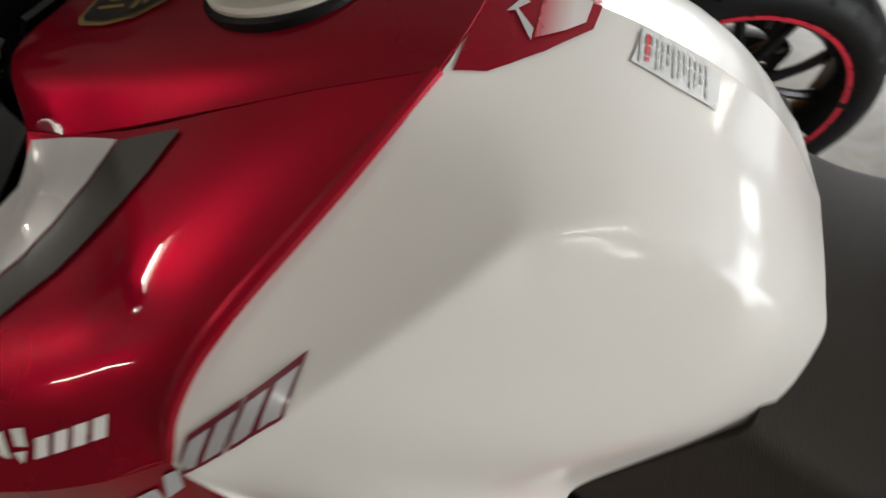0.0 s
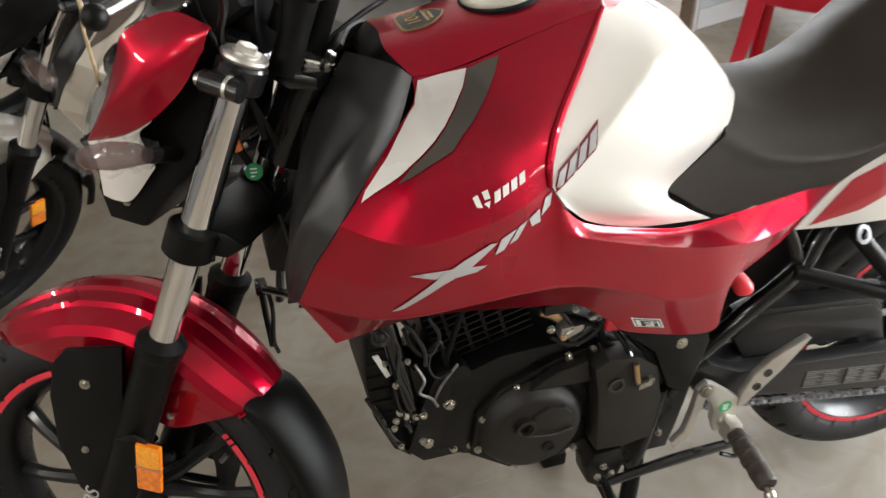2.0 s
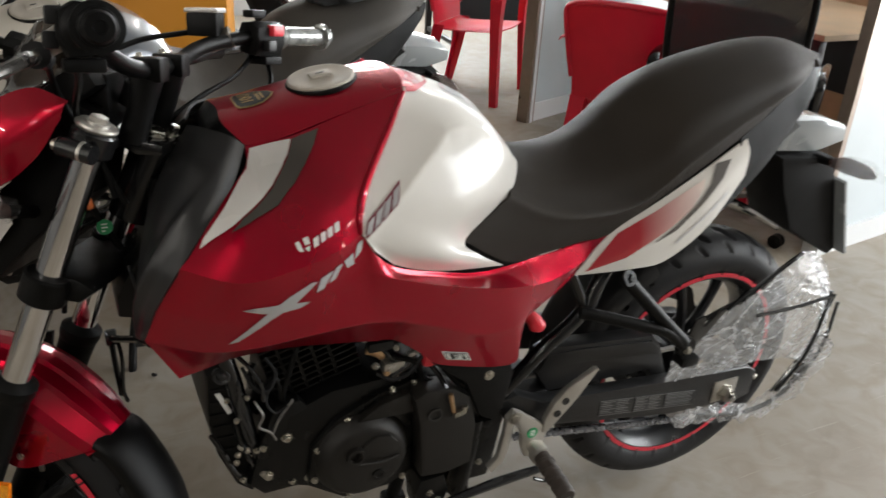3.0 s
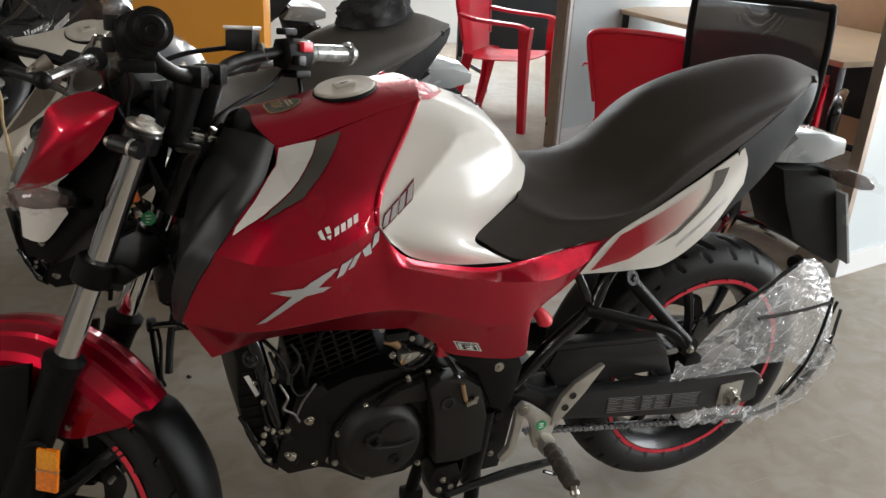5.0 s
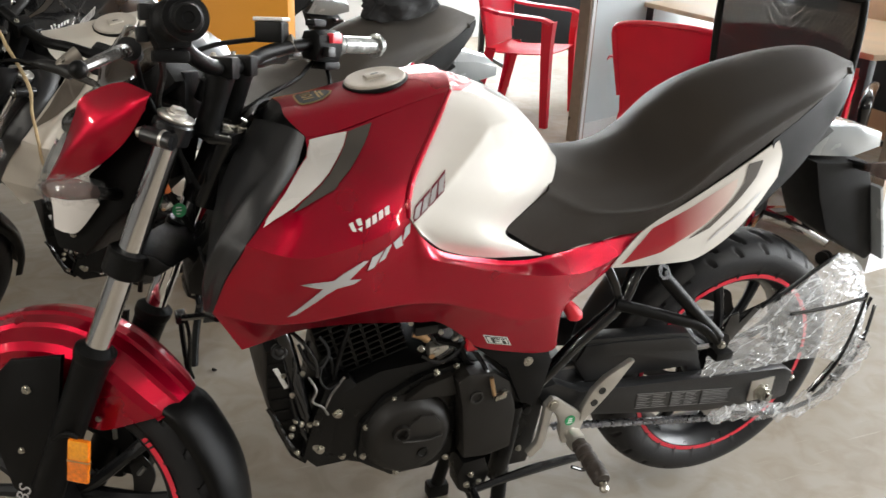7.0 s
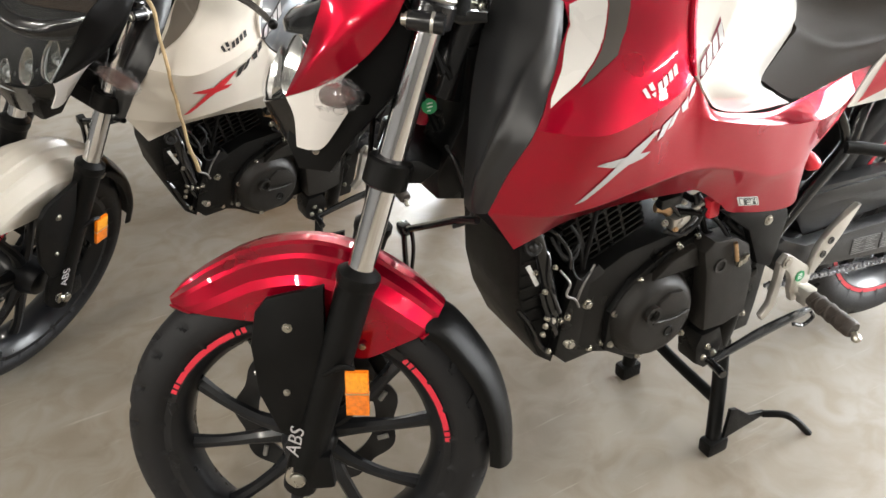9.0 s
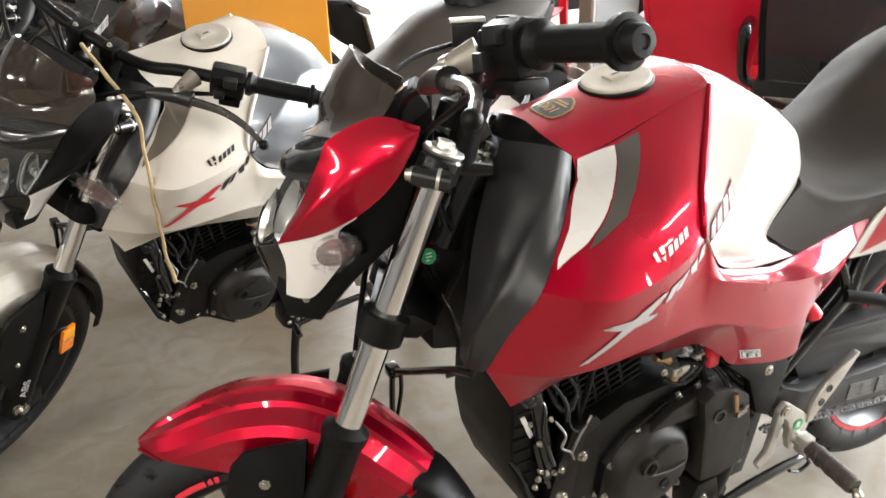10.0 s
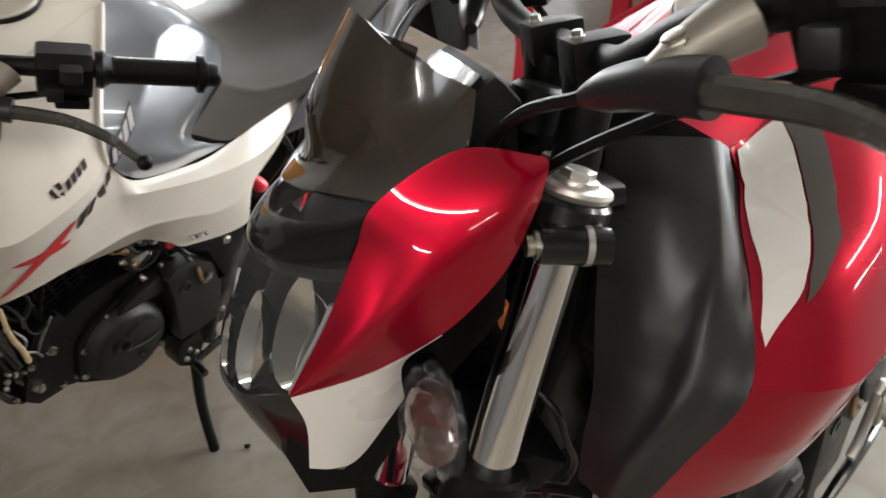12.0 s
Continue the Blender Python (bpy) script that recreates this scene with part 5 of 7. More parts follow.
    # cylinder and head with cooling fins, leaning forwards
    lean = Matrix.Translation((0.50, 0, 0.50)) @ Matrix.Rotation(radians(-16), 4, "Y")
    bm = bmesh.new()
    put_box(bm, -0.055, 0.055, -0.05, 0.05, 0.0, 0.2, 0.008, lean)
    cyl = part("cylinder", bm, ENGINE_BLACK, bike, "black finned engine cylinder")
    for k in range(9):
        z = 0.03 + k * 0.0125
        bm = bmesh.new()
        put_box(bm, -0.078, 0.07, -0.082, 0.082, z, z + 0.0042, 0.0018, lean)
        part("cooling_fin", bm, ENGINE_BLACK, cyl)
        for x in (-0.05, -0.024, 0.002, 0.028):
            bm = bmesh.new()
            put_box(bm, x - 0.0025, x + 0.0025, -0.0812, -0.07, z + 0.004, z + 0.0128, 0, lean)
            part("fin_rib", bm, ENGINE_BLACK, cyl)
    bm = bmesh.new()
    put_box(bm, -0.07, 0.07, -0.075, 0.075, 0.145, 0.23, 0.012, lean)
    head = part("cylinder_head", bm, ENGINE_BLACK, bike)
    for x in (-0.05, 0.05):
        bolt(head, *(lean @ Vector((x, -0.075, 0.17))), 0.006)
    # intake side: throttle body, brass fitting, pipes, red plug cap
    bm = bmesh.new()
    put_tube(bm, [(0.57, -0.03, 0.60), (0.61, -0.035, 0.60), (0.66, -0.03, 0.61)], [0.026, 0.03, 0.026], 16, 12)
    put_box(bm, 0.59, 0.635, -0.085, -0.03, 0.575, 0.62, 0.006)
    tb = part("throttle_body", bm, ENGINE_COVER, bike)
    bm = bmesh.new()
    put_tube(bm, [(0.56, -0.1, 0.59), (0.575, -0.105, 0.585), (0.585, -0.103, 0.575)], 0.009, 10, 10)
    part("fitting", bm, BRASS, tb, "brass fitting")
    bm = bmesh.new()
    put_box(bm, 0.585, 0.622, -0.12, -0.098, 0.543, 0.566, 0.005)
    part("sensor", bm, ALLOY, tb)
    bm = bmesh.new()
    put_box(bm, 0.652, 0.675, -0.13, -0.11, 0.55, 0.585, 0.005, Matrix.Translation((0, 0, 0)))
    part("plug_cap", bm, RED_KEY, tb, "red rubber plug cap")
    for pts, r in (([(0.69, -0.13, 0.54), (0.712, -0.135, 0.515), (0.73, -0.138, 0.50)], 0.006), ([(0.60, -0.11, 0.575), (0.64, -0.12, 0.56), (0.66, -0.12, 0.52), (0.70, -0.12, 0.50)], 0.006), ([(0.45, -0.09, 0.62), (0.43, -0.1, 0.57), (0.42, -0.1, 0.52), (0.435, -0.1, 0.48)], 0.0045), ([(0.38, -0.09, 0.60), (0.37, -0.1, 0.58), (0.385, -0.105, 0.555), (0.41, -0.1, 0.57), (0.42, -0.1, 0.52), (0.43, -0.1, 0.49)], 0.004), ([(0.435, -0.11, 0.53), (0.41, -0.115, 0.50), (0.40, -0.112, 0.47)], 0.0022)):
        bm = bmesh.new()
        put_tube(bm, pts, r, 8, 24)
        part("hose", bm, BLACK_PLASTIC if r > 0.003 else STEEL, bike)
    # small fittings round the throttle body and along the cylinder
    for x, y, z, r, mat in ((0.572, -0.112, 0.562, 0.006, ZINC), (0.59, -0.118, 0.548, 0.005, BRASS), (0.606, -0.115, 0.592, 0.0045, ZINC), (0.628, -0.11, 0.604, 0.006, ALLOY), (0.642, -0.118, 0.58, 0.0045, ZINC), (0.555, -0.1, 0.61, 0.005, ALLOY), (0.612, -0.118, 0.532, 0.004, ZINC)):
        bolt(case, x, y, z, r, (-0.2, -1, 0.3), 0.006, mat)
    for pts, r, mat in (([(0.55, -0.08, 0.62), (0.575, -0.105, 0.60), (0.6, -0.112, 0.57), (0.612, -0.112, 0.545)], 0.004, BLACK_GLOSS),
                        ([(0.62, -0.08, 0.615), (0.635, -0.11, 0.595), (0.63, -0.118, 0.56), (0.6, -0.118, 0.54)], 0.0055, BLACK_GLOSS),
                        ([(0.64, -0.1, 0.6), (0.66, -0.12, 0.56), (0.68, -0.135, 0.53), (0.69, -0.15, 0.505)], 0.0045, BLACK_GLOSS),
                        ([(0.575, -0.11, 0.545), (0.6, -0.122, 0.535), (0.63, -0.124, 0.545), (0.65, -0.122, 0.57)], 0.0035, RUBBER),
                        ([(0.40, -0.1, 0.56), (0.392, -0.112, 0.535), (0.405, -0.115, 0.515), (0.425, -0.113, 0.522)], 0.0018, RUBBER),
                        ([(0.36, -0.095, 0.6), (0.372, -0.105, 0.57), (0.395, -0.108, 0.555), (0.41, -0.1, 0.58), (0.395, -0.095, 0.61)], 0.003, RUBBER),
                        ([(0.345, -0.092, 0.5), (0.352, -0.1, 0.46), (0.362, -0.108, 0.43), (0.372, -0.1, 0.4)], 0.0045, BLACK_GLOSS)):
        bm = bmesh.new()
        put_tube(bm, pts, r, 8, 24)
        part("hose", bm, mat, bike)
    for x, z in ((0.598, 0.557), (0.634, 0.577)):
        bm = bmesh.new()
        put_lathe(bm, [(-0.003, 0.0075), (-0.002, 0.0085), (0.002, 0.0085), (0.003, 0.0075)], (x, -0.116, z), (0.5, -0.2, -0.8), 16)
        part("hose_clamp", bm, ALLOY, bike, "bright hose clamp")
    bm = bmesh.new()
    put_box(bm, 0.557, 0.6, -0.118, -0.1, 0.612, 0.63, 0.004, Matrix.Translation((0.0, 0, -0.02)))
    part("connector", bm, DARK_PLASTIC, bike)
    bm = bmesh.new()
    put_box(bm, 0.612, 0.64, -0.122, -0.105, 0.606, 0.622, 0.003)
    part("connector", bm, PAPER, bike, "pale plastic connector")
    # front engine hanger plate with bolts, oil cooler and cover
    bm = bmesh.new()
    put_prism(bm, [(0.362, 0.372), (0.385, 0.345), (0.465, 0.345), (0.505, 0.40), (0.49, 0.47), (0.445, 0.525), (0.405, 0.52), (0.38, 0.45)], -0.11, -0.085, 0.005)
    hanger = part("engine_hanger", bm, ENGINE_BLACK, bike)
    for x, z, r in ((0.423, 0.457, 0.0085), (0.391, 0.387, 0.0085), (0.46, 0.36, 0.0075), (0.478, 0.352, 0.006)):
        bolt(hanger, x, -0.11, z, r, h=0.009)
    for x, z in ((0.36, 0.445), (0.362, 0.43), (0.375, 0.44), (0.352, 0.385), (0.345, 0.44)):
        bolt(hanger, x, -0.105, z, 0.005)
    bm = bmesh.new()
    put_prism(bm, [(0.335, 0.61), (0.308, 0.588), (0.306, 0.50), (0.318, 0.43), (0.345, 0.36), (0.372, 0.335), (0.385, 0.37), (0.362, 0.46), (0.355, 0.60)], -0.088, 0.088, 0.009)
    cool = part("oil_cooler_cover", bm, BLACK_PLASTIC, bike, "black front engine cover")
    bm = bmesh.new()
    put_prism(bm, [(0.318, 0.555), (0.326, 0.556), (0.343, 0.515), (0.336, 0.512)], -0.091, -0.087, 0.001)
    part("sticker", bm, PAPER, cool)
    # horn, wiring and small bolts beside the cooler cover
    bm = bmesh.new()
    put_lathe(bm, [(0.0, 0.014), (0.006, 0.014), (0.008, 0.012), (0.006, 0.008), (0.009, 0.005), (0.01, 0.002)], (0.33, -0.09, 0.59), (-0.3, -1, 0.2), 24)
    part("horn", bm, DISC_DARK, bike, "small dark horn disc")
    for x, y, z, r in ((0.347, -0.1, 0.505, 0.0045), (0.352, -0.1, 0.45, 0.005), (0.385, -0.11, 0.445, 0.0055), (0.344, -0.1, 0.42, 0.0045), (0.383, -0.11, 0.392, 0.0045), (0.432, -0.11, 0.36, 0.006), (0.335, -0.09, 0.54, 0.004), (0.365, -0.1, 0.545, 0.004)):
        bolt(cool, x, y, z, r, (-0.2, -1, 0.15), 0.007)
    for pts, r, mat in (([(0.375, -0.1, 0.535), (0.385, -0.114, 0.515), (0.378, -0.116, 0.495), (0.395, -0.116, 0.48), (0.405, -0.114, 0.46)], 0.0022, STEEL), ([(0.34, -0.08, 0.6), (0.352, -0.1, 0.57), (0.35, -0.104, 0.53), (0.362, -0.104, 0.49), (0.37, -0.11, 0.46)], 0.004, BLACK_GLOSS), ([(0.35, -0.08, 0.62), (0.37, -0.1, 0.6), (0.385, -0.11, 0.57), (0.388, -0.11, 0.54)], 0.0035, BLACK_GLOSS), ([(0.31, -0.08, 0.47), (0.325, -0.092, 0.44), (0.34, -0.096, 0.4), (0.36, -0.1, 0.37)], 0.005, BLACK_GLOSS)):
        bm = bmesh.new()
        put_tube(bm, pts, r, 8, 28)
        part("wire", bm, mat, bike)
    for k in range(6):
        bm = bmesh.new()
        z = 0.44 + 0.024 * k
        put_box(bm, 0.304 + 0.0012 * (6 - k) + 0.0035 * abs(k - 3), 0.345, -0.0905, -0.087, z, z + 0.005, 0.001)
        part("cooler_rib", bm, BLACK_PLASTIC, cool)
    bm = bmesh.new()
    put_tube(bm, [(0.29, -0.06, 0.72), (0.315, -0.07, 0.66), (0.34, -0.085, 0.60), (0.36, -0.09, 0.50), (0.375, -0.09, 0.42)], 0.014, 12, 24)
    part("down_tube", bm, BLACK_GLOSS, bike)
    bm = bmesh.new()
    put_tube(bm, [(0.355, 0.06, 0.60), (0.36, 0.09, 0.5), (0.40, 0.10, 0.36), (0.55, 0.11, 0.27), (0.75, 0.13, 0.24), (0.95, 0.15, 0.27)], 0.019, 12, 40)
    part("exhaust_pipe", bm, BLACK_GLOSS, bike)
    # inner frame and airbox that close the view between the panels
    bm = bmesh.new()
    put_prism(bm, [(0.30, 0.93), (0.26, 0.80), (0.30, 0.70), (0.45, 0.68), (0.62, 0.65), (0.80, 0.60), (0.90, 0.68), (0.80, 0.75), (0.60, 0.85), (0.40, 0.94)], -0.075, 0.075, 0.01)
    part("frame_core", bm, BLACK_PLASTIC, bike)
    bm = bmesh.new()
    put_prism(bm, [(0.2, 0.725), (0.2, 0.69), (0.26, 0.672), (0.31, 0.68), (0.31, 0.9), (0.262, 0.9), (0.245, 0.8)], -0.042, 0.042, 0.006)
    put_prism(bm, [(0.262, 0.79), (0.33, 0.79), (0.33, 0.92), (0.285, 0.92)], -0.068, 0.068, 0.006)
    part("head_gusset", bm, ENGINE_BLACK, bike, "black frame gusset behind the steering head")
    bm = bmesh.new()
    put_tube(bm, [(0.222, -0.03, 0.765), (0.226, -0.05, 0.747), (0.235, -0.055, 0.71), (0.25, -0.055, 0.668), (0.24, -0.05, 0.645), (0.218, -0.045, 0.64)], 0.0035, 8, 30)
    part("cable", bm, DARK_PLASTIC, bike)
    bm = bmesh.new()
    put_tube(bm, [(0.235, 0, 0.83), (0.285, 0, 0.945)], 0.032, 20)
    part("head_stock", bm, BLACK_GLOSS, bike)
    bm = bmesh.new()
    put_tube(bm, [(0.235, -0.09, 0.668), (0.225, -0.05, 0.652), (0.205, 0.02, 0.612), (0.19, 0.07, 0.584)], 0.006, 8, 20)
    put_tube(bm, [(0.19, 0.072, 0.588), (0.193, 0.083, 0.52), (0.197, 0.092, 0.455)], 0.005, 8, 10)
    put_tube(bm, [(0.198, 0.06, 0.59), (0.203, 0.07, 0.54), (0.2, 0.085, 0.47), (0.205, 0.09, 0.44)], 0.0035, 8, 14)
    put_box(bm, 0.182, 0.2, 0.062, 0.084, 0.575, 0.594, 0.003)
    part("horn_bracket", bm, BLACK_GLOSS, bike)
    bolt(bike, 0.243, -0.10, 0.70, 0.0065, (-0.8, -0.6, 0))
    # wiring behind the left fork tube with its inspection tags
    bm = bmesh.new()
    put_tube(bm, [(0.17, -0.02, 0.93), (0.178, -0.026, 0.88), (0.196, -0.03, 0.835), (0.215, -0.02, 0.79)], 0.005, 8, 16)
    wire = part("wiring_loom", bm, BLACK_PLASTIC, bike)
    bm = bmesh.new()
    put_tube(bm, [(0.176, -0.029, 0.885), (0.182, -0.031, 0.862)], 0.0062, 10)
    part("tag", bm, ORANGE_TAG, wire, "orange tape tag")
    bm = bmesh.new()
    put_lathe(bm, [(0, 0.0105), (0.003, 0.0105)], (0.197, -0.036, 0.834), (-0.4, -1, 0.3), 24)
    dot = part("tag", bm, GREEN_TAG, wire, "round green inspection sticker")
    for k in (-1, 0, 1):
        bm = bmesh.new()
        put_box(bm, 0.192, 0.20, -0.0406, -0.0396, 0.834 + k * 0.005, 0.8355 + k * 0.005, 0)
        part("print", bm, PAPER, dot)


def rear_end(bike, pal):
    wheel(bike, "rear_wheel", REAR_AXLE, 0.308, 0.134, Matrix(), [(2, 178), (182, 358)], 8, 0.07)
    # swing arm
    bm = bmesh.new()
    put_prism(bm, [(0.80, 0.44), (0.83, 0.385), (0.916, 0.358), (1.224, 0.297), (1.42, 0.283), (1.45, 0.29), (1.452, 0.352), (1.425, 0.368), (1.20, 0.388), (0.90, 0.418), (0.84, 0.45)], -0.14, -0.108, 0.006)
    arm = part("swing_arm", bm, DARK_PLASTIC, bike, "dark grey steel swing arm")
    bm = bmesh.new()
    put_prism(bm, [(0.80, 0.44), (0.83, 0.385), (1.224, 0.30), (1.42, 0.285), (1.45, 0.29), (1.452, 0.352), (0.84, 0.45)], 0.108, 0.14, 0.006)
    put_box(bm, 0.86, 0.93, -0.11, 0.11, 0.37, 0.42, 0.01)
    part("swing_arm_far_side", bm, DARK_PLASTIC, arm)
    bm = bmesh.new()
    put_box(bm, 1.335, 1.40, -0.1425, -0.138, 0.298, 0.352, 0.004, Matrix.Translation((0, 0, 0)))
    adj = part("chain_adjuster", bm, ALLOY, arm, "bright chain adjuster plate")
    bm = bmesh.new()
    put_lathe(bm, [(0, 0.021), (0.004, 0.021), (0.006, 0.016), (0.018, 0.0155), (0.019, 0.01), (0.028, 0.009)], (1.367, -0.142, 0.32), (0, -1, 0), 6)
    part("axle_nut", bm, ZINC, adj)
    bm = bmesh.new()
    put_tube(bm, [(1.45, -0.124, 0.325), (1.475, -0.124, 0.324)], 0.005, 8)
    put_lathe(bm, [(0, 0.008), (0.006, 0.008)], (1.463, -0.124, 0.3245), (1, 0, 0), 6)
    part("adjuster_bolt", bm, ZINC, adj)
    # printed plates on the arm, their text as bars
    for x0, x1, cols, lines in ((1.035, 1.116, 2, 7), (1.122, 1.198, 2, 8), (1.202, 1.282, 1, 8)):
        slope = -0.155
        line = lambda u: 0.385 + slope * (u - 1.03)
        bm = bmesh.new()
        put_prism(bm, [(x0, line(x0) - 0.036), (x1, line(x1) - 0.036), (x1, line(x1)), (x0, line(x0))], -0.1412, -0.1395, 0)
        lab = part("information_label", bm, BLACK_DECAL, arm, "black label with fine white print")
        strips = [(x0, x1, 0.0, 0.0009), (x0, x1, -0.0351, 0.0009)]
        for k in range(lines):
            for j in range(cols):
                w = (x1 - x0 - 0.006) / cols
                u0 = x0 + 0.003 + j * w
                u1 = u0 + w * ((0.96, 0.96, 0.9, 0.94) if cols < 2 else (0.9, 0.6, 0.82, 0.7))[(k + 2 * j) % 4]
                strips.append((u0, u1, -0.0035 - k * 0.031 / lines, 0.0014 if k == 0 else 0.0007 + 0.0004 * ((k + j) % 3)))
        for u0, u1, zz, h in strips:
            bm = bmesh.new()
            put_prism(bm, [(u0, line(u0) + zz - h), (u1, line(u1) + zz - h), (u1, line(u1) + zz), (u0, line(u0) + zz)], -0.1417, -0.1411, 0)
            part("print_line", bm, FADED_PRINT, lab)
    # chain: side plates and rollers along the lower run
    n = 34
    for k in range(n):
        x = 0.885 + k * (1.345 - 0.885) / n
        z = 0.302 - 0.085 * (x - 0.885) / 0.46
        bm = bmesh.new()
        put_prism(bm, [(x - 0.0085, z - 0.004), (x - 0.005, z - 0.0062), (x, z - 0.004), (x + 0.005, z - 0.0062), (x + 0.0085, z - 0.004), (x + 0.0085, z + 0.004), (x + 0.005, z + 0.0062), (x, z + 0.004), (x - 0.005, z + 0.0062), (x - 0.0085, z + 0.004)], -0.096 - 0.0012 * (k % 2), -0.094 - 0.0012 * (k % 2), 0.0004)
        put_lathe(bm, [(0, 0.0032), (0.0035, 0.0032), (0.004, 0.002)], (x - 0.0045, -0.0955, z), (0, -1, 0), 8)
        put_lathe(bm, [(0, 0.0032), (0.0035, 0.0032), (0.004, 0.002)], (x + 0.0045, -0.0955, z), (0, -1, 0), 8)
        put_prism(bm, [(x - 0.008, z - 0.004), (x + 0.008, z - 0.004), (x + 0.008, z + 0.004), (x - 0.008, z + 0.004)], -0.088, -0.083, 0)
        part("chain_link", bm, CHAIN_STEEL, bike)
    bm = bmesh.new()
    put_tube(bm, [(0.80, -0.09, 0.45), (1.0, -0.09, 0.44), (1.2, -0.09, 0.43), (1.345, -0.09, 0.425)], 0.006, 6, 12)
    part("chain_upper_run", bm, STEEL, bike)
    bm = bmesh.new()
    put_lathe(bm, [(-0.003, 0.105), (0.003, 0.105), (0.003, 0.06), (-0.003, 0.06)], (1.345, -0.09, 0.32), (0, 1, 0), 44, closed=True)
    for k in range(5):
        a = radians(72 * k)
        put_tube(bm, [(1.345 + 0.03 * math.cos(a), -0.088, 0.32 + 0.03 * math.sin(a)), (1.345 + 0.07 * math.cos(a), -0.09, 0.32 + 0.07 * math.sin(a))], 0.009, 8)
    part("rear_sprocket", bm, STEEL, bike)
    # chain cover
    bm = bmesh.new()
    put_prism(bm, [(0.888, 0.475), (0.903, 0.503), (0.93, 0.513), (1.165, 0.487), (1.19, 0.462), (1.208, 0.415), (1.235, 0.352), (1.21, 0.346), (1.175, 0.4), (1.06, 0.405), (0.93, 0.41)], -0.108, -0.07, 0.008)
    cc = part("chain_cover", bm, DARK_PLASTIC, bike, "dark plastic chain cover")
    bm = bmesh.new()
    put_prism(bm, [(0.897, 0.468), (1.0, 0.466), (1.165, 0.446), (1.184, 0.438), (1.186, 0.455), (1.16, 0.478), (1.0, 0.497), (0.915, 0.502)], -0.113, -0.107, 0.003)
    part("cover_rib", bm, DARK_PLASTIC, cc)
    # rear sub-frame tubes and pillion footrest hangers
    for s in (-1, 1):
        for pts, r in (([(0.79, 0.12, 0.42), (0.88, 0.13, 0.528), (0.962, 0.13, 0.602), (1.0, 0.12, 0.67), (1.1, 0.1, 0.74)], 0.014),
                       ([(0.92, 0.12, 0.69), (0.945, 0.13, 0.64), (0.962, 0.13, 0.60)], 0.009)):
            bm = bmesh.new()
            put_tube(bm, [(x, s * y, z) for x, y, z in pts], r, 12, 30)
            part("frame_tube", bm, BLACK_GLOSS, bike)
        bm = bmesh.new()
        put_tube(bm, [(1.008, s * 0.168, 0.68), (1.08, s * 0.185, 0.605), (1.15, s * 0.2, 0.535)], 0.0125, 14, 12)
        put_tube(bm, [(0.945, s * 0.14, 0.606), (0.98, s * 0.155, 0.6), (1.05, s * 0.18, 0.582), (1.105, s * 0.195, 0.565), (1.15, s * 0.2, 0.527)], 0.0115, 14, 30)
        put_lathe(bm, [(0, 0.02), (0.012, 0.02)], (1.155, s * 0.195, 0.525), (0, s, 0), 24)
        hang = part("pillion_footrest_hanger", bm, BLACK_PLASTIC, bike, "black tubular pillion footrest hanger")
        bolt(hang, 1.156, s * 0.207, 0.52, 0.008, (0, s, 0))
        bm = bmesh.new()
        put_lathe(bm, [(0, 0.0145), (0.003, 0.0145), (0.003, 0.008), (0.0, 0.008)], (1.008, s * 0.176, 0.684), (0.2, s, 0.6), 20)
        part("hanger_ring", bm, BLACK_GLOSS, hang)
        bm = bmesh.new()
        put_box(bm, 1.14, 1.18, min(s * 0.19, s * 0.22), max(s * 0.19, s * 0.22), 0.49, 0.508, 0.004)
        part("footrest_stub", bm, BLACK_PLASTIC, hang)
    # rider footrest plate
    for s in (-1, 1):
        y0, y1 = (-0.165, -0.152) if s < 0 else (0.152, 0.165)
        bm = bmesh.new()
        put_prism(bm, [(0.808, 0.424), (0.822, 0.438), (0.838, 0.43), (0.885, 0.392), (0.90, 0.372), (0.893, 0.345), (0.872, 0.318), (0.858, 0.322), (0.848, 0.348), (0.846, 0.372), (0.836, 0.394), (0.826, 0.404), (0.823, 0.385), (0.819, 0.345), (0.812, 0.322), (0.79, 0.303), (0.782, 0.316), (0.80, 0.338), (0.807, 0.39)], y0, y1, 0.003)
        plate = part("footrest_plate", bm, ALLOY, bike, "cast alloy footrest plate")
        bm = bmesh.new()
        put_prism(bm, [(0.888, 0.372), (0.90, 0.372), (0.925, 0.40), (0.955, 0.435), (0.992, 0.49), (0.985, 0.492), (0.93, 0.462), (0.905, 0.435), (0.89, 0.40)], y0 - 0.003, y1 - 0.003, 0.003)
        guard = part("heel_guard", bm, ALLOY, plate)
        for x, z in ((0.927, 0.435), (0.913, 0.41)):
            bm = bmesh.new()
            put_lathe(bm, [(0, 0.0075), (0.002, 0.0075), (0.002, 0.004), (0.0005, 0.0035)], (x, s * 0.168, z), (0, s, 0), 16)
            part("guard_hole", bm, BLACK_DECAL, guard)
        bm = bmesh.new()
        put_lathe(bm, [(0, 0.0125), (0.003, 0.0125), (0.003, 0.008), (0.006, 0.0075)], (0.822, s * 0.165, 0.424), (0, s, 0), 20)
        part("plate_bolt", bm, ZINC, plate)
        bm = bmesh.new()
        put_lathe(bm, [(0, 0.0115), (0.0008, 0.0115)], (0.866, s * 0.1655, 0.377), (0, s, 0), 24)
        dot = part("inspection_dot", bm, GREEN_TAG, plate, "round green inspection sticker")
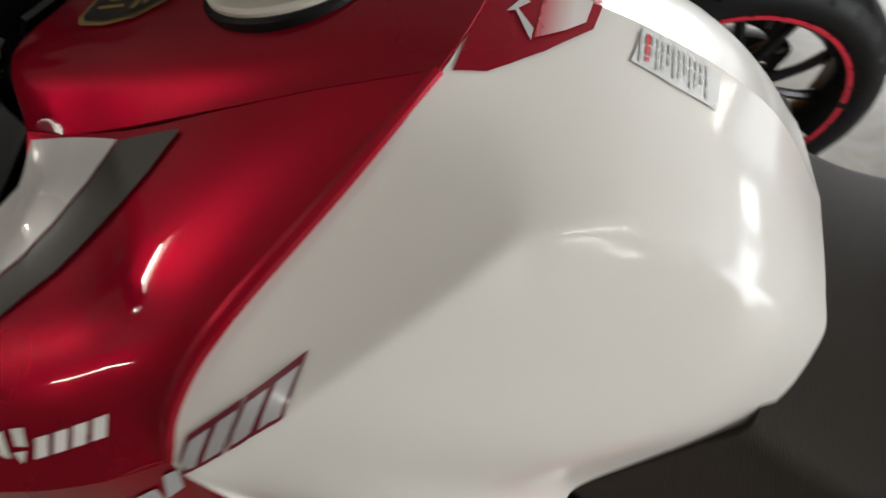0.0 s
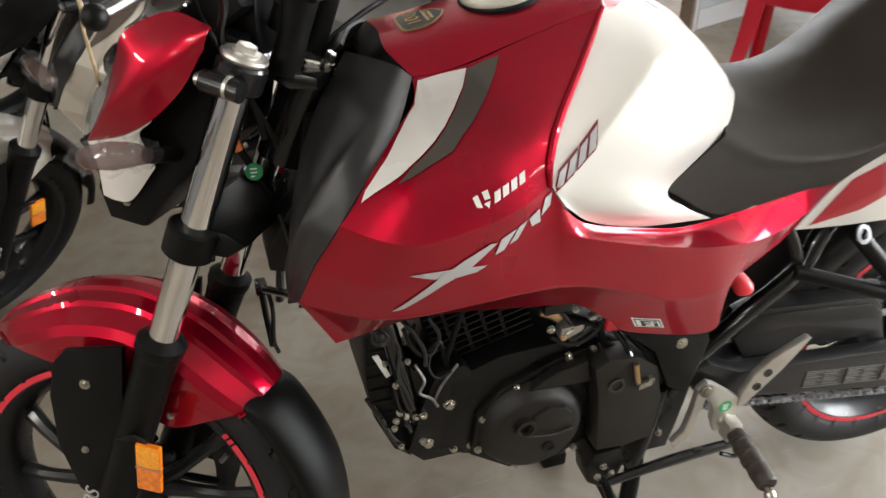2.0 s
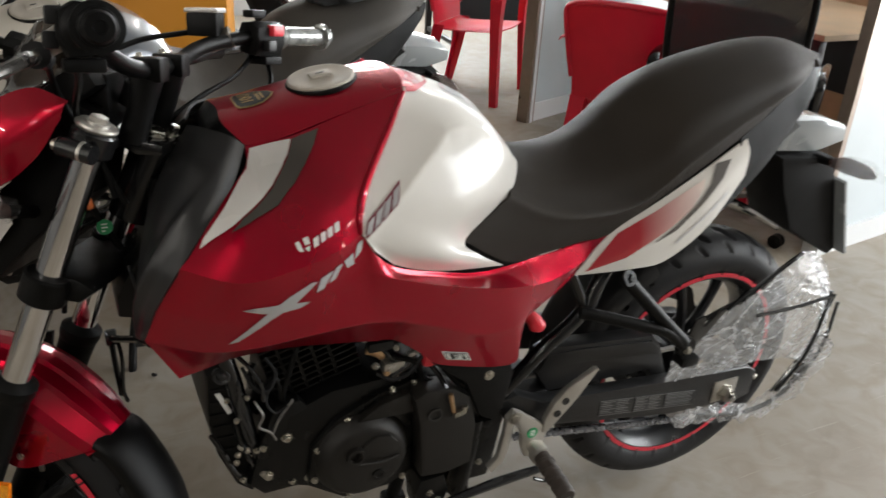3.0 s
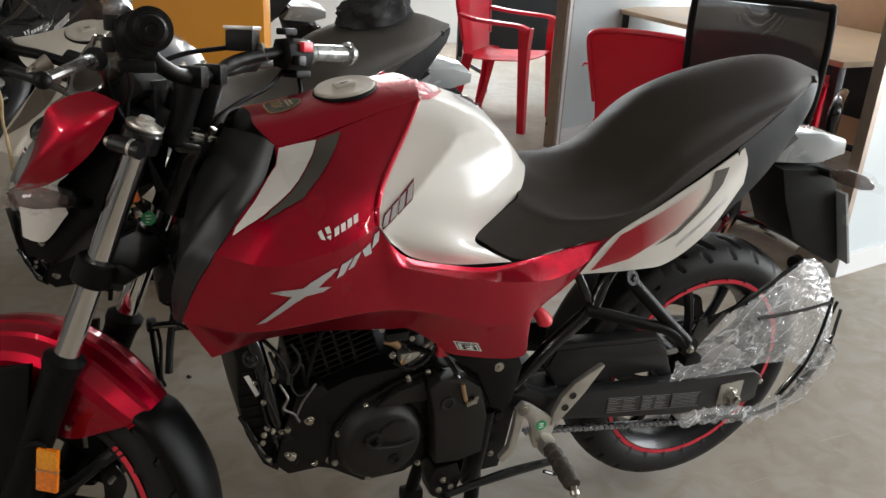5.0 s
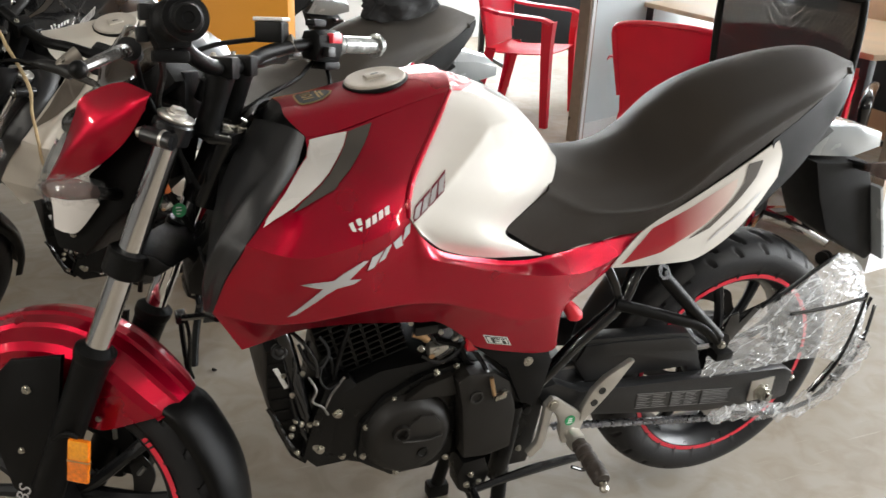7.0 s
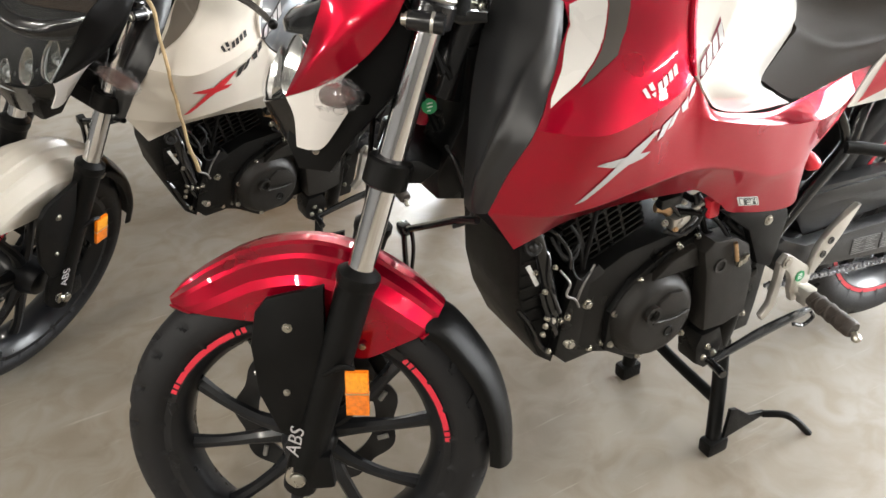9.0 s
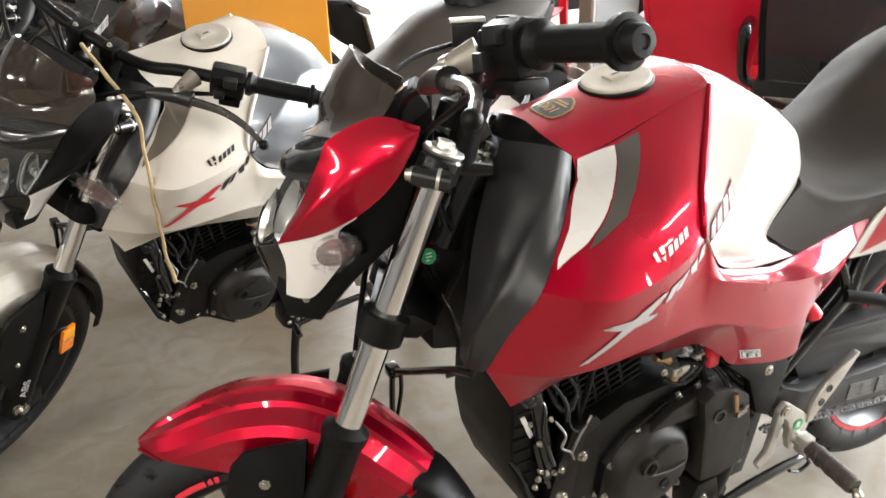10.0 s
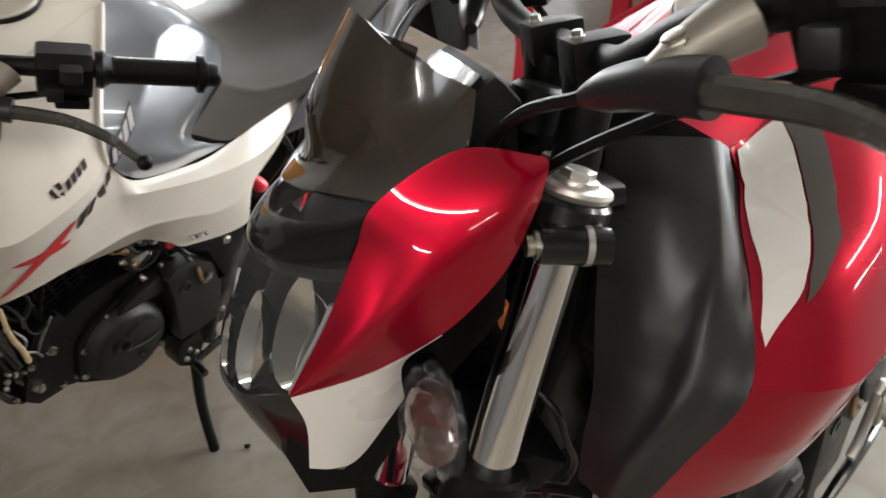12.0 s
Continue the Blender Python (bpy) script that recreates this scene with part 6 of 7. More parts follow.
        for k in (-1, 0, 1):
            bm = bmesh.new()
            put_box(bm, 0.861, 0.871, s * 0.1664 - 0.0003, s * 0.1664 + 0.0003, 0.376 + k * 0.0045, 0.378 + k * 0.0045, 0)
            part("print", bm, PAPER, dot)
        bm = bmesh.new()
        put_tube(bm, [(0.872, s * 0.16, 0.345), (0.872, s * 0.18, 0.343)], 0.013, 12)
        put_box(bm, 0.86, 0.885, min(s * 0.17, s * 0.195), max(s * 0.17, s * 0.195), 0.325, 0.36, 0.004)
        part("footrest_clevis", bm, ALLOY, plate)
        a, b = Vector((0.874, s * 0.19, 0.342)), Vector((0.868, s * 0.292, 0.334))
        d = (b - a).normalized()
        bm = bmesh.new()
        put_lathe(bm, [(0, 0.012), (0.004, 0.0145), (0.02, 0.015), (0.085, 0.0165), (0.097, 0.017), (0.102, 0.0145)], a, d, 20)
        peg = part("footrest", bm, PEG_RUBBER, bike, "worn brown-black rubber rider footrest")
        for k in range(7):
            bm = bmesh.new()
            c = a + d * (0.016 + 0.0115 * k)
            put_lathe(bm, [(-0.0025, 0.0155 + k * 0.0002), (-0.001, 0.0178), (0.001, 0.0178), (0.0025, 0.0155 + k * 0.0002)], c, (d + Vector((0, 0, 0.35 if k % 2 else -0.35))).normalized(), 16)
            part("rib", bm, PEG_RUBBER, peg)
        bm = bmesh.new()
        put_lathe(bm, [(0, 0.007), (0.006, 0.006), (0.009, 0.0085), (0.015, 0.009), (0.02, 0.005)], b + d * 0.001, (d * 0.6 + Vector((0, 0, -0.8))).normalized(), 14)
        part("feeler", bm, ZINC, peg, "zinc footrest feeler")
    # gear lever
    bm = bmesh.new()
    put_tube(bm, [(0.94, -0.15, 0.262), (0.88, -0.155, 0.268), (0.80, -0.158, 0.268), (0.73, -0.16, 0.262), (0.675, -0.162, 0.255)], [0.006, 0.009, 0.010, 0.008, 0.007], 10, 24)
    put_tube(bm, [(0.675, -0.155, 0.255), (0.668, -0.2, 0.255)], 0.008, 12)
    put_tube(bm, [(0.945, -0.15, 0.252), (0.955, -0.15, 0.235), (0.93, -0.15, 0.225), (0.90, -0.15, 0.24)], 0.004, 8, 16)
    gear = part("gear_lever", bm, BLACK_GLOSS, bike)
    bm = bmesh.new()
    put_prism(bm, [(0.655, 0.315), (0.70, 0.318), (0.712, 0.28), (0.70, 0.235), (0.672, 0.232), (0.65, 0.25), (0.645, 0.29)], -0.15, -0.10, 0.006)
    st = part("stand_switch_bracket", bm, ENGINE_BLACK, bike)
    for x, z in ((0.672, 0.285), (0.69, 0.262), (0.665, 0.262)):
        bolt(st, x, -0.15, z, 0.006)
    # side covers under the panels
    for s in (-1, 1):
        bm = bmesh.new()
        put_prism(bm, [(0.655, 0.575), (0.70, 0.568), (0.80, 0.552), (0.812, 0.52), (0.80, 0.45), (0.79, 0.42), (0.755, 0.44), (0.72, 0.52)], *((-0.158, -0.14) if s < 0 else (0.14, 0.158)), 0.006)
        blk = part("lower_side_cover", bm, BLACK_PLASTIC, bike, "black plastic lower side cover")
        bolt(blk, 0.762, s * 0.158, 0.528, 0.009, (0, s, 0), 0.004)
    bm = bmesh.new()
    put_tube(bm, [(0.832, -0.14, 0.628), (0.842, -0.15, 0.618), (0.849, -0.155, 0.606), (0.851, -0.156, 0.6)], [0.011, 0.013, 0.015, 0.008], 12, 12)
    part("reservoir_cap", bm, RED_KEY, bike, "red plastic cap under the panel")
    bm = bmesh.new()
    put_tube(bm, [(0.80, -0.02, 0.40), (0.86, -0.02, 0.52), (0.92, -0.01, 0.66)], 0.02, 14, 10)
    for k in range(9):
        put_lathe(bm, [(-0.004, 0.03), (-0.002, 0.034), (0.002, 0.034), (0.004, 0.03)], (0.825 + 0.0085 * k, -0.02, 0.46 + 0.017 * k), (0.45, 0, 0.9), 16)
    part("shock_absorber", bm, BLACK_GLOSS, bike)
    bm = bmesh.new()
    put_tube(bm, [(0.77, -0.11, 0.40), (0.76, -0.11, 0.30), (0.755, -0.10, 0.22)], 0.02, 12, 10)
    put_tube(bm, [(0.77, 0.11, 0.40), (0.76, 0.11, 0.30), (0.755, 0.10, 0.22)], 0.02, 12, 10)
    put_tube(bm, [(0.755, -0.12, 0.23), (0.755, 0.12, 0.23)], 0.016, 12)
    part("frame_rear_plate", bm, ENGINE_BLACK, bike)
    for s in (-1, 1):
        bm = bmesh.new()
        put_prism(bm, [(0.745, 0.49), (0.84, 0.485), (0.835, 0.40), (0.822, 0.30), (0.812, 0.25), (0.775, 0.25), (0.752, 0.33)], *((-0.115, -0.1) if s < 0 else (0.1, 0.115)), 0.004)
        pv = part("pivot_plate", bm, ENGINE_BLACK, bike, "black frame plate at the swing arm pivot")
        bolt(pv, 0.795, s * 0.115, 0.385, 0.012, (0, s, 0), 0.008, DISC_DARK)
        bolt(pv, 0.79, s * 0.115, 0.29, 0.006, (0, s, 0), 0.006)
    # rear inner fender
    bm = bmesh.new()
    grid = []
    for y in (-0.075, -0.07, -0.03, 0.03, 0.07, 0.075):
        dr = -0.03 if abs(y) > 0.072 else 0.0 if abs(y) > 0.05 else 0.012
        grid.append([(REAR_AXLE[0] + (0.335 + dr) * math.cos(radians(a)), y, REAR_AXLE[2] + (0.335 + dr) * math.sin(radians(a))) for a in (120, 140, 160, 178)])
    bm.free()
    shell("rear_inner_fender", loft(grid, 16, 20), 0.003, DARK_PLASTIC, bike, (-1, 0, 0.5), "", 60)


def centre_stand(bike, feet_l, feet_r, down=True):
    bm = bmesh.new()
    put_tube(bm, [(0.765, -0.10, 0.235), (0.75, -0.125, 0.15), (feet_l[0], feet_l[1], feet_l[2] + 0.02)], [0.016, 0.015, 0.015], 12, 12)
    put_tube(bm, [(0.765, 0.10, 0.235), (0.75, 0.105, 0.15), (feet_r[0], feet_r[1], feet_r[2] + 0.02)], [0.016, 0.015, 0.015], 12, 12)
    put_tube(bm, [(0.74, -0.135, 0.105), (0.742, 0.0, 0.115), (0.745, 0.108, 0.13)], 0.012, 12, 10)
    for f in (feet_l, feet_r):
        put_box(bm, f[0] - 0.022, f[0] + 0.028, f[1] - 0.016, f[1] + 0.016, f[2], f[2] + 0.035, 0.006)
    st = part("centre_stand", bm, BLACK_PLASTIC, bike, "black tubular centre stand")
    bm = bmesh.new()
    put_prism(bm, [(0.735, 0.115), (0.752, 0.11), (0.79, 0.075), (0.835, 0.062), (0.835, 0.052), (0.77, 0.045), (0.728, 0.04)], -0.178, -0.17, 0.002)
    put_tube(bm, [(0.83, -0.176, 0.056), (0.862, -0.2, 0.058), (0.88, -0.218, 0.048), (0.907, -0.235, 0.012)], 0.0075, 10, 16)
    part("stand_lever", bm, BLACK_PLASTIC, st)


def saree_guard(bike):
    """A wire leg guard beside the rear wheel, still in its film."""
    outline = [(1.19, -0.15, 0.50), (1.24, -0.16, 0.545), (1.32, -0.165, 0.58), (1.45, -0.15, 0.635), (1.51, -0.13, 0.625), (1.555, -0.135, 0.58), (1.575, -0.15, 0.53), (1.56, -0.175, 0.42), (1.50, -0.185, 0.32), (1.40, -0.18, 0.285), (1.27, -0.165, 0.30)]
    bm = bmesh.new()
    put_tube(bm, outline, 0.005, 8, 80)
    guard = part("leg_guard", bm, BLACK_GLOSS, bike, "black wire leg guard")
    wires = ([(1.455, -0.187, 0.33), (1.53, -0.184, 0.43), (1.595, -0.16, 0.53)], [(1.525, -0.19, 0.345), (1.58, -0.182, 0.42), (1.61, -0.163, 0.51)], [(1.49, -0.187, 0.375), (1.515, -0.19, 0.362), (1.54, -0.189, 0.362)],
             [(1.52, -0.186, 0.415), (1.545, -0.188, 0.4), (1.572, -0.185, 0.405)], [(1.55, -0.18, 0.46), (1.575, -0.181, 0.445), (1.597, -0.175, 0.455)], [(1.32, -0.166, 0.575), (1.335, -0.178, 0.5), (1.33, -0.176, 0.42)],
             [(1.528, -0.196, 0.572), (1.512, -0.206, 0.5), (1.487, -0.21, 0.42), (1.446, -0.204, 0.345)], [(1.33, -0.196, 0.553), (1.43, -0.201, 0.556), (1.526, -0.2, 0.562)])
    for w in wires:
        bm = bmesh.new()
        put_tube(bm, list(w), 0.0038, 8, 24)
        part("wire", bm, BLACK_GLOSS, guard)
    bm = bmesh.new()
    put_prism(bm, [(1.16, 0.50), (1.19, 0.505), (1.25, 0.575), (1.235, 0.58), (1.205, 0.55), (1.2, 0.575), (1.18, 0.57)], -0.19, -0.185, 0.001)
    put_tube(bm, [(1.255, -0.187, 0.575), (1.30, -0.187, 0.612)], 0.004, 6)
    part("guard_bracket", bm, BLACK_GLOSS, guard)
    # film: two crumpled sheets over the wires
    top = [(1.18, -0.155, 0.505), (1.25, -0.168, 0.553), (1.34, -0.172, 0.592), (1.45, -0.158, 0.643), (1.515, -0.14, 0.635), (1.565, -0.145, 0.588), (1.585, -0.155, 0.53)]
    mid = [(1.17, -0.162, 0.455), (1.27, -0.178, 0.49), (1.36, -0.19, 0.5), (1.45, -0.19, 0.52), (1.52, -0.186, 0.52), (1.555, -0.182, 0.51), (1.575, -0.172, 0.49)]
    low = [(1.162, -0.165, 0.415), (1.23, -0.178, 0.421), (1.32, -0.19, 0.432), (1.42, -0.194, 0.43), (1.49, -0.193, 0.41), (1.56, -0.188, 0.37), (1.575, -0.18, 0.37)]
    rng = np.random.RandomState(4)
    for rows, nu, nv in (([top, mid, low], 90, 150),):
        g = loft(rows, nu, nv)
        for i in range(nu):
            for j in range(nv):
                p = Vector(g[i, j])
                d = 0.005 * noise.noise(p * 20) + 0.004 * (1 - abs(noise.noise(Vector((p.x * 30 + p.z * 75, p.z * 10 - p.x * 16, 3.0))))) ** 9 + 0.0025 * (1 - abs(noise.noise(Vector((p.x * 90 - p.z * 40, p.z * 22 + p.x * 14, 7.0))))) ** 8
                g[i, j, 1] -= d
        shell("film", g, 0.0006, WRAP, guard, (0, -1, 0), "crumpled clear packing film", 80)
    rope = [(1.22, -0.165, 0.30), (1.30, -0.172, 0.305), (1.40, -0.186, 0.292), (1.48, -0.192, 0.318), (1.54, -0.19, 0.37), (1.585, -0.185, 0.43)]
    bm = bmesh.new()
    put_tube(bm, rope, [0.012, 0.016, 0.017, 0.019, 0.022, 0.02], 12, 90)
    for v in bm.verts:
        v.co += Vector((0.7, 1, 1)) * 0.009 * noise.noise(v.co * 55)
    part("film", bm, WRAP, guard)


def motorcycle(m, pal, steer, feet, label, guard=False, stand=True):
    bike = new("motorcycle")
    bike.empty_display_size = 0.2
    tagged(bike, label, "motorcycle", "motorcycles in the showroom")
    turn = Matrix.Translation(AXIS_FOOT) @ Matrix.Rotation(radians(steer), 4, AXIS) @ Matrix.Translation(-AXIS_FOOT)
    made = bodywork(bike, pal)
    graphics(bike, made, pal)
    seat_and_tail(bike, pal)
    front_end(bike, turn, pal)
    engine(bike)
    rear_end(bike, pal)
    if stand:
        centre_stand(bike, *feet)
    if guard:
        saree_guard(bike)
    bike.matrix_world = m
    return bike


FADE = material("red_to_white_print", (0.4, 0.006, 0.016), 0.3, 0.2, 1.0, 0.05, 4)
fn, fk = FADE.node_tree.nodes, FADE.node_tree.links
fco, fse, fra = fn.new("ShaderNodeTexCoord"), fn.new("ShaderNodeSeparateXYZ"), fn.new("ShaderNodeValToRGB")
fma = fn.new("ShaderNodeMapRange")
fma.inputs["From Min"].default_value, fma.inputs["From Max"].default_value = 1.03, 1.17
fk.new(fco.outputs["Object"], fse.inputs["Vector"])
fk.new(fse.outputs["X"], fma.inputs["Value"])
fk.new(fma.outputs["Result"], fra.inputs["Fac"])
fra.color_ramp.elements[0].color, fra.color_ramp.elements[1].color = (0.36, 0.004, 0.014, 1), (0.74, 0.66, 0.6, 1)
fk.new(fra.outputs["Color"], fn["Principled BSDF"].inputs["Base Color"])

RED_PAL = dict(main=RED, main_label="glossy candy red bodywork", cowl=WHITE, cowl_label="pearl white tank cowl", tail_label="pearl white tail panel with red print", patch=WHITE_DECAL, patch_label="white printed patch", stripe=GREY_DECAL, mark=WHITE_DECAL,
               cross=SILVER_DECAL, cross_label="silver printed cross stroke", letters=SILVER_DECAL, inset=RED, fade=FADE, seat=SEAT_VINYL, seat_label="black vinyl stepped seat", head=RED, head_label="glossy candy red headlight cowl", chin=WHITE_DECAL, chin_label="white headlight chin panel",
               fender=RED, fender_label="glossy candy red front fender", front_tape=[(105, 149), (-2, 40)], right_grip=FILM_GRIP, fork_text="ABS")
WHITE_PAL = dict(RED_PAL, main=DUSTY_WHITE, main_label="dusty cream-white bodywork", cowl=SILVER_PAINT, cowl_label="dark silver tank cowl", patch=TAUPE_DECAL, patch_label="taupe grey printed patch", stripe=DUSTY_WHITE, mark=BLACK_DECAL, cross=RED_DECAL, cross_label="red printed cross stroke", letters=BLACK_DECAL, inset=None,
                 seat=DUSTY_VINYL, seat_label="dusty dark vinyl stepped seat", front_tape=[(60, 110)], head=BLACK_PLASTIC, head_label="black headlight cowl", fender=DUSTY_WHITE, fender_label="dusty cream-white front fender", tail_label="dark silver tail panel", right_grip=BLACK_PLASTIC)
BLACK_PAL = dict(WHITE_PAL, main=BLACK_PAINT, main_label="glossy black bodywork", cowl=BLACK_PAINT, cowl_label="glossy black tank cowl", patch=BLACK_PAINT, patch_label="black printed patch", stripe=GREY_DECAL, mark=PAPER, cross=BLACK_PAINT, cross_label="black printed cross stroke", letters=PAPER, fender=BLACK_PAINT, fender_label="black front fender", seat=SEAT_VINYL, seat_label="black vinyl stepped seat", chin=BLACK_PLASTIC, chin_label="black headlight chin panel", tail_label="glossy black tail panel")

motorcycle(pose(0, 0.025, 0, 2.9), RED_PAL, -31, ((0.712, -0.166, 0.008), (0.72, 0.109, -0.0055)), "candy red and pearl white motorcycle parked on its centre stand", True)
LEANING = Matrix(((0.9846, -0.162, 0.0663, -0.4107), (0.1741, 0.945, -0.2768, 1.0229), (-0.0178, 0.2841, 0.9586, 0.0097), (0, 0, 0, 1)))
white = motorcycle(LEANING, WHITE_PAL, 28, None, "dusty cream-white motorcycle leaning on its side stand", False, False)
black = motorcycle(pose(-0.5, 2.33, 0.01, 14, 1, 8), BLACK_PAL, 28, None, "glossy black motorcycle leaning on its side stand", False, False)
for b in (white, black):
    bm = bmesh.new()
    put_tube(bm, [(0.70, -0.13, 0.25), (0.665, -0.19, 0.15), (0.64, -0.262, 0.06)], [0.012, 0.011, 0.011], 12, 12)
    put_box(bm, 0.61, 0.665, -0.29, -0.25, 0.04, 0.055, 0.005)
    put_tube(bm, [(0.655, -0.25, 0.07), (0.68, -0.285, 0.065), (0.69, -0.30, 0.085), (0.68, -0.305, 0.1)], 0.005, 8, 12)
    part("side_stand", bm, BLACK_PLASTIC, b, "black side stand, folded out")

# ---- the showroom ----
FLOOR_MAT = material("polished_concrete", (0.26, 0.243, 0.216), 0.5, 0, 0, 0.2, 1.3, 0.12, 60, stain=0.1)
fl_n, fl_l = FLOOR_MAT.node_tree.nodes, FLOOR_MAT.node_tree.links
fl_b = fl_n["Principled BSDF"]
fl_ramp = [x for x in fl_n if x.type == "VALTORGB"][0]
fl_ramp.color_ramp.elements[0].color = (0.215, 0.18, 0.136, 1)
fl_ramp.color_ramp.elements[1].color = (0.31, 0.285, 0.248, 1)
fl_co, fl_mu, fl_scr, fl_mix = fl_n.new("ShaderNodeTexCoord"), fl_n.new("ShaderNodeTexNoise"), fl_n.new("ShaderNodeTexNoise"), fl_n.new("ShaderNodeMix")
fl_mix.data_type, fl_mix.blend_type = "RGBA", "MULTIPLY"
fl_mu.inputs["Scale"].default_value, fl_mu.inputs["Detail"].default_value, fl_mu.inputs["Distortion"].default_value = 9, 8, 1.2
fl_map, fl_r2, fl_r3, fl_mix2 = fl_n.new("ShaderNodeMapping"), fl_n.new("ShaderNodeValToRGB"), fl_n.new("ShaderNodeValToRGB"), fl_n.new("ShaderNodeMix")
fl_mix2.data_type, fl_mix2.blend_type = "RGBA", "ADD"
fl_map.inputs["Scale"].default_value, fl_map.inputs["Rotation"].default_value = (3, 60, 1), (0, 0, 0.7)
fl_scr.inputs["Scale"].default_value, fl_scr.inputs["Detail"].default_value = 1.5, 3
fl_r2.color_ramp.elements[0].position, fl_r2.color_ramp.elements[1].position = 0.35, 0.62
fl_r2.color_ramp.elements[0].color, fl_r2.color_ramp.elements[1].color = (0.81, 0.765, 0.7, 1), (1, 1, 1, 1)
fl_r3.color_ramp.elements[0].position, fl_r3.color_ramp.elements[1].position = 0.66, 0.78
fl_r3.color_ramp.elements[0].color, fl_r3.color_ramp.elements[1].color = (0, 0, 0, 1), (0.1, 0.1, 0.095, 1)
fl_l.new(fl_co.outputs["Object"], fl_mu.inputs["Vector"])
fl_l.new(fl_co.outputs["Object"], fl_map.inputs["Vector"])
fl_l.new(fl_map.outputs["Vector"], fl_scr.inputs["Vector"])
fl_l.new(fl_mu.outputs["Fac"], fl_r2.inputs["Fac"])
fl_l.new(fl_scr.outputs["Fac"], fl_r3.inputs["Fac"])
fl_mix.inputs["Factor"].default_value = fl_mix2.inputs["Factor"].default_value = 1
fl_l.new(fl_ramp.outputs["Color"], fl_mix.inputs["A"])
fl_l.new(fl_r2.outputs["Color"], fl_mix.inputs["B"])
fl_l.new(fl_mix.outputs["Result"], fl_mix2.inputs["A"])
fl_l.new(fl_r3.outputs["Color"], fl_mix2.inputs["B"])
fl_l.new(fl_mix2.outputs["Result"], fl_b.inputs["Base Color"])

WALL_MAT = material("grey_wall_paint", (0.1, 0.095, 0.088), 0.65, 0, 0, 0.06, 2, 0.1, 300)
CEIL_MAT = material("off_white_ceiling", (0.3, 0.29, 0.275), 0.7, 0, 0, 0.05, 2)
LIGHT_WALL = material("white_wall_paint", (0.6, 0.61, 0.61), 0.6, 0, 0, 0.04, 3, 0.1, 300)
PARTITION = material("pale_blue_grey_panel", (0.47, 0.52, 0.54), 0.35, 0, 0.1, 0.04, 3)
ALU = material("brown_aluminium_profile", (0.30, 0.24, 0.2), 0.35, 0.6, 0, 0.1, 20)
CHAIR_RED = material("red_polypropylene", (0.60, 0.004, 0.028), 0.34, 0, 0, 0.1, 6, 0.1, 300)
ORANGE = material("orange_laminate", (0.72, 0.30, 0.03), 0.4, 0, 0, 0.05, 3, 0.05, 200)
WOOD = material("light_wood_laminate", (0.58, 0.43, 0.29), 0.4, 0, 0, 0.12, 6, 0.05, 200)
BROWN = material("brown_wood_veneer", (0.5, 0.27, 0.14), 0.4, 0, 0, 0.15, 4, 0.05, 200)
FRAME_STEEL = material("black_powder_coated_steel", (0.02, 0.02, 0.022), 0.45, 0.2, 0, 0.1, 20)
TWINE = material("jute_twine", (0.42, 0.31, 0.17), 0.8, 0, 0, 0.2, 60, 0.6, 400)
CLOTH = material("black_cloth", (0.012, 0.012, 0.013), 0.8, 0, 0, 0.2, 20, 0.6, 500)
GLOW = bpy.data.materials.new("tube_glow")
GLOW.use_nodes = True
GLOW.node_tree.nodes["Principled BSDF"].inputs["Emission Color"].default_value = (1.0, 0.97, 0.9, 1)
GLOW.node_tree.nodes["Principled BSDF"].inputs["Emission Strength"].default_value = 22
NET = bpy.data.materials.new("black_chair_mesh")
NET.use_nodes = True
nn, nk = NET.node_tree.nodes, NET.node_tree.links
nb = nn["Principled BSDF"]
nb.inputs["Base Color"].default_value, nb.inputs["Roughness"].default_value = (0.012, 0.013, 0.016, 1), 0.5
nco, nmap, nwav = nn.new("ShaderNodeTexCoord"), nn.new("ShaderNodeMapping"), nn.new("ShaderNodeTexChecker")
nwav.inputs["Scale"].default_value = 300
nwav.inputs["Color1"].default_value, nwav.inputs["Color2"].default_value = (1, 1, 1, 1), (0.5, 0.5, 0.5, 1)
nk.new(nco.outputs["Object"], nwav.inputs["Vector"])
nk.new(nwav.outputs["Color"], nb.inputs["Alpha"])


def slab(name, x0, x1, y0, y1, z0, z1, mat, label, m=None):
    bm = bmesh.new()
    put_box(bm, x0, x1, y0, y1, z0, z1, 0, m)
    return tagged(part(name, bm, mat, None), label, name.split("_")[0], "", "structure")


bm = bmesh.new()
bmesh.ops.create_grid(bm, x_segments=2, y_segments=2, size=1, matrix=Matrix.Translation((1.0, 1.0, 0)) @ Matrix.Diagonal((5.1, 5.1, 1, 1)))
tagged(part("floor", bm, FLOOR_MAT, None), "worn polished grey concrete floor", "floor", "", "structure")
slab("ceiling", -4.1, 6.1, -4.1, 6.1, 3.0, 3.1, CEIL_MAT, "plain off-white ceiling")
slab("wall_west", -4.1, -4.0, -4.1, 6.1, 0, 3.0, WALL_MAT, "plain grey painted wall")
slab("wall_south", -4.0, 6.0, -4.1, -4.0, 0, 3.0, WALL_MAT, "plain grey painted wall")
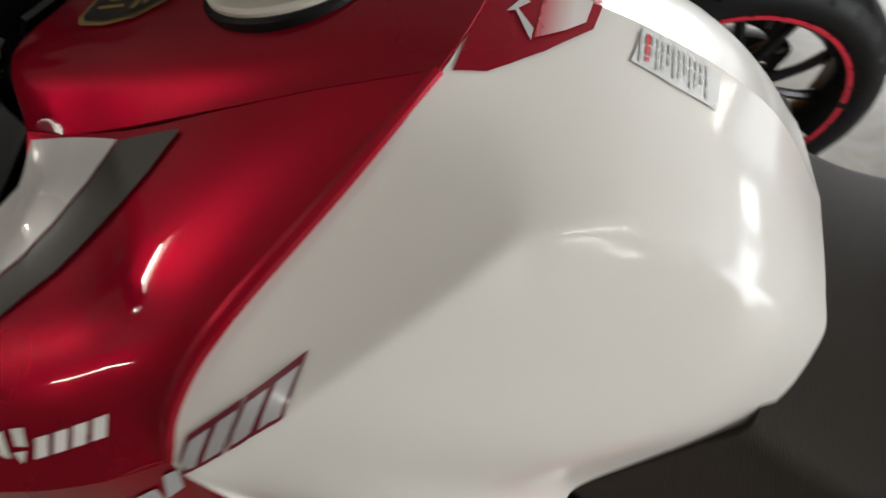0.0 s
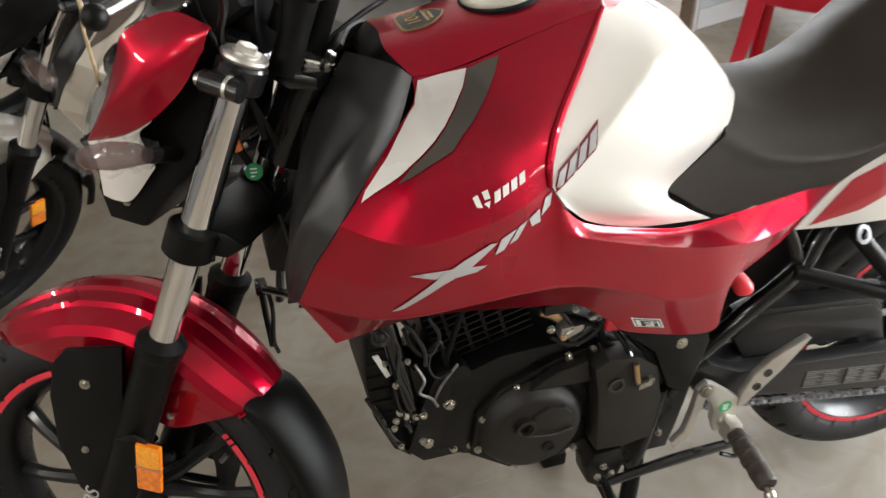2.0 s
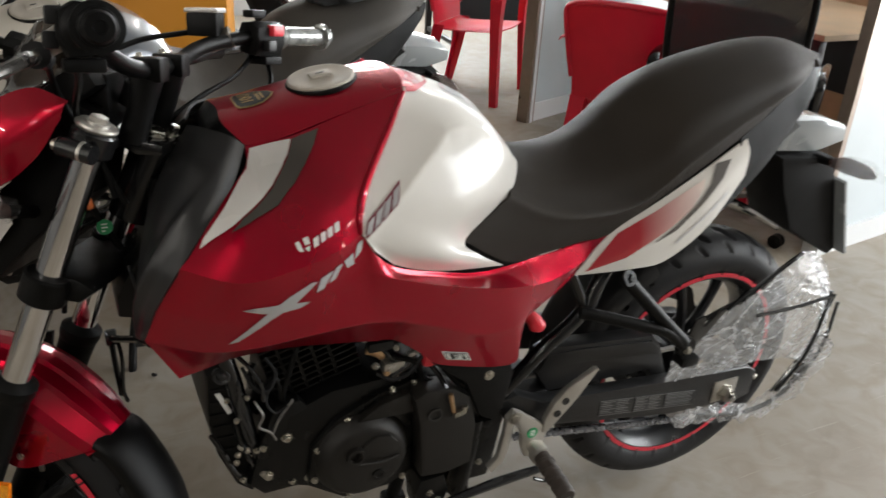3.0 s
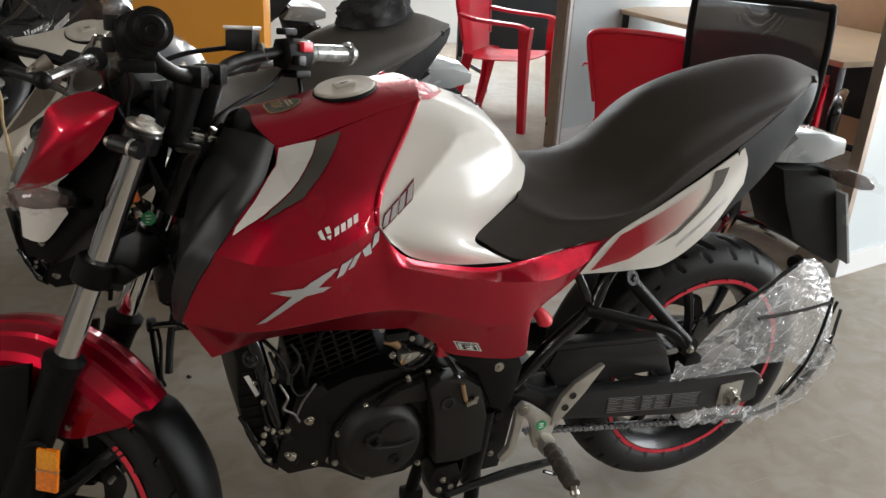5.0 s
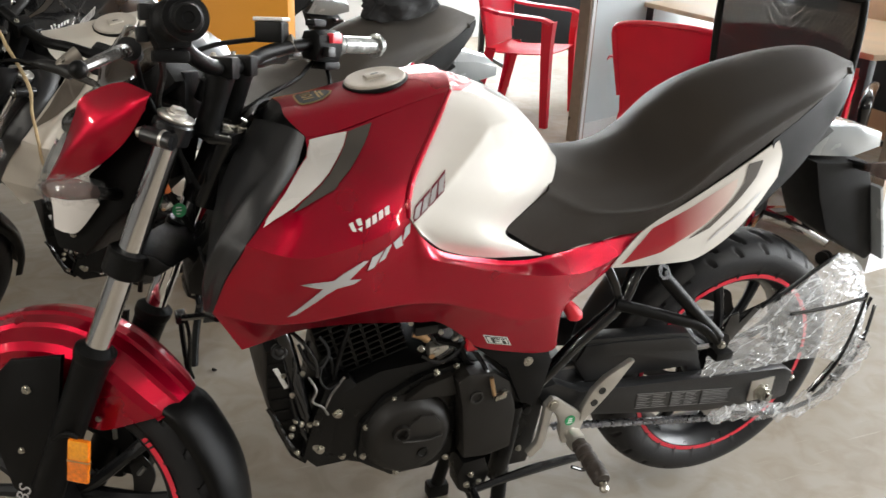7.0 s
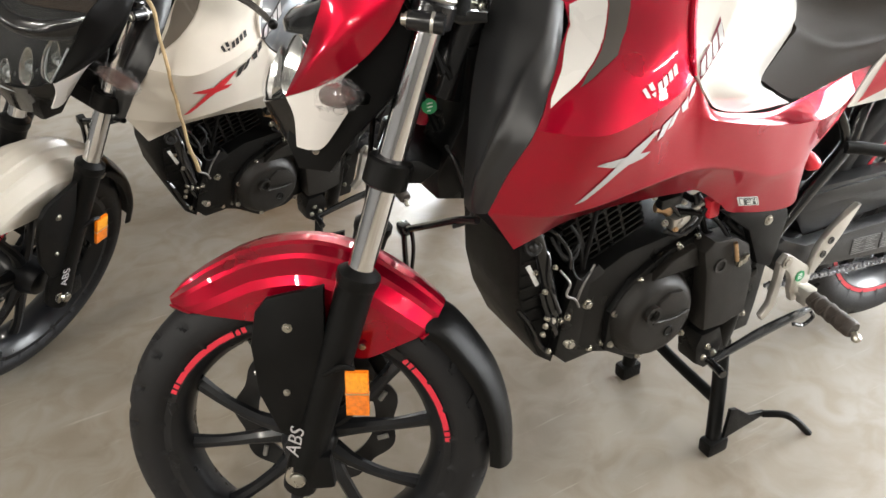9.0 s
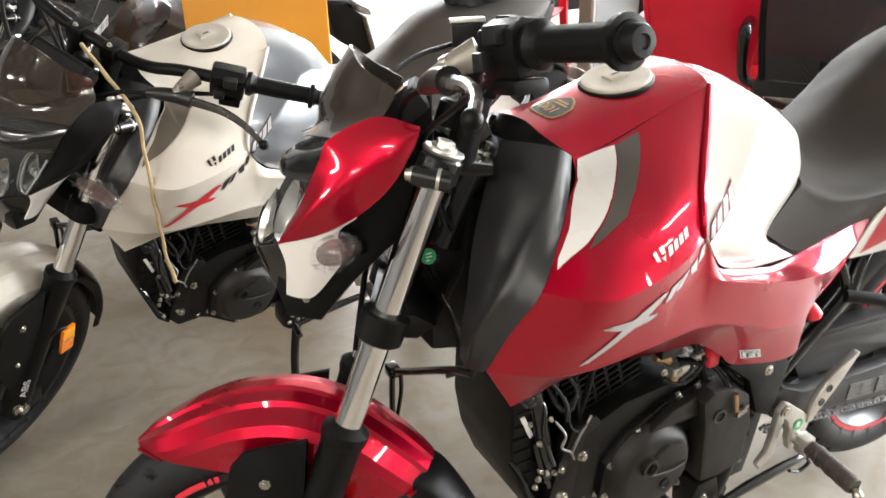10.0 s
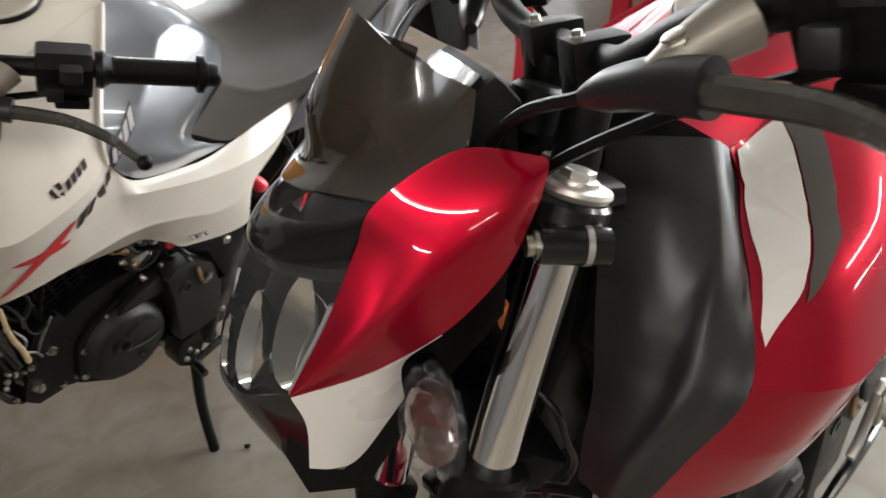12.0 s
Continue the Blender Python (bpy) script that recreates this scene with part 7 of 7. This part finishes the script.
# rear wall with its window
slab("wall_north", -4.0, 1.6, 6.0, 6.1, 0, 3.0, LIGHT_WALL, "plain white painted wall")
slab("wall_north_pier", 4.4, 6.0, 6.0, 6.1, 0, 3.0, LIGHT_WALL, "plain white painted wall")
slab("wall_north_sill", 1.6, 4.4, 6.0, 6.1, 0, 0.8, LIGHT_WALL, "plain white painted wall below the window")
slab("wall_north_lintel", 1.6, 4.4, 6.0, 6.1, 2.6, 3.0, LIGHT_WALL, "plain white painted wall above the window")
# shopfront wall with its wide opening
slab("wall_east", 6.0, 6.1, -4.1, -3.0, 0, 3.0, WALL_MAT, "plain grey painted wall")
slab("wall_east_pier", 6.0, 6.1, 3.7, 6.1, 0, 3.0, WALL_MAT, "plain grey painted wall")
slab("wall_east_lintel", 6.0, 6.1, -3.0, 3.7, 2.75, 3.0, WALL_MAT, "plain grey painted wall above the shopfront")
bm = bmesh.new()
bmesh.ops.create_grid(bm, x_segments=2, y_segments=2, size=1, matrix=Matrix.Translation((2, 2, -0.02)) @ Matrix.Diagonal((60, 60, 1, 1)))
tagged(part("ground", bm, material("outside_paving", (0.4, 0.38, 0.35), 0.7, 0, 0, 0.15, 0.4), None), "pale paving outside the showroom", "ground", "", "structure")

# tube lights
for tx, ty, tz, tilt, turn in TUBES:
    q = pose(tx, ty, tz, tilt, 0, turn) @ Matrix.Translation((0, 0, 0.1 if tilt else 0.01))
    fix = new("tube_lamp")
    tagged(fix, "white fluorescent tube light on a slim batten", "tube light", "tube lights")
    bm = bmesh.new()
    put_box(bm, -0.61, 0.61, -0.03, 0.03, 0.0, 0.1, 0.004, q @ Matrix.Translation((0, 0, -0.1 if tilt else 0)))
    part("batten", bm, LIGHT_WALL, fix)
    bm = bmesh.new()
    put_tube(bm, [(-0.59, 0, -0.02), (0.59, 0, -0.02)], 0.013, 12, None, q @ Matrix.Translation((0, 0, -0.1 if tilt else 0)))
    part("tube", bm, GLOW, fix, "glowing glass tube")

# partition with its end post and skirting
q = pose(2.57, 2.64, 0, 0, 0, 21)
slab("partition", 0.03, 2.4, -0.02, 0.02, 0.1, 2.3, PARTITION, "pale blue-grey partition panel", q)
slab("partition_skirting", 0.03, 2.4, -0.028, 0.028, 0, 0.1, LIGHT_WALL, "white partition skirting", q)
slab("partition_post", -0.03, 0.03, -0.035, 0.035, 0, 2.3, ALU, "brown aluminium partition post", q)
bm = bmesh.new()
put_box(bm, -0.012, 0.012, -0.041, -0.035, 0, 2.3, 0, q)
tagged(part("partition_post_strip", bm, LIGHT_WALL, None), "pale strip on the partition post", "trim", "", "structure")

# white wall end by the desks, with a plinth
q = pose(2.76, 0.77, 0, 0, 0, 8)
slab("pillar", 0.0, 0.9, 0.0, 0.036, 0.09, 3.0, PARTITION, "white painted wall end beside the desk", q)
slab("pillar_plinth", -0.02, 0.92, -0.015, 0.05, 0, 0.09, LIGHT_WALL, "white plinth under the wall end", q)
slab("pillar_edge", -0.03, -0.002, -0.004, 0.04, 0.09, 3.0, ALU, "brown strip along the wall end", q)

# orange display box behind the white motorcycle
q = pose(0.33, 1.84, 0, 0, 0, -22)
box = new("display_box")
tagged(box, "tall orange laminate display box on the floor", "display box")
bm = bmesh.new()
put_box(bm, 0.0, 0.45, 0.0, 0.14, 0.05, 1.35, 0.004, q)
part("body", bm, ORANGE, box)
bm = bmesh.new()
put_box(bm, 0.02, 0.43, 0.02, 0.12, 0.0, 0.05, 0, q)
part("plinth", bm, FRAME_STEEL, box)


def plastic_chair(m, label):
    ch = new("plastic_chair")
    tagged(ch, label, "chair", "red plastic chairs")
    seat = [[(-0.22, -0.2, 0.43), (0.0, -0.215, 0.425), (0.22, -0.2, 0.43)], [(-0.225, -0.05, 0.415), (0.0, -0.05, 0.4), (0.225, -0.05, 0.415)], [(-0.21, 0.12, 0.405), (0.0, 0.13, 0.395), (0.21, 0.12, 0.405)], [(-0.19, 0.2, 0.42), (0.0, 0.21, 0.415), (0.19, 0.2, 0.42)]]
    shell("seat", loft(seat, 14, 14), 0.006, CHAIR_RED, ch, (0, 0, 1))
    back = [[(-0.19, 0.2, 0.42), (0.0, 0.215, 0.415), (0.19, 0.2, 0.42)], [(-0.2, 0.215, 0.55), (0.0, 0.25, 0.55), (0.2, 0.215, 0.55)], [(-0.225, 0.235, 0.7), (0.0, 0.285, 0.7), (0.225, 0.235, 0.7)], [(-0.235, 0.24, 0.79), (0.0, 0.31, 0.82), (0.235, 0.24, 0.79)]]
    shell("backrest", loft(back, 18, 16), 0.006, CHAIR_RED, ch, (0, -1, 0))
    rim = [(-0.2, 0.21, 0.5), (-0.235, 0.238, 0.7), (-0.238, 0.243, 0.785), (-0.15, 0.285, 0.815), (0.0, 0.313, 0.825), (0.15, 0.285, 0.815), (0.238, 0.243, 0.785), (0.235, 0.238, 0.7), (0.2, 0.21, 0.5)]
    bm = bmesh.new()
    put_tube(bm, rim, 0.012, 10, 60)
    part("back_rim", bm, CHAIR_RED, ch)
    for s in (-1, 1):
        arm = [(s * 0.235, 0.22, 0.66), (s * 0.262, 0.1, 0.645), (s * 0.268, -0.05, 0.64), (s * 0.262, -0.17, 0.635), (s * 0.25, -0.225, 0.615)]
        g = np.array([[(p[0] - s * w, p[1], p[2] - d) for p in spline(arm, 20)] for w, d in ((-0.036, 0.016), (-0.028, 0.0), (0.028, 0.0), (0.036, 0.016))])
        shell("armrest", g, 0.005, CHAIR_RED, ch, (0, 0, 1))
        for pts in ([(s * 0.25, -0.225, 0.615), (s * 0.235, -0.215, 0.43), (s * 0.245, -0.235, 0.0)], [(s * 0.19, 0.2, 0.42), (s * 0.2, 0.225, 0.25), (s * 0.225, 0.28, 0.0)]):
            bm = bmesh.new()
            c = spline(pts, 10)
            d = -1 if pts[0][1] < 0 else 1
            for k in range(9):
                w = 0.062 - 0.026 * k / 9
                w2 = 0.062 - 0.026 * (k + 1) / 9
                a, b = c[k], c[k + 1]
                rows = [[bm.verts.new((p[0] + s * dx, p[1] + d * dy, p[2])) for dx, dy in ((0.006, -ww), (0.006, 0.006), (-ww, 0.006), (-ww, 0.0), (0.0, 0.0), (0.0, -ww))] for p, ww in ((a, w), (b, w2))]
                for i in range(6):
                    bm.faces.new((rows[0][i], rows[0][(i + 1) % 6], rows[1][(i + 1) % 6], rows[1][i]))
                if k == 8:
                    bm.faces.new(rows[1])
                if k == 0:
                    bm.faces.new(list(reversed(rows[0])))
            bmesh.ops.remove_doubles(bm, verts=bm.verts, dist=1e-5)
            part("leg", bm, CHAIR_RED, ch)
    ch.matrix_world = m
    return ch


plastic_chair(pose(2.57, 3.257, 0, 0, 0, 40), "red moulded plastic armchair standing by the partition")
plastic_chair(pose(2.48, 1.69, 0, 0, 0, 128), "red moulded plastic armchair drawn up to the desk")
plastic_chair(pose(2.95, 1.55, 0, 0, 0, 120), "red moulded plastic armchair under the desk edge")

# desks
def desk(m, lx, ly, label, front=False):
    d = new("desk")
    tagged(d, label, "desk", "desks")
    bm = bmesh.new()
    put_box(bm, 0, lx, 0, ly, 0.715, 0.74, 0.003)
    part("desktop", bm, WOOD, d, "light wood laminate desktop")
    for x in (0.05, lx - 0.05):
        for y in (0.06, ly - 0.06):
            bm = bmesh.new()
            put_box(bm, x - 0.02, x + 0.02, y - 0.02, y + 0.02, 0, 0.715, 0.002)
            part("leg", bm, FRAME_STEEL, d)
        bm = bmesh.new()
        put_box(bm, x - 0.015, x + 0.015, 0.08, ly - 0.08, 0.12, 0.15, 0.002)
        part("rail", bm, FRAME_STEEL, d)
    bm = bmesh.new()
    put_box(bm, lx - 0.06, lx - 0.04, 0.08, ly - 0.08, 0.3, 0.7, 0.002)
    part("modesty_panel", bm, FRAME_STEEL, d)
    if front:
        bm = bmesh.new()
        put_box(bm, 0.08, lx - 0.08, 0.09, 0.105, 0.25, 0.7, 0.002)
        part("front_panel", bm, FRAME_STEEL, d, "dark steel front panel")
    d.matrix_world = m


desk(pose(3.04, 1.2, 0, 0, 0, 0), 0.95, 1.68, "light wood desk on black steel legs")
desk(pose(2.75, 3.95, 0, 0, 0, -6), 1.5, 0.7, "light wood desk with a black steel frame", True)
bm = bmesh.new()
put_box(bm, 4.3, 4.7, 0.9, 2.6, 0, 1.6, 0.006)
tagged(part("cupboard", bm, BROWN, None), "brown wood veneer cupboard behind the desk", "cupboard")


def office_chair(m):
    ch = new("office_chair")
    tagged(ch, "black office swivel chair with a mesh back and chromed base", "office chair")
    back = [[(-0.22, 0.2, 0.5), (0.0, 0.235, 0.5), (0.22, 0.2, 0.5)], [(-0.235, 0.22, 0.72), (0.0, 0.265, 0.72), (0.235, 0.22, 0.72)], [(-0.235, 0.25, 1.0), (0.0, 0.29, 1.0), (0.235, 0.25, 1.0)]]
    shell("mesh_back", loft(back, 16, 16), 0.004, NET, ch, (0, 1, 0), "see-through black mesh")
    bm = bmesh.new()
    put_tube(bm, [(-0.21, 0.2, 0.49), (-0.235, 0.22, 0.72), (-0.235, 0.25, 0.98), (-0.2, 0.262, 1.01), (0.0, 0.295, 1.015), (0.2, 0.262, 1.01), (0.235, 0.25, 0.98), (0.235, 0.22, 0.72), (0.21, 0.2, 0.49)], 0.013, 10, 70)
    part("back_frame", bm, BLACK_PLASTIC, ch)
    bm = bmesh.new()
    put_box(bm, -0.24, 0.24, -0.24, 0.22, 0.43, 0.5, 0.03)
    part("seat", bm, CLOTH, ch)
    bm = bmesh.new()
    put_tube(bm, [(0, 0.1, 0.44), (0, 0.24, 0.46), (0, 0.275, 0.6)], 0.022, 10, 12)
    part("back_bracket", bm, BLACK_PLASTIC, ch)
    bm = bmesh.new()
    put_tube(bm, [(0, 0, 0.1), (0, 0, 0.44)], 0.026, 16)
    part("gas_column", bm, FRAME_STEEL, ch)
    for k in range(5):
        a = radians(72 * k + 18)
        bm = bmesh.new()
        put_tube(bm, [(0, 0, 0.12), (0.16 * math.cos(a), 0.16 * math.sin(a), 0.11), (0.3 * math.cos(a), 0.3 * math.sin(a), 0.085)], [0.03, 0.02, 0.015], 10, 10)
        leg = part("base_arm", bm, CHROME, ch, "chromed base arm")
        bm = bmesh.new()
        put_lathe(bm, [(-0.022, 0.02), (-0.018, 0.027), (-0.004, 0.027), (-0.003, 0.01), (0.003, 0.01), (0.004, 0.027), (0.018, 0.027), (0.022, 0.02)], (0.3 * math.cos(a), 0.3 * math.sin(a), 0.028), (-math.sin(a), math.cos(a), 0), 20)
        part("castor", bm, BLACK_PLASTIC, leg)
    for s in (-1, 1):
        bm = bmesh.new()
        put_tube(bm, [(s * 0.24, 0.08, 0.44), (s * 0.29, 0.08, 0.47), (s * 0.3, 0.1, 0.56), (s * 0.3, 0.12, 0.64), (s * 0.3, 0.05, 0.665), (s * 0.3, -0.12, 0.665), (s * 0.3, -0.15, 0.63)], [0.018, 0.018, 0.02, 0.024, 0.024, 0.022, 0.014], 12, 40)
        part("armrest", bm, BLACK_GLOSS, ch, "black plastic loop armrest")
    ch.matrix_world = m


office_chair(pose(2.56, 1.16, 0, 0, 0, 126))

# twine tied to the white motorcycle's handlebar
bm = bmesh.new()
put_tube(bm, [(-0.085, 0.75, 1.0), (-0.062, 0.68, 0.95), (-0.032, 0.64, 0.89), (-0.028, 0.63, 0.8), (-0.025, 0.66, 0.68), (-0.012, 0.72, 0.56), (0.0, 0.76, 0.48)], [0.004, 0.004, 0.0036, 0.0036, 0.0036, 0.0036, 0.005], 8, 60)
for v in bm.verts:
    v.co += Vector((1, 1, 0.3)) * 0.004 * noise.noise(v.co * 22)
tagged(part("twine", bm, TWINE, None), "loose jute twine hanging from the handlebar of a white motorcycle", "twine")

# crumpled black cloth bag on the white motorcycle's seat
bm = bmesh.new()
bmesh.ops.create_icosphere(bm, subdivisions=5, radius=1.0)
for v in bm.verts:
    p = v.co.copy()
    r = 1 + 0.22 * noise.noise(p * 2.2) + 0.10 * abs(noise.noise(p * 5.0)) - 0.06 * abs(noise.noise(p * 11.0))
    v.co = Vector((p.x * 0.105 * r, p.y * 0.07 * r, max(p.z * 0.06 * r, -0.03)))
bmesh.ops.transform(bm, matrix=pose(0.905, 0.955, 0.99, 0, -8, 6), verts=bm.verts)
tagged(part("cloth_bag", bm, CLOTH, None), "crumpled black cloth bag lying on a motorcycle seat", "bag")
